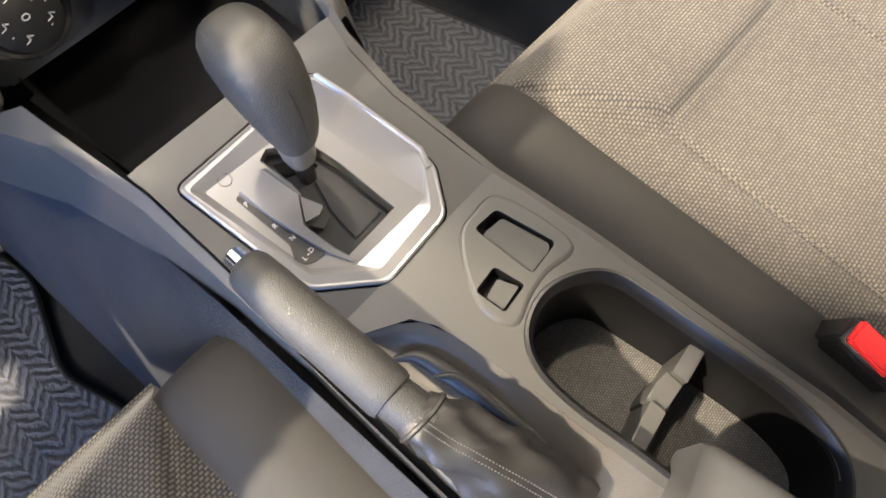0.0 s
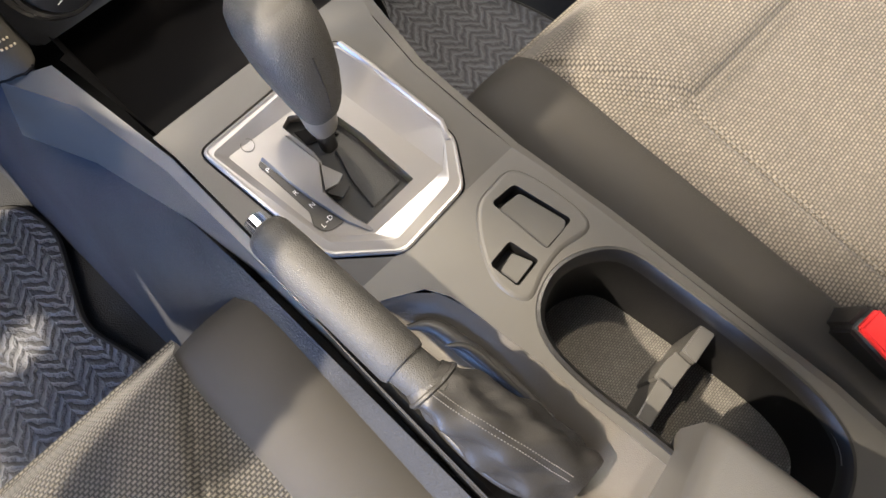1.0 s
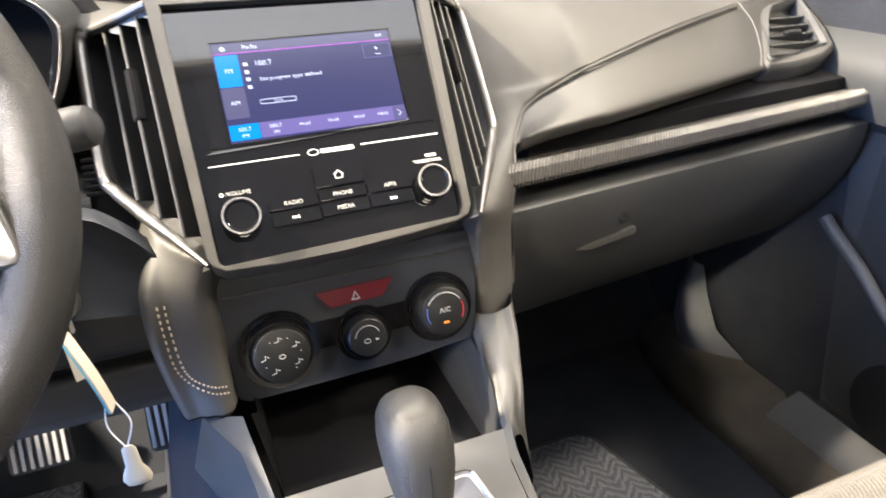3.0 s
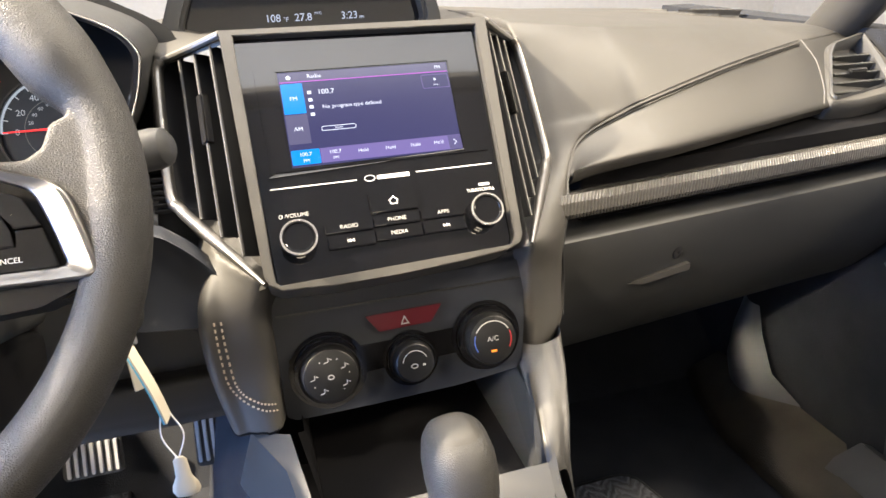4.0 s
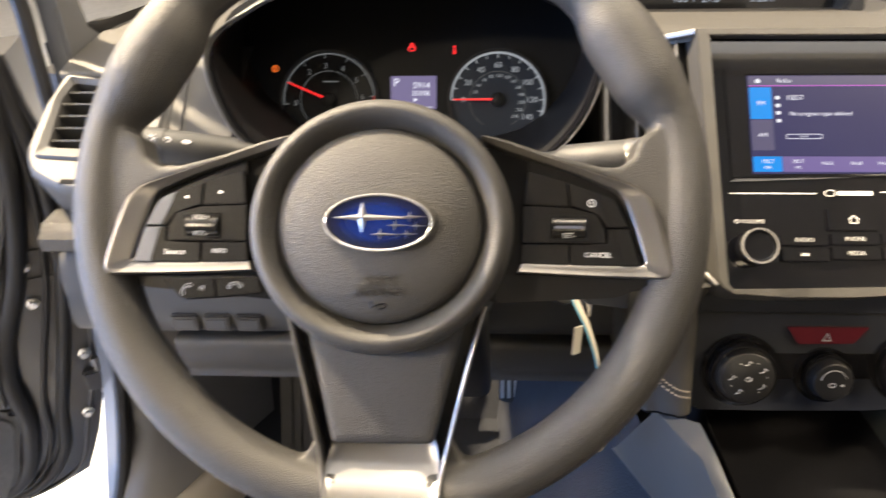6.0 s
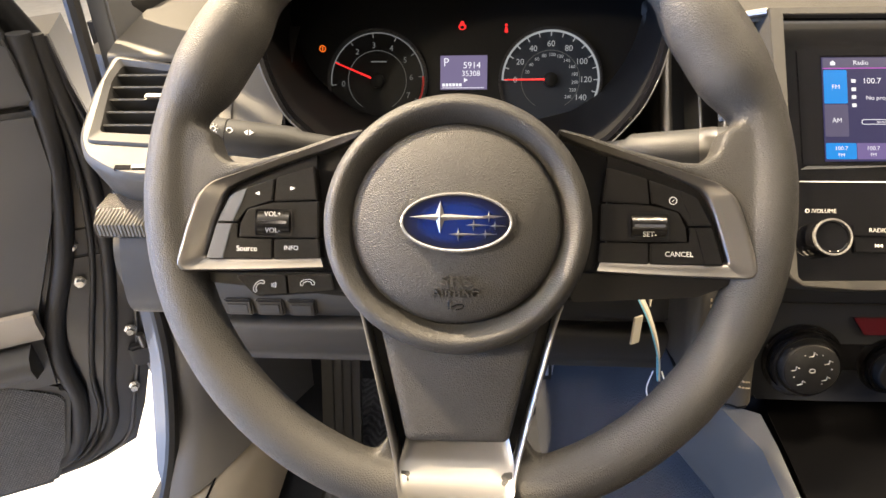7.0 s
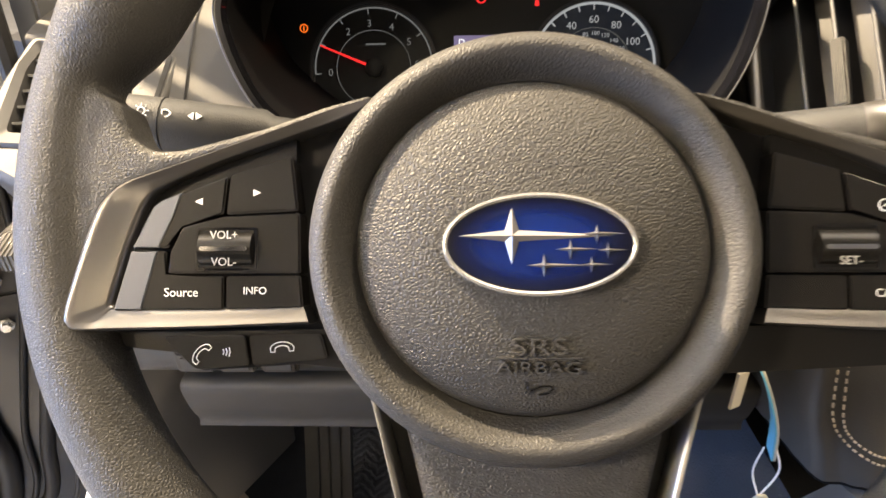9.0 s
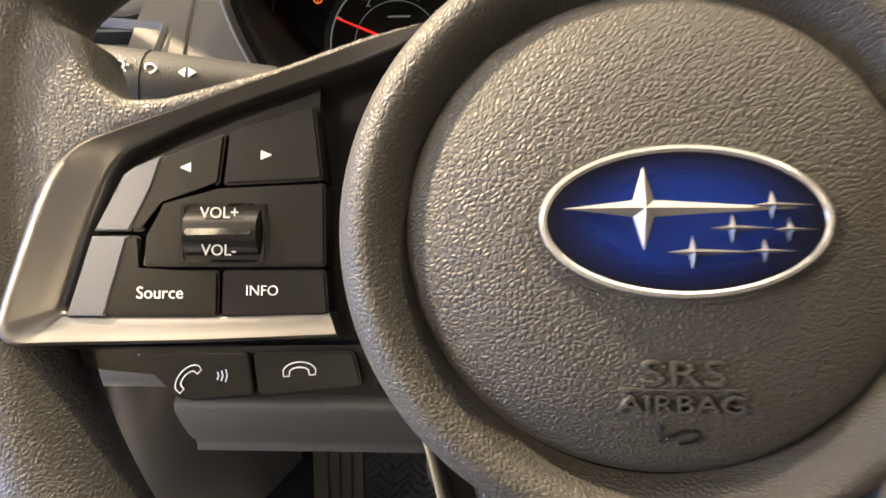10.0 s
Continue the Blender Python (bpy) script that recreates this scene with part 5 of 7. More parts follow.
# cup holder
part("cup_rim", loft([on_top(grown(cup, 0.0035), 0.0), on_top(grown(cup, 0.0028), 0.0016), on_top(grown(cup, 0.0005), 0.0020), on_top(grown(cup, -0.0030), -0.0030), on_top(grown(cup, -0.0040), -0.0100)], caps=False), BLACK, console)
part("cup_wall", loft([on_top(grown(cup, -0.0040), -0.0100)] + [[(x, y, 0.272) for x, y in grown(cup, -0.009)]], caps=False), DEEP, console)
part("cup_floor", prism(grown(cup, -0.008), 0.268, 0.273), woven("cup_mat_weave", (0.03, 0.028, 0.025), (0.15, 0.14, 0.125), 0.0026), console, "ribbed grey cup-holder mat")
dv = part("cup_divider", prism(ccw(rounded([(0.3560, -0.3330), (0.3550, -0.3225), (0.3900, -0.3165), (0.3930, -0.3165), (0.3930, -0.3282), (0.3900, -0.3285)], 0.001, 2)), 0.273, 0.322, 0.0012), CONSOLE, console, "grey clip-in cup divider")
part("divider_step", prism(ccw(rounded([(0.3925, -0.3285), (0.3925, -0.3140), (0.4062, -0.3125), (0.4175, -0.3140), (0.4175, -0.3275), (0.4062, -0.3275)], 0.001, 2)), 0.273, 0.318, 0.0012), CONSOLE, dv)
part("divider_step", prism(ccw(rounded([(0.4170, -0.3275), (0.4175, -0.3155), (0.4456, -0.3135), (0.4450, -0.3250)], 0.001, 2)), 0.276, 0.326, 0.0012), CONSOLE, dv)
part("cup_band", loft([[(x, y, z) for x, y in [p for p in grown(cup, -0.0034) if p[0] > 0.425 and p[1] < -0.37]] for z in (0.300, 0.327)], closed=False), SILVER, console, "pale reflective strip")
# gaiter trench
part("trench", loft([smooth_path([(0.2535, y, k2(y) + 0.000), (0.2560, y, k2(y) - 0.014), (0.55 * 0.256 + 0.45 * r, y, k2(y) - 0.021), (0.3 * 0.256 + 0.7 * r, y, k2(y) - 0.013), (r - 0.008, y, k2(y) - 0.0045), (r + 0.0005, y, k2(y) - 0.0008)], 3) for y, r in ((-0.128, 0.262), (-0.146, 0.287), (-0.158, 0.307), (-0.172, 0.322), (-0.195, 0.3295), (-0.23, 0.3345), (-0.27, 0.339), (-0.32, 0.3435), (-0.37, 0.348), (-0.45, 0.352), (-0.62, 0.352))], closed=False), TRENCHM, console, "black leatherette round the parking brake")
# flanks
FLANK = (
    [(0.262, -0.62, 0.300), (0.262, -0.45, 0.317), (0.2575, -0.28, 0.338), (0.2600, -0.135, 0.357), (0.2590, -0.06, 0.384), (0.2580, 0.0, 0.404), (0.2480, 0.06, 0.424), (0.2440, 0.09, 0.428)],
    [(0.254, -0.62, 0.298), (0.252, -0.45, 0.315), (0.2510, -0.28, 0.336), (0.2535, -0.135, 0.355), (0.2525, -0.06, 0.381), (0.2500, 0.0, 0.399), (0.2380, 0.062, 0.418), (0.2140, 0.112, 0.420)],
    [(0.252, -0.62, 0.27), (0.251, -0.45, 0.28), (0.2490, -0.28, 0.300), (0.2510, -0.135, 0.318), (0.2480, -0.06, 0.326), (0.2400, 0.0, 0.334), (0.2200, 0.083, 0.340), (0.1950, 0.140, 0.345)],
    [(0.26, -0.62, 0.20), (0.26, -0.45, 0.25), (0.2580, -0.28, 0.28), (0.2560, -0.135, 0.305), (0.2540, -0.06, 0.318), (0.2460, 0.0, 0.328), (0.2220, 0.085, 0.332), (0.1940, 0.150, 0.332)])
part("left_flank", loft([[Vector(p) for p in r[3:]] for r in FLANK], closed=False), CONSOLE, console)
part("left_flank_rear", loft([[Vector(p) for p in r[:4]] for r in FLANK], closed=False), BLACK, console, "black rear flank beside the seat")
part("right_flank", loft([[Vector(p) for p in r] for r in (
    [(0.463, -0.62, 0.312), (0.463, -0.402, 0.334), (0.4465, -0.215, 0.353), (0.436, -0.135, 0.361), (0.424, -0.05, 0.388), (0.4255, 0.0, 0.404), (0.4290, 0.014, 0.410)],
    [(0.470, -0.62, 0.309), (0.470, -0.402, 0.331), (0.4535, -0.215, 0.350), (0.443, -0.135, 0.358), (0.431, -0.05, 0.386), (0.4330, 0.0, 0.405), (0.4370, 0.020, 0.416)],
    [(0.472, -0.62, 0.27), (0.472, -0.402, 0.29), (0.4565, -0.215, 0.31), (0.446, -0.135, 0.32), (0.438, -0.05, 0.340), (0.4450, 0.0, 0.355), (0.4520, 0.035, 0.375)],
    [(0.46, -0.62, 0.0), (0.46, -0.402, 0.0), (0.452, -0.215, 0.0), (0.45, -0.135, 0.0), (0.452, -0.05, 0.0), (0.460, 0.0, 0.0), (0.470, 0.04, 0.0)])], closed=False), CONSOLE, console)
tunnel = part("tunnel_carpet", surface(lambda u, v: (0.252 - 0.02 * v - 0.055 * max(0, (v - 0.45)) - (0.125 - 0.02 * v) * u ** 0.8, -0.62 + 1.25 * v, 0.335 - 0.335 * u ** 1.15 + 0.006 * math.sin(9 * u) * math.sin(6 * v)), 24, 40), CARPET, console, "dark carpet over the tunnel side")
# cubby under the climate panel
# cubby floor and left wall darkened in colour for the shade inside
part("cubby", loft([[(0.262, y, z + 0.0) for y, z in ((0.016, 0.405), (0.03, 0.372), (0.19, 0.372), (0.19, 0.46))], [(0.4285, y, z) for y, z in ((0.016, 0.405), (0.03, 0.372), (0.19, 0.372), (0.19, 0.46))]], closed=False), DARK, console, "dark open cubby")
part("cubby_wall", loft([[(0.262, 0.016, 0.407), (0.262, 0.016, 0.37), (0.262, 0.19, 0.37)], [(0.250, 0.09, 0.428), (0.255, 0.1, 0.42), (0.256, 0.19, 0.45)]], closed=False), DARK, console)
part("cubby_wall", loft([[(0.4285, 0.016, 0.410), (0.4285, 0.016, 0.37), (0.4285, 0.19, 0.37)], [(0.4500, 0.10, 0.432), (0.447, 0.1, 0.42), (0.445, 0.19, 0.45)]], closed=False), DASHLOW, console)
part("cubby_sill", box(0.262, 0.4285, 0.0145, 0.020, 0.392, 0.4080, 0.002), CONSOLE, console)
# stack flanks down to the console
from mathutils.bvhtree import BVHTree
knee_rows = [
    [(0.2500, 0.131, 0.543), (0.2390, 0.130, 0.546), (0.2270, 0.140, 0.550), (0.2150, 0.158, 0.553), (0.2050, 0.185, 0.557), (0.195, 0.27, 0.565)],
    [(0.2440, 0.143, 0.512), (0.2390, 0.129, 0.513), (0.2270, 0.126, 0.514), (0.2060, 0.134, 0.515), (0.1890, 0.150, 0.516), (0.180, 0.27, 0.515)],
    [(0.2440, 0.134, 0.475), (0.2395, 0.120, 0.475), (0.2280, 0.116, 0.475), (0.2060, 0.123, 0.474), (0.1880, 0.140, 0.473), (0.180, 0.27, 0.470)],
    [(0.2440, 0.124, 0.443), (0.2395, 0.109, 0.443), (0.2290, 0.105, 0.442), (0.2110, 0.113, 0.440), (0.1940, 0.132, 0.437), (0.184, 0.27, 0.425)],
    [(0.2430, 0.115, 0.426), (0.2395, 0.101, 0.425), (0.2300, 0.098, 0.424), (0.2150, 0.106, 0.421), (0.1990, 0.126, 0.416), (0.188, 0.27, 0.400)]]
knee = fused("stack_flank", [slab([list(r) for r in zip(*[smooth_path(c, 4) for c in zip(*[smooth_path(r, 5) for r in knee_rows])])], (0.030, 0.030, 0.0))], 0.0022, 4, DASH, console, "padded grey knee panel with tan stitching")
flank_bm = bmesh.new()
flank_bm.from_mesh(knee.data)
flank_tree = BVHTree.FromBMesh(flank_bm)
flank_bm.free()
part("knee_seam", tube([flank_tree.find_nearest(Vector(p))[0] for p in smooth_path([(0.239, 0.095, 0.4280), (0.230, 0.092, 0.4270), (0.214, 0.102, 0.424), (0.198, 0.124, 0.418), (0.188, 0.17, 0.412)], 8)], 0.0009, 6), DARK, console)
part("stack_flank", loft([smooth_path(r, 5) for r in (
    [(0.4480, 0.150, 0.448), (0.4565, 0.122, 0.446), (0.476, 0.114, 0.449), (0.492, 0.128, 0.455), (0.51, 0.25, 0.44)],
    [(0.4500, 0.120, 0.430), (0.4560, 0.098, 0.430), (0.473, 0.092, 0.432), (0.487, 0.108, 0.430), (0.50, 0.25, 0.38)],
    [(0.4400, 0.060, 0.416), (0.4450, 0.050, 0.420), (0.459, 0.050, 0.418), (0.472, 0.070, 0.405), (0.49, 0.22, 0.34)],
    [(0.4290, 0.016, 0.410), (0.4350, 0.016, 0.413), (0.446, 0.024, 0.409), (0.459, 0.040, 0.385), (0.48, 0.20, 0.30)],
    [(0.4290, 0.012, 0.400), (0.4350, 0.013, 0.400), (0.450, 0.018, 0.390), (0.464, 0.030, 0.30), (0.48, 0.20, 0.10)])], closed=False), CONSOLE, console, "grey plastic flank of the centre stack", smooth=70)
for off in (0.0, 0.0055):
    p = smooth_path([(0.2060 - off, 0.1330, 0.5130), (0.2065 - off, 0.1260, 0.4900), (0.2085 - off, 0.1190, 0.4660), (0.2130 - off * 0.6, 0.1120, 0.4560 - off * 0.6), (0.2250, 0.1050, 0.4500 - off), (0.2380, 0.1050, 0.4470 - off)], 9)
    bm = bmesh.new()
    for a, b in zip(p[::2], p[1::2]):
        ends = []
        for q in (a, b):
            hit, nrm, _, _ = flank_tree.find_nearest(q)
            ends.append(hit + (nrm if nrm.dot(Vector((-0.5, -0.8, 0))) > 0 else -nrm) * 0.0006)
        t = tube(ends, 0.0008, 5)
        tm = bpy.data.meshes.new("t")
        t.to_mesh(tm)
        bm.from_mesh(tm)
        bpy.data.meshes.remove(tm)
        t.free()
    tagged(part("stitching", bm, STITCH, console), kind="stuff")
# armrest lid
part("armrest_lid", loft([[(x, y - 0.28 * (0.371 - x), z + dz) for x, dz in rounded([(0.250, -0.055), (0.371, -0.055), (0.372, 0.0), (0.248, 0.0)], 0.010, 4)] for y, z in ((-0.344, 0.385), (-0.347, 0.396), (-0.356, 0.402), (-0.45, 0.428), (-0.62, 0.46))]), CONSOLE, console, "grey padded armrest lid", smooth=60)

# ---------------- gear selector ----------------
KF = Matrix.Translation((0.34, -0.07, ZK + 0.328 * 0.065)) @ Matrix.Rotation(math.atan(0.328), 4, "X")
gear = thing("gear_selector", KF, "automatic gear lever in a satin silver surround", "gear lever")


def kl(p):
    return (p[0] - 0.34, (p[1] + 0.07) * 1.0525)


bz = [kl(p) for p in bezel_out]
gate = ccw(rounded([(-0.0165, 0.0450), (-0.0082, 0.0484), (0.0153, 0.0340), (0.0211, 0.0086), (0.0262, -0.0380), (-0.0205, -0.0398), (-0.0250, -0.0150), (-0.0255, -0.0055), (-0.0130, 0.0110), (-0.0125, 0.0200)], 0.0008, 2))
# a shallow dish: outer rim, sloping shelf, floor round the gate
dish = ccw(rounded([(0.0480, 0.0640), (0.0550, 0.0393), (0.0655, -0.0212), (0.0600, -0.0340), (0.0430, -0.0560), (-0.0120, -0.0610), (-0.0265, -0.0490), (-0.0470, -0.0320), (-0.0628, 0.0590)], 0.004, 3))
floor_ = ccw(rounded([(0.0270, 0.0480), (0.0300, 0.0380), (0.0400, -0.0100), (0.0480, -0.0470), (0.0306, -0.0480), (-0.0198, -0.0480), (-0.0300, -0.0400), (-0.0440, -0.0280), (-0.0560, 0.0520)], 0.002, 3))
part("bezel_rim", loft([[(x, y, 0.0) for x, y in grown(bz, 0.0)], [(x, y, 0.0026) for x, y in grown(bz, -0.0006)], [(x, y, 0.0034) for x, y in grown(bz, -0.0020)], [(x, y, 0.0030) for x, y in grown(bz, -0.0034)]], caps=False), BEZELM, gear)
part("bezel_shelf", plate(grown(bz, -0.0033), [dish], 0.0030, 0, 0.0, 0.002), BEZELM, gear, "satin silver shelf")
part("bezel_slope", loft([[(x, y, 0.0030) for x, y in dish], [(x, y, 0.0024) for x, y in grown(dish, -0.0010)], [(x, y, -0.0006) for x, y in floor_]], caps=False), BEZELM, gear, "satin silver inner slope")
part("bezel", plate(floor_, [gate], -0.0006, 0, 0.0, 0.004), BEZELM, gear, "satin silver surround")
part("bezel_strip", loft([[(0.0500, 0.0640, 0.0031), (0.0512, 0.0645, 0.0044), (0.0530, 0.0640, 0.0044), (0.0540, 0.0632, 0.0031)], [(0.0558, 0.0393, 0.0031), (0.0570, 0.0395, 0.0044), (0.0590, 0.0393, 0.0044), (0.0602, 0.0393, 0.0031)], [(0.0662, -0.0212, 0.0031), (0.0676, -0.0212, 0.0044), (0.0692, -0.0212, 0.0044), (0.0704, -0.0212, 0.0031)], [(0.0610, -0.0335, 0.0031), (0.0625, -0.0340, 0.0044), (0.0640, -0.0345, 0.0044), (0.0655, -0.0350, 0.0031)]]), BEZELM, gear)
part("gate_wall", loft([[(x, y, -0.0006) for x, y in gate], [(x, y, -0.0016) for x, y in grown(gate, -0.0006)], [(x, y, -0.014) for x, y in grown(gate, -0.0010)]], caps=False), CONSOLE, gear)
part("gate_floor", prism(grown(gate, -0.0005), -0.018, -0.0125), DASHLOW, gear, "grey rubber boot plate in the gate")
part("gate_slot", prism(ccw([(-0.0105, 0.0400), (0.0105, 0.0300), (0.0115, 0.0200), (-0.0100, 0.0280)]), -0.013, -0.0108), DARK, gear)
part("gate_plate", prism(ccw(rounded([(0.0020, 0.0130), (0.0170, 0.0080), (0.0215, -0.0330), (-0.0060, -0.0345), (-0.0040, -0.0100)], 0.002, 2)), -0.013, -0.0105, 0.0008), DASHLOW, gear)
part("gate_ridge", loft([[(-0.0420, 0.0372, -0.0008), (-0.0400, 0.0378, 0.0026), (-0.0200, 0.0392, 0.0030), (-0.0175, 0.0385, -0.0008)], [(-0.0385, 0.0110, -0.0008), (-0.0372, 0.0112, 0.0026), (-0.0150, 0.0116, 0.0030), (-0.0134, 0.0110, -0.0008)], [(-0.0360, -0.0020, -0.0008), (-0.0348, -0.0020, 0.0026), (-0.0270, -0.0050, 0.0030), (-0.0258, -0.0058, -0.0008)], [(-0.0290, -0.0290, -0.0008), (-0.0280, -0.0290, 0.0024), (-0.0238, -0.0290, 0.0026), (-0.0225, -0.0290, -0.0008)], [(-0.0215, -0.0440, -0.0008), (-0.0210, -0.0442, 0.0010), (-0.0185, -0.0446, 0.0010), (-0.0178, -0.0446, -0.0008)]]), BEZELM, gear, "raised silver ridge beside the gate", smooth=30)
tongue = part("gate_tongue", prism(ccw(rounded([(-0.0150, 0.0100), (-0.0085, -0.0045), (-0.0150, -0.0072), (-0.0245, -0.0050)], 0.0006, 2)), -0.012, 0.0026, 0.0008), SILVER, gear, "pale shift-lock tongue")
part("tongue_skirt", prism(ccw(rounded([(-0.0086, -0.0042), (-0.0080, -0.0125), (-0.0180, -0.0155), (-0.0245, -0.0060), (-0.0150, -0.0068)], 0.0008, 2)), -0.012, -0.0030, 0.0008), DASHLOW, tongue)
part("indicator", prism(ccw(rounded([(-0.0455, 0.0355), (-0.0425, 0.0372), (-0.0362, -0.0011), (-0.0292, -0.0286), (-0.0380, -0.0276), (-0.0434, -0.0249), (-0.0463, -0.0173), (-0.0418, -0.0087)], 0.0010, 2)), -0.0008, 0.0004, 0.0003), DASH, gear, "grey gear indicator strip")
for tx, x, y in (("P", -0.0430, 0.0290), ("R", -0.0400, 0.0066), ("N", -0.0374, -0.0066), ("D", -0.0345, -0.0205), ("L", -0.0412, -0.0215)):
    words("letter", tx, 0.0048, WHITE, gear, T(x, y, 0.0006))
part("letter_bar", box(-0.0386, -0.0370, -0.0214, -0.0208, 0.0003, 0.0007), WHITE, gear)
part("release_cover", ring_prism(circle(-0.0414, 0.0500, 0.0046, 24), circle(-0.0414, 0.0500, 0.0041, 24), -0.0008, 0.0000), DKSILVER, gear)
KI = KF.inverted()


def in_gear(rings):
    return [[KI @ Vector(p) for p in r] for r in rings]


def section(c, w, d, n=28, sq=2.6):
    out = []
    for i in range(n):
        a = 2 * math.pi * i / n
        ca, sa = math.cos(a), math.sin(a)
        out.append((c[0] + w * math.copysign(abs(ca) ** (2 / sq), ca), c[1] + d * math.copysign(abs(sa) ** (2 / sq), sa), c[2]))
    return out


knob_rows = [(0.4215, -0.0475, 0.0115, 0.0125), (0.4240, -0.0475, 0.0130, 0.0142), (0.4310, -0.0465, 0.0148, 0.0175), (0.4420, -0.0445, 0.0172, 0.0215), (0.4560, -0.0410, 0.0198, 0.0250), (0.4700, -0.0370, 0.0216, 0.0272), (0.4820, -0.0335, 0.0222, 0.0275), (0.4920, -0.0310, 0.0212, 0.0258), (0.4990, -0.0300, 0.0188, 0.0222), (0.5035, -0.0298, 0.0145, 0.0165), (0.5055, -0.0298, 0.0080, 0.0090)]
part("lever", loft(in_gear([section((0.3415, -0.0475, z), w, w) for z, w in ((0.375, 0.0060), (0.400, 0.0060), (0.402, 0.0085), (0.410, 0.0095))])), BLACK, gear)
part("collar", loft(in_gear([section((0.3415, -0.0475, z), w, w * 1.05) for z, w in ((0.400, 0.0090), (0.404, 0.0100), (0.418, 0.0112), (0.4225, 0.0118), (0.4230, 0.0110))])), SILVER, gear, "satin silver collar")
part("knob", loft(in_gear([section((0.3420, y, z), w, d) for z, y, w, d in knob_rows])), LEATHER, gear, "dark leather-wrapped knob")
part("knob_cap", loft(in_gear([section((0.3420, y + 0.0015, z + 0.0016), w * 0.86, d * 0.86) for z, y, w, d in knob_rows[6:]])), DASH, gear, "pale top pad")
part("knob_seam", tube([KI @ Vector((0.3420 - sx, y, z)) for z, y, sx in ((0.428, -0.0605, 0.0), (0.4420, -0.0660, 0.0), (0.456, -0.0660, 0.0), (0.470, -0.0642, 0.0), (0.482, -0.0610, 0.0))], 0.0004, 5), BLACK, gear)

# ---------------- parking brake ----------------
brake = thing("parking_brake", T(0.270, -0.14, 0.36), "parking brake lever, leather grip with chrome button", "hand brake")


def bl(p):
    return Vector(p) - Vector((0.270, -0.14, 0.36))


A, B = Vector((0.2670, -0.078, 0.404)), Vector((0.2710, -0.196, 0.392))
grip = [A + (B - A) * t for t in (0, 0.02, 0.06, 0.2, 0.5, 0.8, 0.97, 1.0)]
part("grip", tube([bl(p) for p in grip], [0.0095, 0.0132, 0.0150, 0.0158, 0.0164, 0.0168, 0.0170, 0.0158], 24, flat=0.92), LEATHER, brake, "dark grained grip")
C = A + (A - B).normalized() * 0.010
part("release_button", tube([bl(A + (B - A) * 0.03), bl(A + (C - A) * 0.1), bl(A + (C - A) * 0.85), bl(C)], [0.0066, 0.0066, 0.0066, 0.0050], 16), CHROME, brake, "chrome release button")
part("sleeve", tube([bl(B + (A - B) * 0.02), bl((0.2740, -0.222, 0.3880))], [0.0136, 0.0136], 18), LEATHER, brake)
rings = []
axis = smooth_path([(0.2735, -0.210, 0.3900), (0.2750, -0.222, 0.3880), (0.2800, -0.245, 0.3790), (0.2880, -0.272, 0.3660), (0.2960, -0.298, 0.3500), (0.3020, -0.318, 0.3380)], 7)
rad = [0.0150, 0.0160, 0.0178, 0.0190, 0.0170, 0.0120]
for i, c in enumerate(axis):
    f = i / (len(axis) - 1) * (len(rad) - 1)
    k = min(int(f), len(rad) - 2)
    r = rad[k] + (rad[k + 1] - rad[k]) * (f - k)
    ring = []
    for j in range(40):
        a = 2 * math.pi * j / 40
        w = 1 + (0.13 * math.sin(3 * a + i * 0.16) + 0.07 * math.sin(5 * a - i * 0.42) + 0.06 * math.sin(2 * a + i * 0.75) + 0.035 * math.sin(9 * a + i * 0.9)) * min(1, f)
        ring.append(bl((c.x + r * w * math.cos(a) * (1.0 + 0.10 * f), c.y - 0.25 * r * math.sin(a), c.z + r * w * math.sin(a) * 0.85)))
    rings.append(ring)
gaiter_bm = loft(rings)
gaiter_tree = BVHTree.FromBMesh(gaiter_bm)
part("gaiter", gaiter_bm, GAITER, brake, "wrinkled black leatherette gaiter")
for off in (-0.0019, 0.0019):
    bm = bmesh.new()
    for i in range(3, len(axis) - 4):
        for h in (0.25, 0.75):
            f = (i + h) / (len(axis) - 1) * (len(rad) - 1)
            k = min(int(f), len(rad) - 2)
            r = rad[k] + (rad[k + 1] - rad[k]) * (f - k)
            c = axis[i].lerp(axis[i + 1], h)
            hit, nrm, _, _ = gaiter_tree.ray_cast(bl((c.x + off - 0.004, c.y - 0.1 * r, c.z + 0.06)), Vector((0, 0, -1)))
            if hit is None:
                continue
            d = (axis[i + 1] - axis[i]).normalized() * 0.00045
            t = tube([hit - d + Vector((0, 0, 0.0002)), hit + d + Vector((0, 0, 0.0002))], 0.00038, 5)
            tm = bpy.data.meshes.new("t")
            t.to_mesh(tm)
            bm.from_mesh(tm)
            bpy.data.meshes.remove(tm)
            t.free()
    tagged(part("stitching", bm, PALESTITCH, brake), kind="stuff")
part("gaiter_band", tube([rings[4][j] for j in range(40)], 0.0018, 6, closed=True), GAITER, brake)
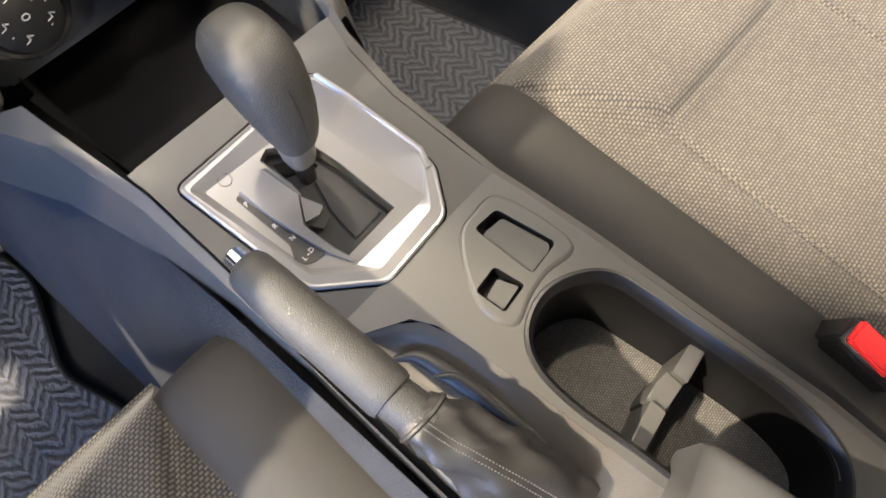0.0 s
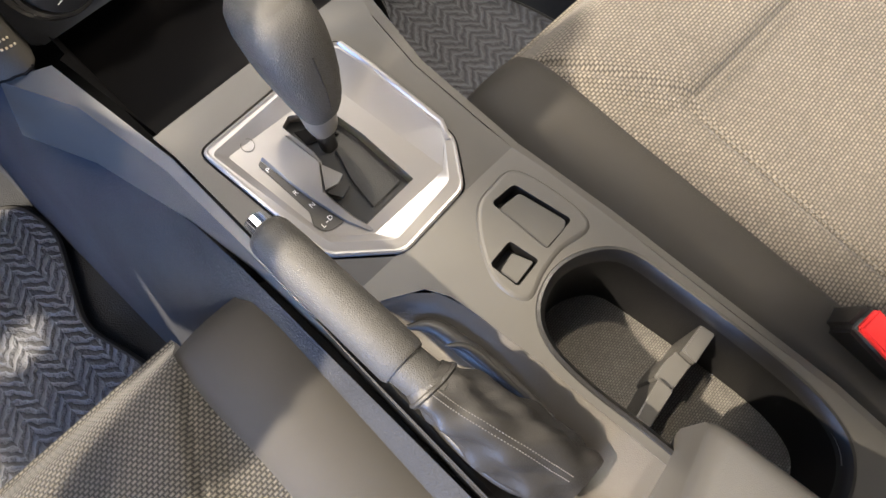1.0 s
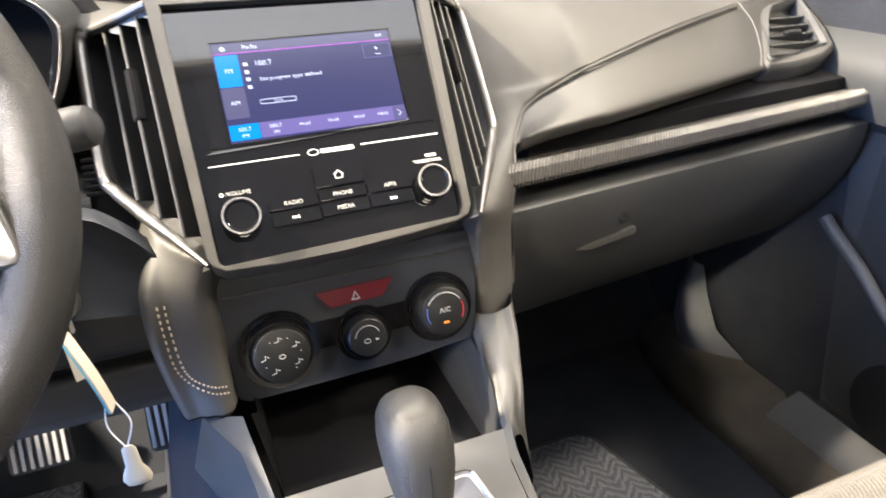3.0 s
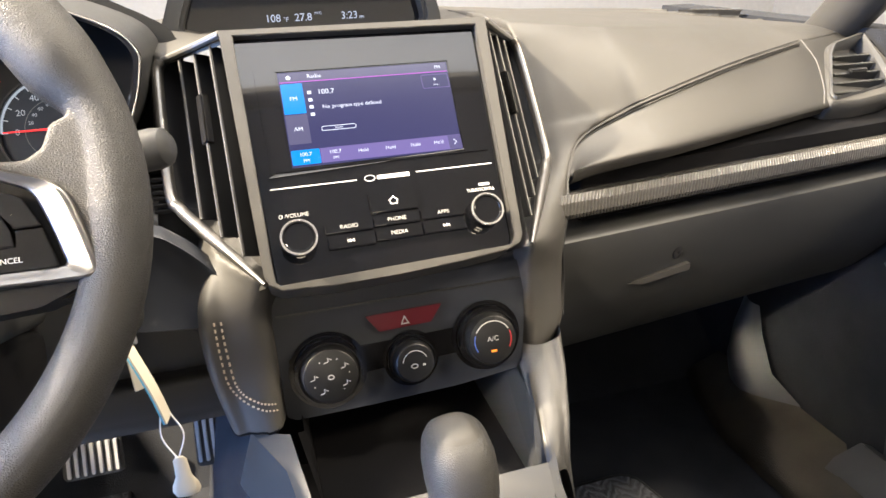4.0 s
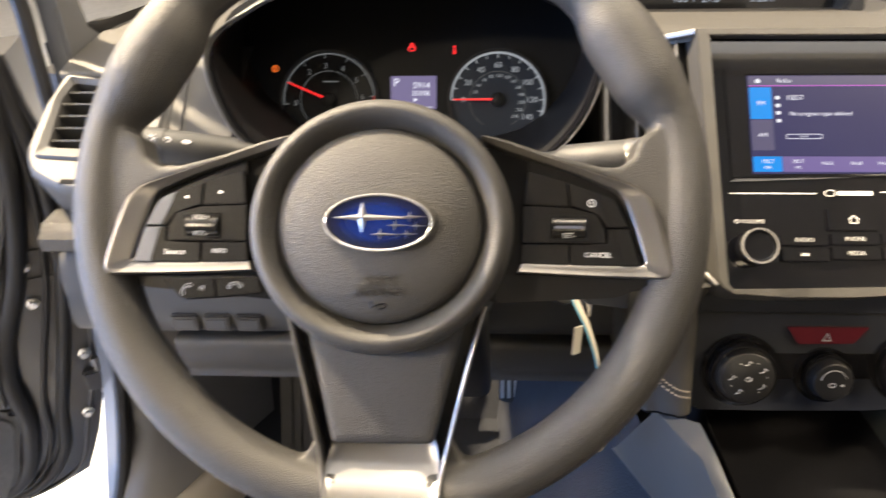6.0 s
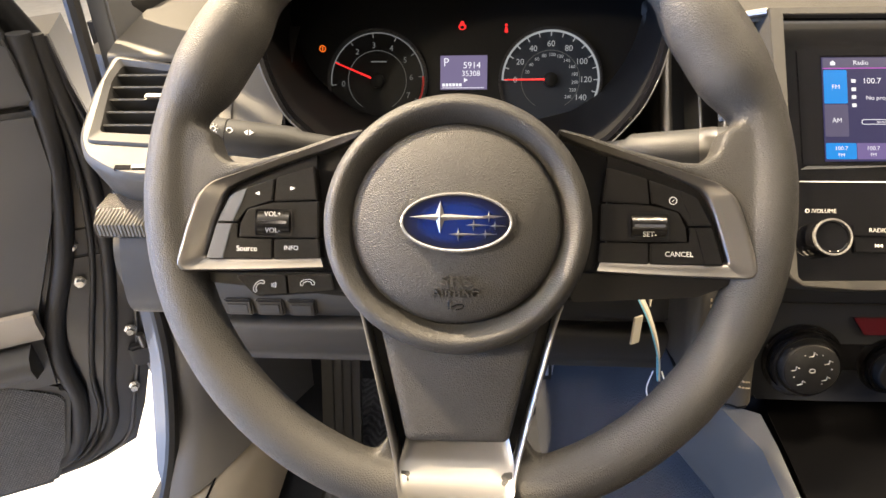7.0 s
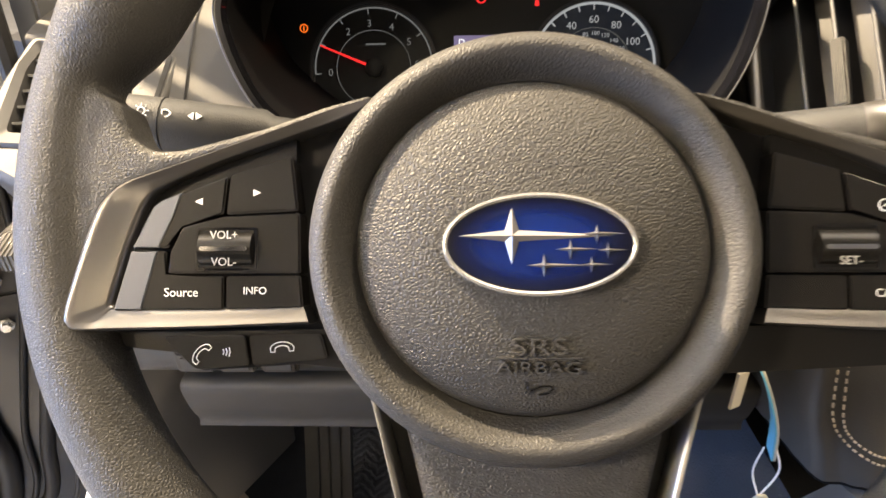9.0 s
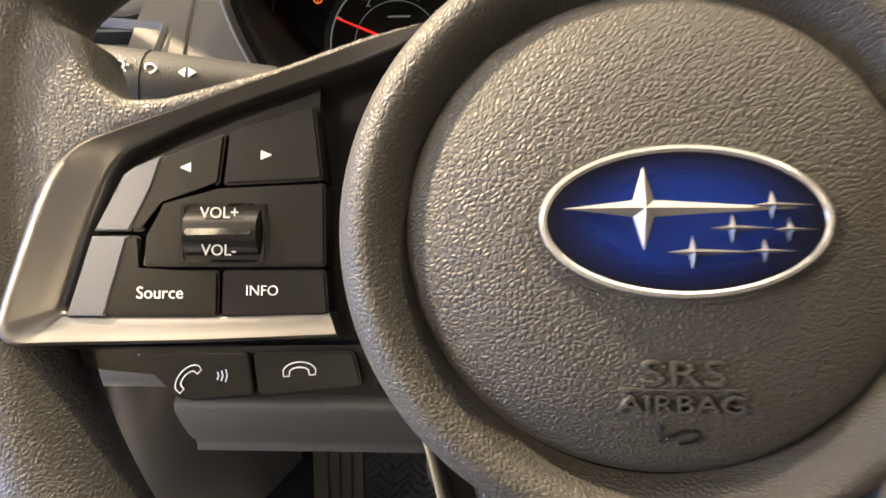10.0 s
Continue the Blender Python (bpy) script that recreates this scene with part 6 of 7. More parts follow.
for path, r in (([(0.2790, -0.2320, 0.3520), (0.2745, -0.2500, 0.3470), (0.2745, -0.2720, 0.3420), (0.2830, -0.3010, 0.3370), (0.3000, -0.3140, 0.3350)], 0.0065), ([(0.2990, -0.2020, 0.3660), (0.3080, -0.2120, 0.3640), (0.3110, -0.2320, 0.3600), (0.3130, -0.2600, 0.3540)], 0.0035), ([(0.3180, -0.2830, 0.3440), (0.3190, -0.2990, 0.3410), (0.3150, -0.3130, 0.3380), (0.3060, -0.3220, 0.3360)], 0.0026), ([(0.2930, -0.1720, 0.3470), (0.3060, -0.1850, 0.3470), (0.3110, -0.2120, 0.3440), (0.3160, -0.2440, 0.3400), (0.3190, -0.2800, 0.3360)], 0.0070), ([(0.2640, -0.2050, 0.345), (0.2640, -0.25, 0.346), (0.270, -0.29, 0.344), (0.286, -0.318, 0.340)], 0.0060)):
    p = smooth_path([bl(q) for q in path], 6)
    part("gaiter_fold", tube(p, [0.25 * r + 0.75 * r * math.sin(math.pi * i / (len(p) - 1)) for i in range(len(p))], 12), GAITER, brake)


# ---------------- instrument cluster ----------------
CL = frame_at((-0.007, 0.352, 0.640), 25.5)
cluster = thing("instrument_cluster", CL, "black instrument cluster with two lit round gauges", "instrument cluster")
REDGLOW = glowing("needle_red", (1.0, 0.03, 0.03), 1.2)
AMBER = glowing("warning_amber", (1.0, 0.18, 0.02), 1.2)
GAUGEW = glowing("gauge_white", (0.62, 0.66, 0.70), 0.55)
GAUGEDIM = glowing("gauge_dim", (0.40, 0.42, 0.42), 0.30)
LCDBG = glowing("lcd_violet", (0.26, 0.22, 0.40), 0.7)
LCDW = glowing("lcd_white", (0.9, 0.9, 1.0), 1.0)
SPEEDFACE = material("speedometer_face", (0.012, 0.017, 0.026), 0.5, spec=0.3)
FACE = material("gauge_face", (0.006, 0.0063, 0.0065), 0.5, spec=0.2)
part("face", prism(rounded([(-0.21, -0.085), (0.21, -0.085), (0.20, 0.07), (0.12, 0.115), (-0.12, 0.115), (-0.20, 0.07)], 0.02), -0.02, -0.001), FACE, cluster)


def gauge(cx, cy, r, step, zero, marks, labels, needle, mat, inner):
    g = part("gauge", ring_prism(circle(cx, cy, r * 1.09, 64), circle(cx, cy, r * 1.03, 64), -0.001, 0.004, 0.001), BLACK, cluster)
    a0, a1 = zero, zero - step * (marks - 1)
    part("scale", tube([(cx + r * math.cos(math.radians(a0 + (a1 - a0) * i / 60)), cy + r * math.sin(math.radians(a0 + (a1 - a0) * i / 60)), 0.0003) for i in range(61)], 0.0007, 5), mat, g)
    for k in range(marks):
        a = math.radians(zero - step * k)
        part("tick", tube([(cx + r * 0.90 * math.cos(a), cy + r * 0.90 * math.sin(a), 0.0004), (cx + r * math.cos(a), cy + r * math.sin(a), 0.0004)], 0.0006, 4), mat, g)
        if labels[k]:
            words("number", labels[k], r * 0.17, mat, g, T(cx + r * 0.74 * math.cos(a), cy + r * 0.74 * math.sin(a), 0.0003), deep=0.0)
    part("inner_ring", tube([(cx + inner * math.cos(math.radians(a)), cy + inner * math.sin(math.radians(a)), 0.0003) for a in range(-60, 241, 6)], 0.0003, 4), GAUGEDIM, g)
    a = math.radians(needle)
    part("needle", tube([(cx + r * 0.13 * math.cos(a), cy + r * 0.13 * math.sin(a), 0.0045), (cx + r * 0.97 * math.cos(a), cy + r * 0.97 * math.sin(a), 0.0035)], [0.0011, 0.0006], 6), REDGLOW, g, "lit red needle")
    part("needle_hub", lathe([(r * 0.15, 0.0), (r * 0.15, 0.004), (r * 0.12, 0.0050), (0, 0.0052)], 32, (cx, cy)), FACE, g)
    return g


tach = gauge(-0.0888, -0.0174, 0.0475, 30, 185, 8, ["0", "", "2", "3", "4", "5", "6", "7"], 157, GAUGEDIM, 0.030)
part("red_zone", tube([(-0.0888 + 0.0475 * math.cos(math.radians(a)), -0.0174 + 0.0475 * math.sin(math.radians(a)), 0.0006) for a in range(-25, 6, 5)], 0.0011, 5), REDP, tach)
part("rev_bar", box(-0.0950, -0.0790, 0.0010, 0.0022, 0.0, 0.0004), GAUGEDIM, tach)
speedo = gauge(0.0868, -0.0176, 0.0475, 15, 180, 15, ["0", "", "20", "", "40", "", "60", "", "80", "", "100", "", "120", "", "140"], 180, GAUGEW, 0.0290)
part("bright_ring", tube([(0.0868 + 0.0480 * math.cos(math.radians(a)), -0.0176 + 0.0480 * math.sin(math.radians(a)), 0.0004) for a in range(-30, 181, 5)], 0.0009, 5), GAUGEW, speedo)
part("dial_face", prism(circle(0.0868, -0.0176, 0.0485, 64), -0.0008, 0.0), SPEEDFACE, speedo, "slate blue dial face")
for k in range(1, 13):
    a = math.radians(180 - 18.6 * k)
    words("small_number", str(20 * k), 0.0046, GAUGEW, speedo, T(0.0868 + 0.0245 * math.cos(a), -0.0176 + 0.0245 * math.sin(a), 0.0003), deep=0.0)
words("unit_print", "MPH", 0.0052, GAUGEDIM, speedo, T(0.1080, -0.0520, 0.0003), deep=0.0)
lcd = part("lcd", prism(rect(-0.0240, 0.0235, -0.0265, 0.0070), -0.001, 0.0005), LCDBG, cluster, "lit violet trip screen")
for tx, x, y, sz in (("P", -0.0180, 0.0000, 0.0115), ("5914", 0.0080, -0.0030, 0.0090), ("35308", 0.0070, -0.0110, 0.0075)):
    words("lcd_text", tx, sz, LCDW, lcd, T(x, y, 0.0007), deep=0.0)
for k in range(6):
    part("fuel_bar", box(-0.0220 + 0.0034 * k, -0.0193 + 0.0034 * k, -0.0235, -0.0205, 0.0005, 0.0008), LCDW, lcd)
part("fuel_line", box(-0.0220, 0.0200, -0.0252, -0.0246, 0.0005, 0.0008), LCDW, lcd)
part("pump_mark", prism([(0.000, -0.0195), (0.004, -0.0172), (0.000, -0.0150)], 0.0005, 0.0008), LCDW, lcd)
w1 = part("warning_lamp", ring_prism(circle(-0.1450, 0.0150, 0.0034, 20), circle(-0.1450, 0.0150, 0.0026, 20), 0.0, 0.0004), AMBER, cluster, "amber warning lamp")
part("warning_mark", box(-0.1454, -0.1446, 0.0132, 0.0168, 0.0, 0.0004), AMBER, w1)
w2 = part("warning_lamp", prism(circle(-0.0020, 0.0385, 0.0020, 16), 0.0, 0.0004), REDGLOW, cluster, "red warning lamp")
part("warning_mark", ring_prism(circle(-0.0020, 0.0350, 0.0040, 16, 0.8), circle(-0.0020, 0.0345, 0.0022, 16, 0.8), 0.0, 0.0004), REDGLOW, w2)
w3 = part("warning_lamp", prism(circle(0.0420, 0.0362, 0.0014, 16), 0.0, 0.0004), REDGLOW, cluster, "red warning lamp")
part("warning_mark", prism(ccw(rounded([(0.0402, 0.0290), (0.0438, 0.0290), (0.0430, 0.0345), (0.0410, 0.0345)], 0.0008, 2)), 0.0, 0.0004), REDGLOW, w3)
# hood
hood_pts = [(-0.1000, 0.596), (-0.1278, 0.6087), (-0.1396, 0.6179), (-0.1561, 0.6324), (-0.1699, 0.6552), (-0.1778, 0.6776), (-0.1774, 0.6919), (-0.1700, 0.7040), (-0.1519, 0.7159), (-0.1150, 0.7330), (-0.0600, 0.7430), (-0.0075, 0.7455), (0.0450, 0.7430), (0.1000, 0.7330), (0.1458, 0.7145), (0.1619, 0.6990), (0.1632, 0.6855), (0.1560, 0.6600), (0.1440, 0.6370), (0.1290, 0.6200), (0.1150, 0.6087), (0.0850, 0.596), (-0.0075, 0.584)]
hood_c = closed_curve(hood_pts, 4)


def hood_ring(scale, dy, rim=0.0):
    out = []
    for x, z in hood_c:
        X, Z = -0.007 + (x + 0.007) * scale, 0.672 + (z - 0.672) * scale
        out.append((X, 0.262 + (z - 0.68) * 0.478 + dy, Z + rim))
    return out


hood = thing("cluster_hood", T(0, 0, 0), "dark hood round the instrument cluster with a glossy black rim", "dashboard hood")
part("outer_skin", loft([hood_ring(1.06, 0.20, -0.006), hood_ring(1.068, 0.06), hood_ring(1.055, 0.012), hood_ring(1.045, 0.002)], caps=False), DASHLOW, hood)
part("gloss_rim", loft([hood_ring(1.045, 0.002), hood_ring(1.035, -0.003), hood_ring(1.012, -0.003), hood_ring(1.0, 0.003)], caps=False), GLOSS, hood, "glossy black rim")
# thin silver tube drawn in as the highlight on the gloss rim
part("rim_highlight", tube(hood_ring(1.040, -0.0032), 0.0007, 6, closed=True), DKSILVER, hood, "painted highlight along the glossy hood rim")
part("inner_skin", loft([hood_ring(1.0, 0.003), hood_ring(1.008, 0.02), hood_ring(1.02, 0.06), hood_ring(1.035, 0.108)], caps=False), DEEP, hood)

# ---------------- dash, driver's end ----------------
def side_vent(o, outer, inner, opening, slats, label):
    v = thing("air_vent", frame_at(o, 61), label, "air vent", "side air vents")
    outer, inner, opening = [ccw(rounded(q, r, 5)) for q, r in ((outer, 0.012), (inner, 0.006), (opening, 0.005))]
    body = loft([[(x, y, -0.09) for x, y in outer], [(x, y, -0.004) for x, y in outer], [(x, y, 0.002) for x, y in grown(outer, -0.0022)], [(x, y, 0.0045) for x, y in grown(outer, -0.006)]], caps=False)
    part("housing", body, DASH, v, smooth=60)
    part("face", plate(grown(outer, -0.006), [inner], 0.0045, 0, 0.0, 0.004), DASH, v)
    part("bezel", loft([[(x, y, 0.0050) for x, y in inner], [(x, y, 0.0075) for x, y in grown(inner, -0.002)], [(x, y, 0.003) for x, y in opening], [(x, y, -0.03) for x, y in opening]], caps=False), DOORM, v, "grey bezel")
    part("duct", prism(grown(inner, -0.002), -0.045, -0.032), DARK, v)
    for x0, x1, y in slats:
        part("slat", loft([[(x, y + 0.0024, 0.000), (x, y + 0.0004, 0.0025), (x, y - 0.0012, 0.0015), (x, y - 0.0012, -0.020), (x, y + 0.0030, -0.020)] for x in (x0, x1)]), DASHLOW, v, "pale-edged slat")
    mid = slats[len(slats) // 2]
    part("slat_tab", box((mid[0] + mid[1]) / 2 - 0.014, (mid[0] + mid[1]) / 2 + 0.014, mid[2] - 0.003, mid[2] + 0.004, 0.0, 0.007, 0.0015), BLACK, v)
    return v


lv = side_vent((-0.325, 0.268, 0.622), [(-0.0336, 0.0721), (-0.0402, 0.0208), (-0.0376, -0.0332), (-0.0249, -0.0583), (0.0097, -0.0774), (0.0416, -0.0817), (0.090, -0.083), (0.095, 0.048)],
               [(-0.0240, 0.0620), (-0.0300, 0.035), (-0.0240, -0.0420), (0.086, -0.050), (0.086, 0.045)], [(-0.0190, 0.0550), (-0.0240, 0.033), (-0.0170, -0.0280), (0.082, -0.034), (0.082, 0.039)],
               [(-0.0165 - 0.0016 * min(i, 3), 0.081, -0.0185 + 0.0155 * i) for i in range(5)], "grey framed air vent with pale slats beside the open door")
part("vent_wheel_recess", box(0.010, 0.048, -0.072, -0.0655, 0.001, 0.0052, 0.001), DARK, lv)
part("vent_wheel", box(0.026, 0.046, -0.0712, -0.0662, 0.002, 0.0062, 0.001), BLACK, lv)
side_vent((1.0, 0.2825, 0.5958), [(-0.0892, -0.0001), (-0.0277, 0.0812), (-0.0081, 0.1000), (0.0690, 0.1220), (0.0600, 0.0480), (0.0430, 0.0060), (0.0100, -0.0085), (-0.0450, -0.0170), (-0.0889, -0.0154)],
          [(-0.0800, 0.0025), (-0.0240, 0.0765), (-0.005, 0.0945), (0.0600, 0.1120), (0.0470, 0.0600), (0.0300, 0.0110), (-0.0790, -0.0080)], [(-0.0740, 0.0040), (-0.0200, 0.0740), (-0.003, 0.0895), (0.0540, 0.1050), (0.0410, 0.0610), (0.0240, 0.0150), (-0.0730, -0.0030)],
          [(-0.0680 + 0.77 * (0.0165 * i), 0.0225 + 0.338 * (0.0165 * i - 0.0085), 0.0070 + 0.0165 * i) for i in range(5)], "grey framed air vent with pale slats beside the passenger door")
low = thing("lower_dash", T(0, 0, 0), "dark lower dash panel under the steering wheel", "dashboard panel")
part("panel", loft([smooth_path([(x, 0.27, 0.560), (x, 0.215, 0.535), (x, 0.192, 0.505), (x, 0.180, 0.465), (x, 0.186, 0.444), (x, 0.200, 0.440)], 4) for x in (-0.33, -0.2, 0.0, 0.2)], closed=False), DASHLOW, low)
part("knee_panel", loft([smooth_path([(x, 0.200, 0.436), (x, 0.182, 0.437), (x, 0.178, 0.428), (x, 0.190, 0.392), (x, 0.215, 0.380), (x, 0.45, 0.385)], 4) for x in (-0.235, -0.1, -0.06, 0.0, 0.1, 0.19)], closed=False), DASH, low, "smooth grey knee panel")
part("end_cap", loft([[(x, y, z) for y, z in rounded([(0.29, 0.52), (0.215, 0.52), (0.20, 0.49), (0.205, 0.44), (0.235, 0.40), (0.29, 0.39)], 0.02, 4)] for x in (-0.345, -0.335, -0.25, -0.24)]), DASH, low)
part("trim_strip", loft([[(x, 0.23, 0.553), (x, 0.205, 0.551), (x, 0.193, 0.540), (x, 0.193, 0.528), (x, 0.20, 0.522), (x, 0.23, 0.520)] for x in (-0.345, -0.340, -0.2, 0.16)]), STRIP, low, "ribbed grey trim strip")
for k in range(3):
    b = part("switch_blank", box(-0.232 + 0.031 * k, -0.205 + 0.031 * k, 0.1765, 0.190, 0.449, 0.468, 0.002), BLACK, low)
    part("blank_face", box(-0.229 + 0.031 * k, -0.208 + 0.031 * k, 0.1755, 0.180, 0.452, 0.465, 0.0015), DASHLOW, b)
part("driver_pad", loft([smooth_path([(x, 0.36, 0.676), (x, 0.330, 0.662), (x, 0.27, 0.625), (x, 0.215, 0.583), (x, 0.205, 0.566), (x, 0.24, 0.556)], 4) for x in (-0.262, -0.23, -0.2, -0.172)], closed=False), DASH, low)
part("seam", tube(smooth_path([(-0.232, 0.362, 0.6785), (-0.228, 0.325, 0.660), (-0.222, 0.27, 0.626), (-0.214, 0.215, 0.584)], 6), 0.0008, 5), BLACK, low)
part("gap_line", tube(smooth_path([(-0.165, 0.285, 0.637), (-0.170, 0.262, 0.622), (-0.160, 0.225, 0.593)], 6), 0.0012, 5), DARK, low)
part("stack_cheek", loft([smooth_path(r, 3) for r in (
    [(0.180, 0.308, 0.686), (0.172, 0.330, 0.688), (0.166, 0.36, 0.682)],
    [(0.176, 0.270, 0.634), (0.168, 0.285, 0.630), (0.163, 0.32, 0.625)],
    [(0.178, 0.236, 0.590), (0.170, 0.250, 0.585), (0.165, 0.29, 0.578)],
    [(0.196, 0.205, 0.572), (0.188, 0.225, 0.560), (0.175, 0.27, 0.548)],
    [(0.220, 0.165, 0.556), (0.210, 0.185, 0.545), (0.195, 0.24, 0.530)],
    [(0.243, 0.125, 0.540), (0.230, 0.140, 0.530), (0.205, 0.20, 0.505)])], closed=False), DASH, low, "grey side of the centre stack")
for k in range(6):
    part("grille_slot", box(0.163, 0.177, 0.2385 - 0.0035 * k, 0.2415 - 0.0035 * k, 0.5965 - 0.0045 * k, 0.5990 - 0.0045 * k), DARK, low)
# knee-side recess under the vent
part("column_shade", loft([smooth_path([(0.10, 0.19, 0.52), (0.17, 0.185, 0.515), (0.225, 0.165, 0.53)], 4), smooth_path([(0.10, 0.20, 0.44), (0.17, 0.19, 0.445), (0.225, 0.150, 0.47)], 4)], closed=False), PANELM, low)

# rounded dark panel beside the steering column
kp = [Vector(p) for p in smooth_path([(0.130, 0.177, 0.580), (0.164, 0.171, 0.577), (0.180, 0.1665, 0.569), (0.197, 0.160, 0.555), (0.211, 0.153, 0.539), (0.2185, 0.147, 0.522), (0.213, 0.144, 0.510), (0.201, 0.144, 0.5035), (0.186, 0.146, 0.502), (0.130, 0.154, 0.504)], 3)]
kc = sum(kp, Vector()) / len(kp)
part("column_side_panel", loft([[p + Vector((0.0, 0.020, 0.0)) for p in kp], [p + Vector((0.0, 0.002, 0.0)) for p in kp], [p.lerp(kc, 0.04) for p in kp], [p.lerp(kc, 0.25) + Vector((0, 0.004, 0)) for p in kp], [p.lerp(kc, 0.8) + Vector((0, 0.007, 0)) for p in kp]]), PANELM, low, "rounded dark panel beside the column", smooth=50)

# key with tags in the column
keys = thing("key_tags", T(0.144, 0.108, 0.534), "ignition key with a paper tag, blue strap and white fob", "key")


def kk(p):
    return Vector(p) - Vector((0.136, 0.11, 0.50))


part("lock_barrel", lathe([(0.017, -0.03), (0.017, 0.0), (0.014, 0.004), (0.0, 0.004)], 24), DASHLOW, keys).matrix_basis = T(*kk((0.126, 0.155, 0.487))) @ pose(0, 0, 0, 75, 0, 20)
part("key_blade", box(-0.0015, 0.0015, -0.022, 0.0, -0.006, 0.006, 0.0008), CHROME, keys).matrix_basis = T(*kk((0.133, 0.138, 0.488))) @ pose(0, 0, 0, 0, 0, 20)
strap = smooth_path([(0.126, 0.125, 0.497), (0.136, 0.110, 0.480), (0.1455, 0.102, 0.452), (0.150, 0.102, 0.424)], 5)
sb = loft([[kk(p) + Vector((0.0004, -0.006, 0)), kk(p) + Vector((0.0016, -0.006, 0)), kk(p) + Vector((0.0036, 0.006, 0)), kk(p) + Vector((0.0024, 0.006, 0))] for p in strap])
part("strap", sb, PAPER, keys, "pale paper strap")
sb2 = loft([[kk(p) + Vector((-0.0009, -0.006, 0)), kk(p) + Vector((0.0002, -0.006, 0)), kk(p) + Vector((0.0022, 0.006, 0)), kk(p) + Vector((0.0011, 0.006, 0))] for p in strap])
part("strap_back", sb2, BLUETAG, keys, "light blue strap")
part("card", loft([[kk((x, y, z)) for x, y in ((0.131, 0.121), (0.138, 0.1245), (0.137, 0.126), (0.130, 0.1225))] for z in (0.468, 0.440)]), PAPER, keys)
for d in (-0.003, 0.004):
    part("string", tube([kk(p) for p in smooth_path([(0.150 + d, 0.103, 0.428), (0.151 + 2.2 * d, 0.102, 0.408), (0.152, 0.101, 0.386)], 6)], 0.0006, 5), WHITE, keys)
part("fob", loft([[kk((0.153 + w * math.cos(a), 0.100 + 0.3 * w * math.sin(a), z)) for a in [2 * math.pi * i / 14 for i in range(14)]] for z, w in ((0.389, 0.003), (0.386, 0.005), (0.370, 0.0058), (0.362, 0.0095), (0.356, 0.0105), (0.351, 0.0085), (0.3495, 0.004))]), PAPER, keys, "white plastic fob")

# ---------------- dash details, passenger's end ----------------
seam_line = [(0.500, 0.138, 0.462), (0.5045, 0.149, 0.490), (0.506, 0.157, 0.520), (0.519, 0.176, 0.550)] + S_LINE[:-1]
for off, mt, r in ((0.0034, BLACK, 0.0006), (0.0, DASH, 0.0016), (-0.0030, BLACK, 0.0007)):
    part("seam_thread", tube(smooth_path([(x, y - 0.0002 + off * 0.8, z + 0.0004 + off * 0.8) for x, y, z in seam_line], 8), r, 6), mt, dash)
part("end_seam", tube(smooth_path([(0.934, 0.356, 0.655), (0.925, 0.318, 0.636), (0.905, 0.280, 0.613), (0.888, 0.258, 0.597)], 6), 0.0008, 6), DKSTITCH, dash)
latch = part("glovebox_latch", prism(ccw(rounded([(0.594, 0.454), (0.612, 0.4505), (0.668, 0.4585), (0.668, 0.4665)], 0.002, 3)), -0.002, 0.0035, 0.0015), DASH, dash)
latch.matrix_basis = Matrix(((1, 0, 0, 0), (0, 0, -1, 0.1800), (0, 1, 0, 0), (0, 0, 0, 1)))
lk = part("glovebox_lock", lathe([(0.0058, -0.002), (0.0058, 0.002), (0.0046, 0.003), (0.0015, 0.003), (0.0, 0.001)], 24, (0, 0), 1.4), BLACK, dash)
lk.matrix_basis = Matrix(((1, 0, 0, 0.650), (0, 0, -1, 0.1790), (0, 1, 0, 0.4810), (0, 0, 0, 1)))

# ---------------- floor: mats, pedals, footrest ----------------
def mat_thing(name, poly, label):
    m = thing(name, T(0, 0, 0), label, "floor mat", "floor mats")
    part("mat_top", prism(ccw(rounded(poly, 0.025, 4)), 0.002, 0.014, 0.003), MATM, m)
    pl = ccw(rounded(poly, 0.025, 4))
    part("binding", tube([(x, y, 0.009) for x, y in pl], 0.0055, 8, closed=True), RUBBER, m, "black bound edge")


mat_thing("driver_mat", [(-0.22, 0.58), (-0.02, 0.58), (0.0, 0.42), (0.098, 0.374), (0.111, 0.305), (0.064, 0.175), (0.090, 0.080), (0.088, 0.02), (-0.22, 0.02)], "ribbed dark grey driver floor mat with black edge")
mat_thing("passenger_mat", [(0.50, 0.325), (0.742, 0.325), (0.80, 0.10), (0.83, -0.10), (0.50, -0.10)], "ribbed dark grey passenger floor mat")


def pedal(name, cx, y, z, w, h, ribs, label, upright):
    p = thing(name, T(cx, y, z) @ pose(0, 0, 0, 58, 0, 0), label, "pedal")
    part("plate", prism(rounded([(-w, -h), (w, -h), (w * 0.94, h), (-w * 0.94, h)], 0.008, 4), 0, 0.008, 0.002), DASHLOW, p)
    for i in range(ribs):
        t = -0.78 + 1.56 * i / (ribs - 1)
        b = box(t * w - 0.0028, t * w + 0.0028, -h * 0.86, h * 0.86, 0.007, 0.0115, 0.001) if upright else box(-w * 0.86, w * 0.86, t * h - 0.003, t * h + 0.003, 0.007, 0.0115, 0.001)
        part("rib", b, GREYP if upright else DASHLOW, p)
    part("arm", tube([(0, h * 0.3, -0.002), (0, h * 1.6, -0.03), (0, h * 3.2, -0.03)], 0.007, 8), BLACK, p)


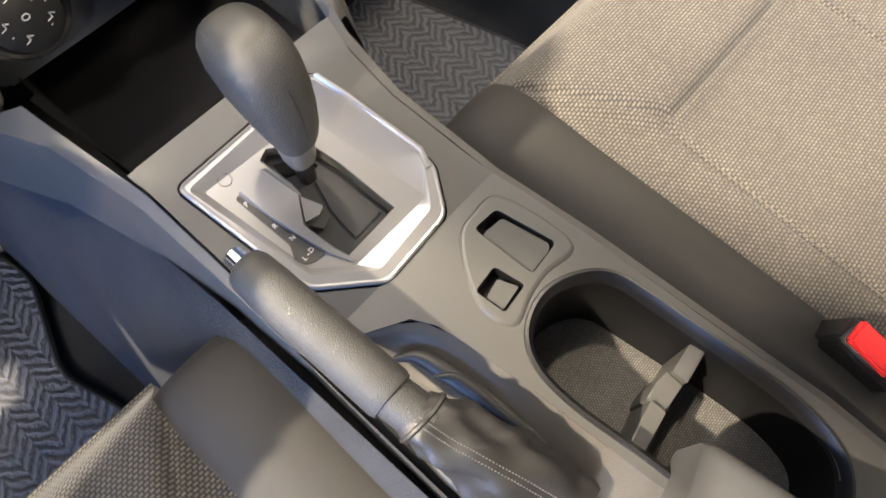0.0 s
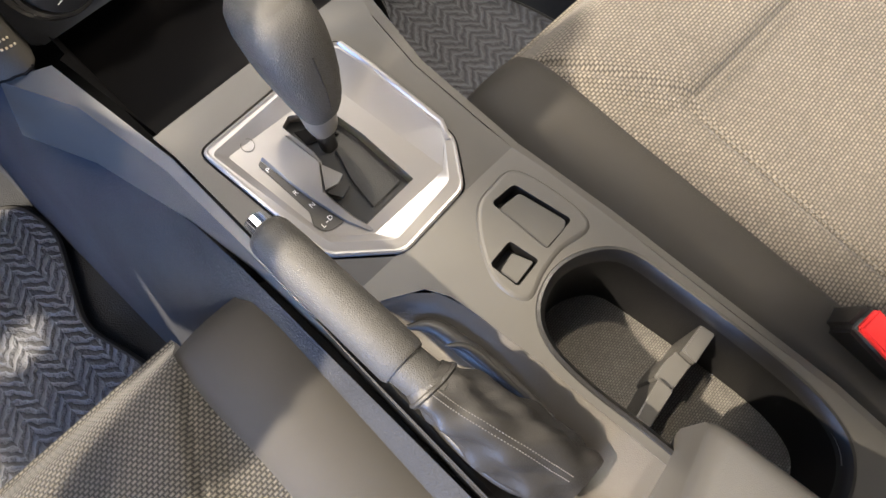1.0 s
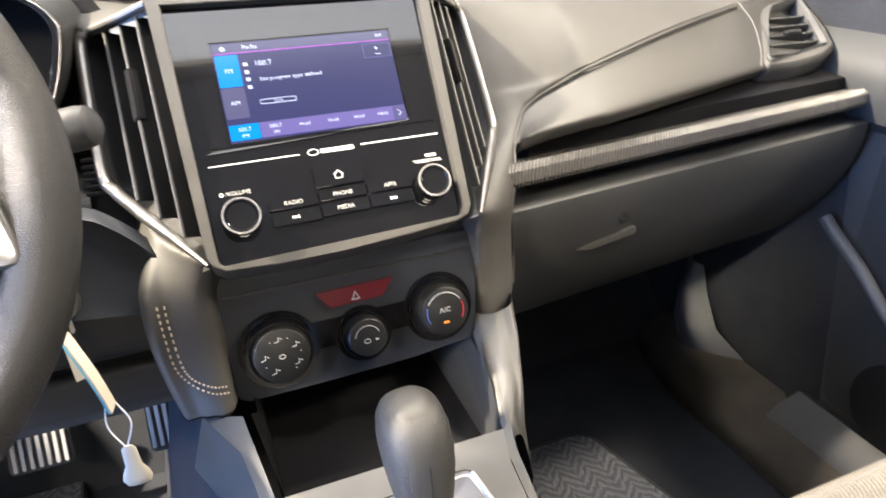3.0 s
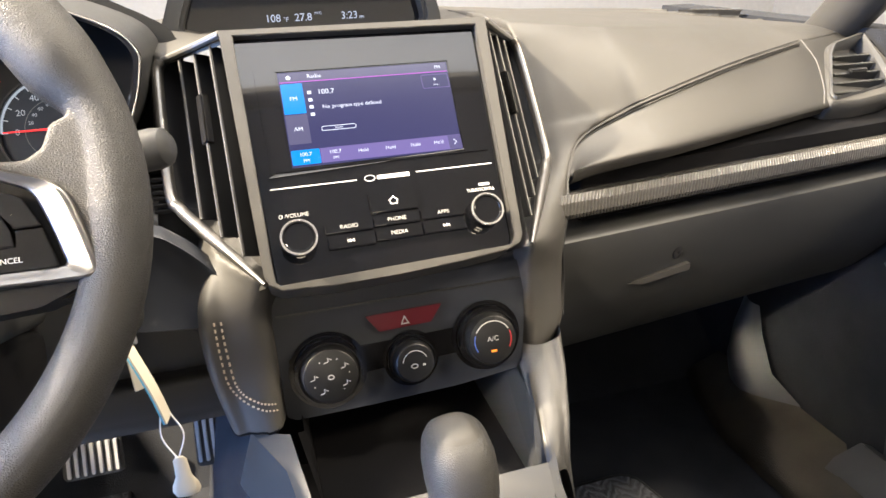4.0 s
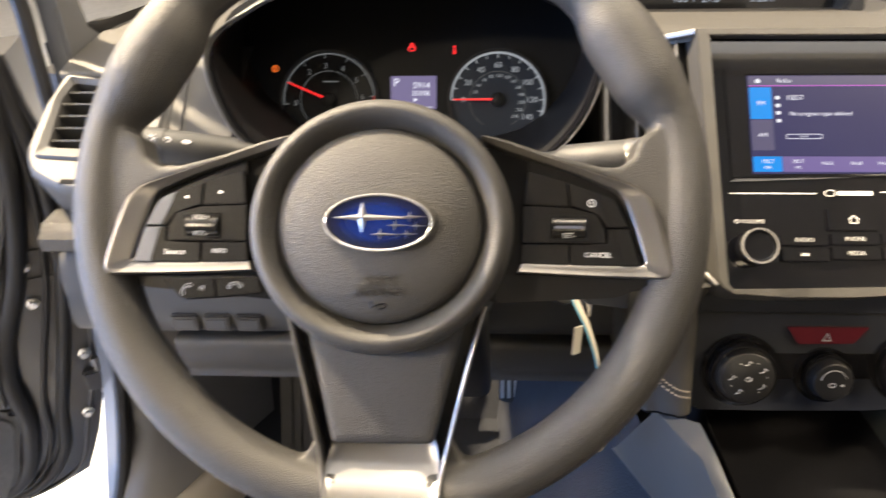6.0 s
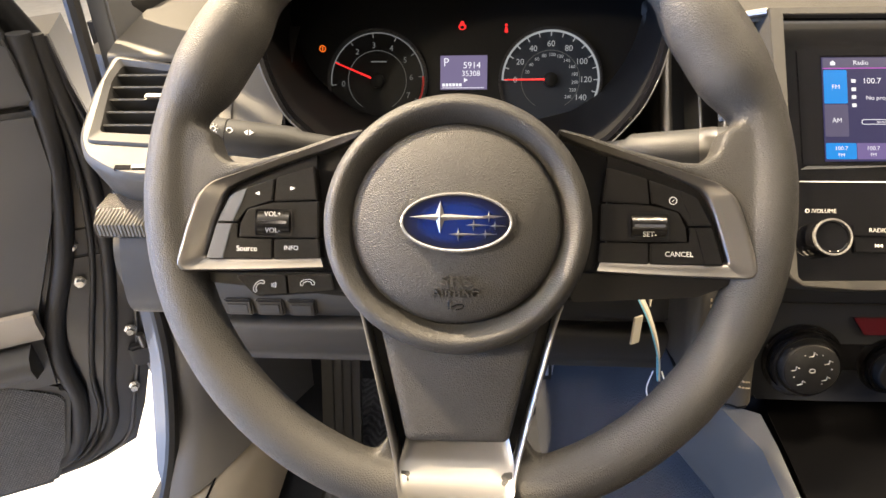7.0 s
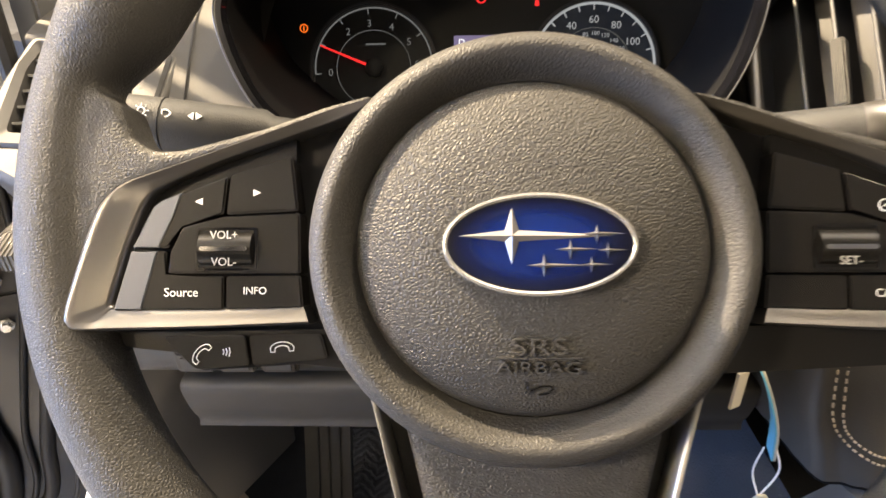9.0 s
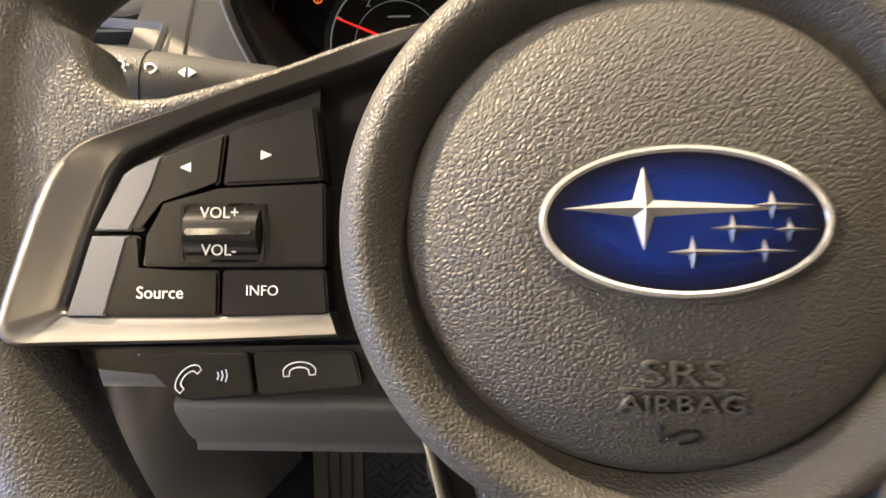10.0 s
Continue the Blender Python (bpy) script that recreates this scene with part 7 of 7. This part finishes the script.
pedal("brake_pedal", -0.034, 0.50, 0.120, 0.040, 0.026, 7, "ribbed grey brake pedal", True)
pedal("accelerator_pedal", 0.128, 0.505, 0.118, 0.027, 0.046, 5, "black ribbed accelerator pedal", True)
rest = thing("footrest", T(-0.205, 0.40, 0.10) @ pose(0, 0, 0, 66, 0, 0), "dark ribbed plastic footrest", "footrest")
part("plate", prism(rounded([(-0.030, -0.09), (0.030, -0.09), (0.030, 0.09), (-0.030, 0.09)], 0.008, 4), -0.01, 0.006, 0.003), DASHLOW, rest)
for s in (-0.014, 0.0, 0.014):
    part("rib", box(s - 0.003, s + 0.003, -0.060, 0.08, 0.005, 0.009, 0.001), DASHLOW, rest)
part("screw", lathe([(0.006, 0.005), (0.006, 0.009), (0.004, 0.010), (0, 0.010)], 20, (0.0, -0.075)), GREYP, rest)

# ---------------- passenger side: kick trim, sill, door ----------------
ps = thing("passenger_sill", T(0, 0, 0), "grey sill and kick trim along the passenger door", "sill trim")
part("kick_trim", loft([smooth_path(r, 4) for r in (
    [(1.048, 0.470, 0.215), (1.038, 0.458, 0.208), (1.038, 0.446, 0.202), (1.050, 0.438, 0.196)],
    [(1.048, 0.482, 0.150), (1.026, 0.462, 0.152), (1.022, 0.436, 0.152), (1.046, 0.414, 0.150)],
    [(1.046, 0.482, 0.085), (1.018, 0.455, 0.090), (1.014, 0.416, 0.094), (1.044, 0.376, 0.096)],
    [(1.036, 0.450, 0.040), (1.006, 0.420, 0.052), (1.006, 0.370, 0.066), (1.044, 0.306, 0.078)])], closed=False), DOORGREY, ps, smooth=70)
part("sill_plate", loft([[(0.985, y, 0.060), (1.000, y, 0.080), (1.045, y, 0.094), (1.07, y, 0.08)] for y in (0.20, 0.19, 0.0, -0.6)], closed=False), DOORM, ps)
part("sill_carpet", loft([smooth_path([(x0, y + 0.04, 0.002), (x0 + 0.006, y + 0.03, 0.026), (x0 + 0.030, y + 0.015, 0.054), (x1, y, 0.074)], 4) for x0, x1, y in ((1.000, 1.030, 0.49), (0.970, 1.040, 0.42), (0.942, 1.046, 0.32), (0.940, 1.046, 0.22), (0.945, 1.00, 0.17), (0.945, 1.00, -0.6))], closed=False), SILLCARPET, ps, "brown-grey carpet rising to the sill", smooth=60)


def rounded_x(poly, x):
    return [(x, y, z) for y, z in rounded(poly, 0.012, 4)]


pd = thing("passenger_door", T(0, 0, 0), "closed passenger door lining with a dark pocket", "car door")
part("lining", loft([rounded_x([(-0.55, 0.03), (0.168, 0.03), (0.222, 0.36), (0.262, 0.60), (-0.55, 0.60)], x) for x in (1.065, 1.11)]), DOORM, pd)
part("upper_lining", loft([[(1.05, y, 0.60), (1.035, y, 0.57), (1.045, y, 0.52), (1.07, y, 0.50), (1.11, y, 0.50), (1.11, y, 0.62), (1.08, y, 0.63)] for y in (0.36, 0.2, -0.2, -0.55)]), DASHLOW, pd)
part("pocket", prism(ccw(rounded([(0.205, 0.345), (0.171, 0.322), (0.104, 0.268), (0.02, 0.225), (-0.35, 0.20), (-0.35, 0.11), (0.165, 0.11), (0.205, 0.33)], 0.012, 4)), 0.0, 0.018, 0.006), DASHLOW, pd).matrix_basis = Matrix(((0, 0, -1, 1.066), (1, 0, 0, 0), (0, 1, 0, 0), (0, 0, 0, 1)))
part("pocket_edge", tube([(1.045, y, z) for y, z in [tuple(q)[:2] for q in smooth_path([(0.238, 0.378, 0), (0.215, 0.360, 0), (0.171, 0.331, 0), (0.104, 0.276, 0), (0.03, 0.235, 0), (-0.10, 0.21, 0), (-0.35, 0.20, 0)], 5)]], 0.009, 10), DOORGREY, pd, "pale pocket edge")
part("pocket_back", box(1.060, 1.066, -0.35, 0.195, 0.20, 0.48), DASHLOW, pd)
part("grab_curve", tube([(1.050, y, z) for y, z in [tuple(q)[:2] for q in smooth_path([(0.12, 0.44, 0), (0.085, 0.40, 0), (0.065, 0.35, 0), (0.08, 0.29, 0)], 5)]], 0.012, 10), DASHLOW, pd)
part("screw_cap", lathe([(0.006, 0), (0.006, 0.004), (0, 0.005)], 16), WHITE, pd).matrix_basis = Matrix(((0, 0, -1, 1.050), (1, 0, 0, -0.003), (0, 1, 0, 0.285), (0, 0, 0, 1)))
part("speaker", lathe([(0.07, 0), (0.07, 0.004), (0.06, 0.006), (0, 0.004)], 40), BLACK, pd).matrix_basis = Matrix(((0, 0, -1, 1.050), (1, 0, 0, 0.06), (0, 1, 0, 0.16), (0, 0, 0, 1)))
# belt buckle
bk = thing("seat_belt_buckle", T(0.514, -0.404, 0.312) @ pose(0, 0, 0, 12, -6, -4), "black seat belt buckle with red release button", "seat belt buckle")
part("case", box(-0.0105, 0.016, -0.028, 0.026, -0.06, 0.029, 0.005, 3), BLACK, bk)
part("release_button", box(-0.0075, 0.0125, -0.014, 0.022, 0.026, 0.0325, 0.002), REDB, bk, "red release button")
part("strap", box(-0.012, 0.012, -0.012, 0.012, -0.20, -0.055, 0.003), RUBBER, bk)

# ---------------- driver's side: sill, door, mirror ----------------
dsill = thing("driver_sill", T(0, 0, 0), "grey door sill and kick trim on the driver side", "sill trim")
part("kick_trim", loft([smooth_path(r, 4) for r in (
    [(-0.300, 0.50, 0.42), (-0.335, 0.42, 0.42), (-0.375, 0.35, 0.42), (-0.405, 0.345, 0.42)],
    [(-0.285, 0.50, 0.30), (-0.325, 0.40, 0.30), (-0.370, 0.33, 0.30), (-0.405, 0.325, 0.30)],
    [(-0.275, 0.50, 0.18), (-0.315, 0.38, 0.18), (-0.365, 0.30, 0.18), (-0.405, 0.29, 0.18)],
    [(-0.265, 0.45, 0.08), (-0.310, 0.33, 0.10), (-0.360, 0.22, 0.11), (-0.405, 0.20, 0.11)])], closed=False), DOORTOP, dsill)
part("sill_plate", loft([[(-0.285, y, 0.02), (-0.310, y, 0.085), (-0.335, y, 0.105), (-0.395, y, 0.108), (-0.425, y, 0.07), (-0.43, y, -0.02)] for y in (0.36, 0.26, 0.1, -0.1, -0.6)], closed=False), BEIGE, dsill)
part("sill_seam", tube([(-0.348, y, 0.108) for y in (0.28, 0.1, -0.1, -0.6)], 0.0015, 6), DARK, dsill)
part("body_pillar", loft([[(-0.405, 0.345 - k, z), (-0.44, 0.36 - k, z), (-0.45, 0.48, z), (-0.40, 0.50, z)] for z, k in ((0.64, -0.045), (0.55, -0.03), (0.42, 0.0), (0.25, 0.03), (0.10, 0.10), (-0.10, 0.12))]), BODY, dsill, "grey painted body pillar")
part("pillar_seal", tube(smooth_path([(-0.402, 0.392, 0.64), (-0.402, 0.375, 0.56), (-0.402, 0.335, 0.42), (-0.402, 0.305, 0.25), (-0.402, 0.225, 0.12), (-0.402, 0.10, 0.105), (-0.402, -0.5, 0.105)], 5), 0.009, 8), RUBBER, dsill, "black door seal")
part("sill_outer", loft([[(-0.43, y, 0.06), (-0.47, y, 0.03), (-0.49, y, -0.10), (-0.44, y, -0.12)] for y in (0.40, 0.1, -0.6)]), BODY, dsill)
DM = Matrix.Translation((-0.475, 0.425, 0.0)) @ Matrix(((-0.906, 0.423, 0, 0), (-0.423, -0.906, 0, 0), (0, 0, 1, 0), (0, 0, 0, 1)))
door = thing("driver_door", DM, "open driver door with dark lining, speaker grille and rubber seals", "car door")
DV = Matrix(((1, 0, 0, 0), (0, 0, 1, 0), (0, 1, 0, 0), (0, 0, 0, 1)))
EDGE = [(0.012, 0.655), (0.006, 0.600), (-0.010, 0.494), (-0.002, 0.34), (0.027, 0.179), (0.059, 0.085), (0.092, 0.012), (0.150, -0.012), (0.234, -0.022)]
LINE = [(0.042, 0.665), (0.046, 0.600), (0.062, 0.500), (0.094, 0.395), (0.140, 0.300), (0.154, 0.236), (0.150, 0.150), (0.180, 0.045), (0.250, 0.012)]
part("door_shell", prism(ccw(EDGE + [(1.05, -0.04), (1.05, 0.60)]), -0.13, -0.004, 0.004), BODY, door, "grey painted door shell").matrix_basis = DV
part("edge_cover", prism(ccw(EDGE + [(0.30, -0.015), (0.30, 0.60)]), -0.005, 0.004, 0.003), JAMB, door, "black inner door edge").matrix_basis = DV
part("lining", prism(ccw([(0.046, 0.578), (0.050, 0.50), (0.078, 0.435), (0.105, 0.374), (0.135, 0.309), (0.151, 0.266), (0.154, 0.236), (0.148, 0.175), (1.03, 0.20), (1.03, 0.578)]), 0.0, 0.024, 0.006), DOORM, door).matrix_basis = DV
part("upper_lining", prism(ccw(rounded([(0.040, 0.586), (1.03, 0.586), (1.03, 0.70), (0.085, 0.70), (0.052, 0.66)], 0.008, 3)), -0.02, 0.026, 0.006), DOORM, door).matrix_basis = DV
part("lower_lining", prism(ccw(rounded([(0.150, 0.170), (0.146, 0.150), (0.176, 0.055), (0.215, -0.012), (1.03, -0.012), (1.03, 0.205), (0.204, 0.205)], 0.006, 3)), 0.0, 0.022, 0.005), DASHLOW, door).matrix_basis = DV
part("speaker_grille", prism(ccw(rounded([(0.152, 0.155), (0.182, 0.058), (0.216, -0.004), (0.44, -0.004), (0.44, 0.195), (0.210, 0.195)], 0.012, 4)), 0.0, 0.025, 0.002), woven("speaker_mesh", (0.008, 0.008, 0.008), (0.13, 0.13, 0.13), 0.0045), door, "black speaker grille").matrix_basis = DV
part("armrest", loft([[(x, y, z) for y, z in ((0.02, 0.262), (0.055, 0.258), (0.066, 0.245), (0.060, 0.225), (0.02, 0.210))] for x in (0.160, 0.175, 0.5, 0.9)]), DASH, door, smooth=60)
part("door_pull", loft([[(x, 0.022 + d, z) for d, z in ((0.0, 0.312), (0.012, 0.312), (0.016, 0.300), (0.012, 0.270), (0.0, 0.268))] for x in (0.140, 0.146, 0.21, 0.42)]), BEIGE, door, "beige door pull", smooth=60)


def between(f):
    return [(e[0] + (l[0] - e[0]) * f, e[1] + (l[1] - e[1]) * f) for e, l in zip(EDGE, LINE)]


for f, r, d in ((0.12, 0.0035, 0.004), (0.38, 0.009, 0.006), (0.55, 0.004, 0.010), (0.86, 0.013, 0.012)):
    part("seal", tube(smooth_path([(x, d, z) for x, z in between(f)], 6), r, 10), RUBBER if f != 0.12 else JAMB, door, "black rubber seal")
part("window_frame", tube([(0.020, -0.015, 0.585), (0.030, -0.015, 0.64), (0.056, -0.015, 0.70), (0.30, -0.02, 0.98)], 0.016, 12), DEEP, door)
part("lock_plate", box(0.040, 0.085, 0.003, 0.007, 0.31, 0.41, 0.001), BLACK, door)
for x, z in ((0.071, 0.390), (0.077, 0.333), (0.063, 0.129), (0.040, 0.235)):
    part("hinge_bolt", lathe([(0.0085, 0.0), (0.0085, 0.004), (0.0055, 0.005), (0.0055, 0.012), (0, 0.012)], 6), KNOBRING, door, "bright hinge bolt").matrix_basis = T(x, 0.006, z) @ pose(0, 0, 0, -90, 0, 0)
part("check_strap", box(-0.06, 0.075, 0.002, 0.010, 0.362, 0.372, 0.002), BLACK, door)
part("hinge", box(0.012, 0.052, 0.0, 0.018, 0.168, 0.205, 0.004), BODY, door)
part("hinge_pin", tube([(0.030, 0.012, 0.150), (0.030, 0.012, 0.225)], 0.005, 10), DKSILVER, door)
mirror = thing("door_mirror", T(-0.765, 0.725, 0.515) @ pose(0, 0, 0, 0, 0, 195), "glossy black door mirror outside the open door", "mirror")
shell = rounded([(-0.100, -0.060), (0.085, -0.075), (0.108, -0.040), (0.085, 0.048), (0.060, 0.066), (-0.085, 0.072), (-0.108, 0.040)], 0.020, 5)
part("housing", loft([[(x * w, y, z * w) for x, z in shell] for y, w in ((0.008, 0.93), (0.0, 0.96), (0.004, 1.0), (0.05, 0.96), (0.085, 0.80), (0.105, 0.45))]), GLOSS, mirror, smooth=60)
part("mirror_glass", prism(ccw([(x * 0.88, z * 0.88) for x, z in shell]), 0.0, 0.002), CHROME, mirror).matrix_basis = T(0, 0.006, 0) @ pose(0, 0, 0, 90, 0, 0)
part("upper_edge", tube([(-0.085, 0.0, 0.070), (0.0, -0.001, 0.0675), (0.058, 0.0, 0.064)], 0.0022, 8), BLACK, mirror)
part("foot", tube(smooth_path([(0.0, 0.05, -0.060), (-0.030, 0.15, -0.050), (-0.063, 0.275, 0.030)], 4), 0.018, 10), BLACK, mirror)
post = structure("trim_quarter_post", prism([(0.364, 0.610), (0.440, 0.615), (0.448, 0.640), (0.453, 0.668), (0.412, 0.684), (0.408, 0.720), (0.400, 0.780), (0.330, 1.10), (0.295, 1.10), (0.366, 0.760), (0.371, 0.713)], 0, 0.022, 0.004), DOORGREY, "blue-grey post trim between door opening and quarter window", "trim")
post.matrix_basis = Matrix(((0, 0, 1, -0.395), (1, 0, 0, 0), (0, 1, 0, 0), (0, 0, 0, 1)))
part("post_seal", tube([(-0.404, 0.352, 0.60), (-0.404, 0.360, 0.713), (-0.404, 0.352, 0.78), (-0.404, 0.285, 1.10)], 0.008, 8), RUBBER, dsill, "black door seal")
part("quarter_sill", loft([[(x, y, z) for y, z in ((y0 - 0.004, z0 - 0.045), (y0 - 0.010, z0 - 0.012), (y0 - 0.004, z0), (y0 + 0.02, z0))] for x, y0, z0 in ((-0.385, 0.440, 0.688), (-0.365, 0.452, 0.690), (-0.345, 0.53, 0.696), (-0.325, 0.62, 0.698), (-0.30, 0.74, 0.700))]), DEEP, dash, "black sill under the quarter window", smooth=60)
part("under_hood", loft([smooth_path([(x, 0.335, 0.578), (x, 0.262, 0.580), (x, 0.225, 0.576), (x, 0.212, 0.564), (x, 0.24, 0.556)], 4) for x in (-0.172, -0.1, 0.0, 0.1, 0.165)], closed=False), DEEP, low)
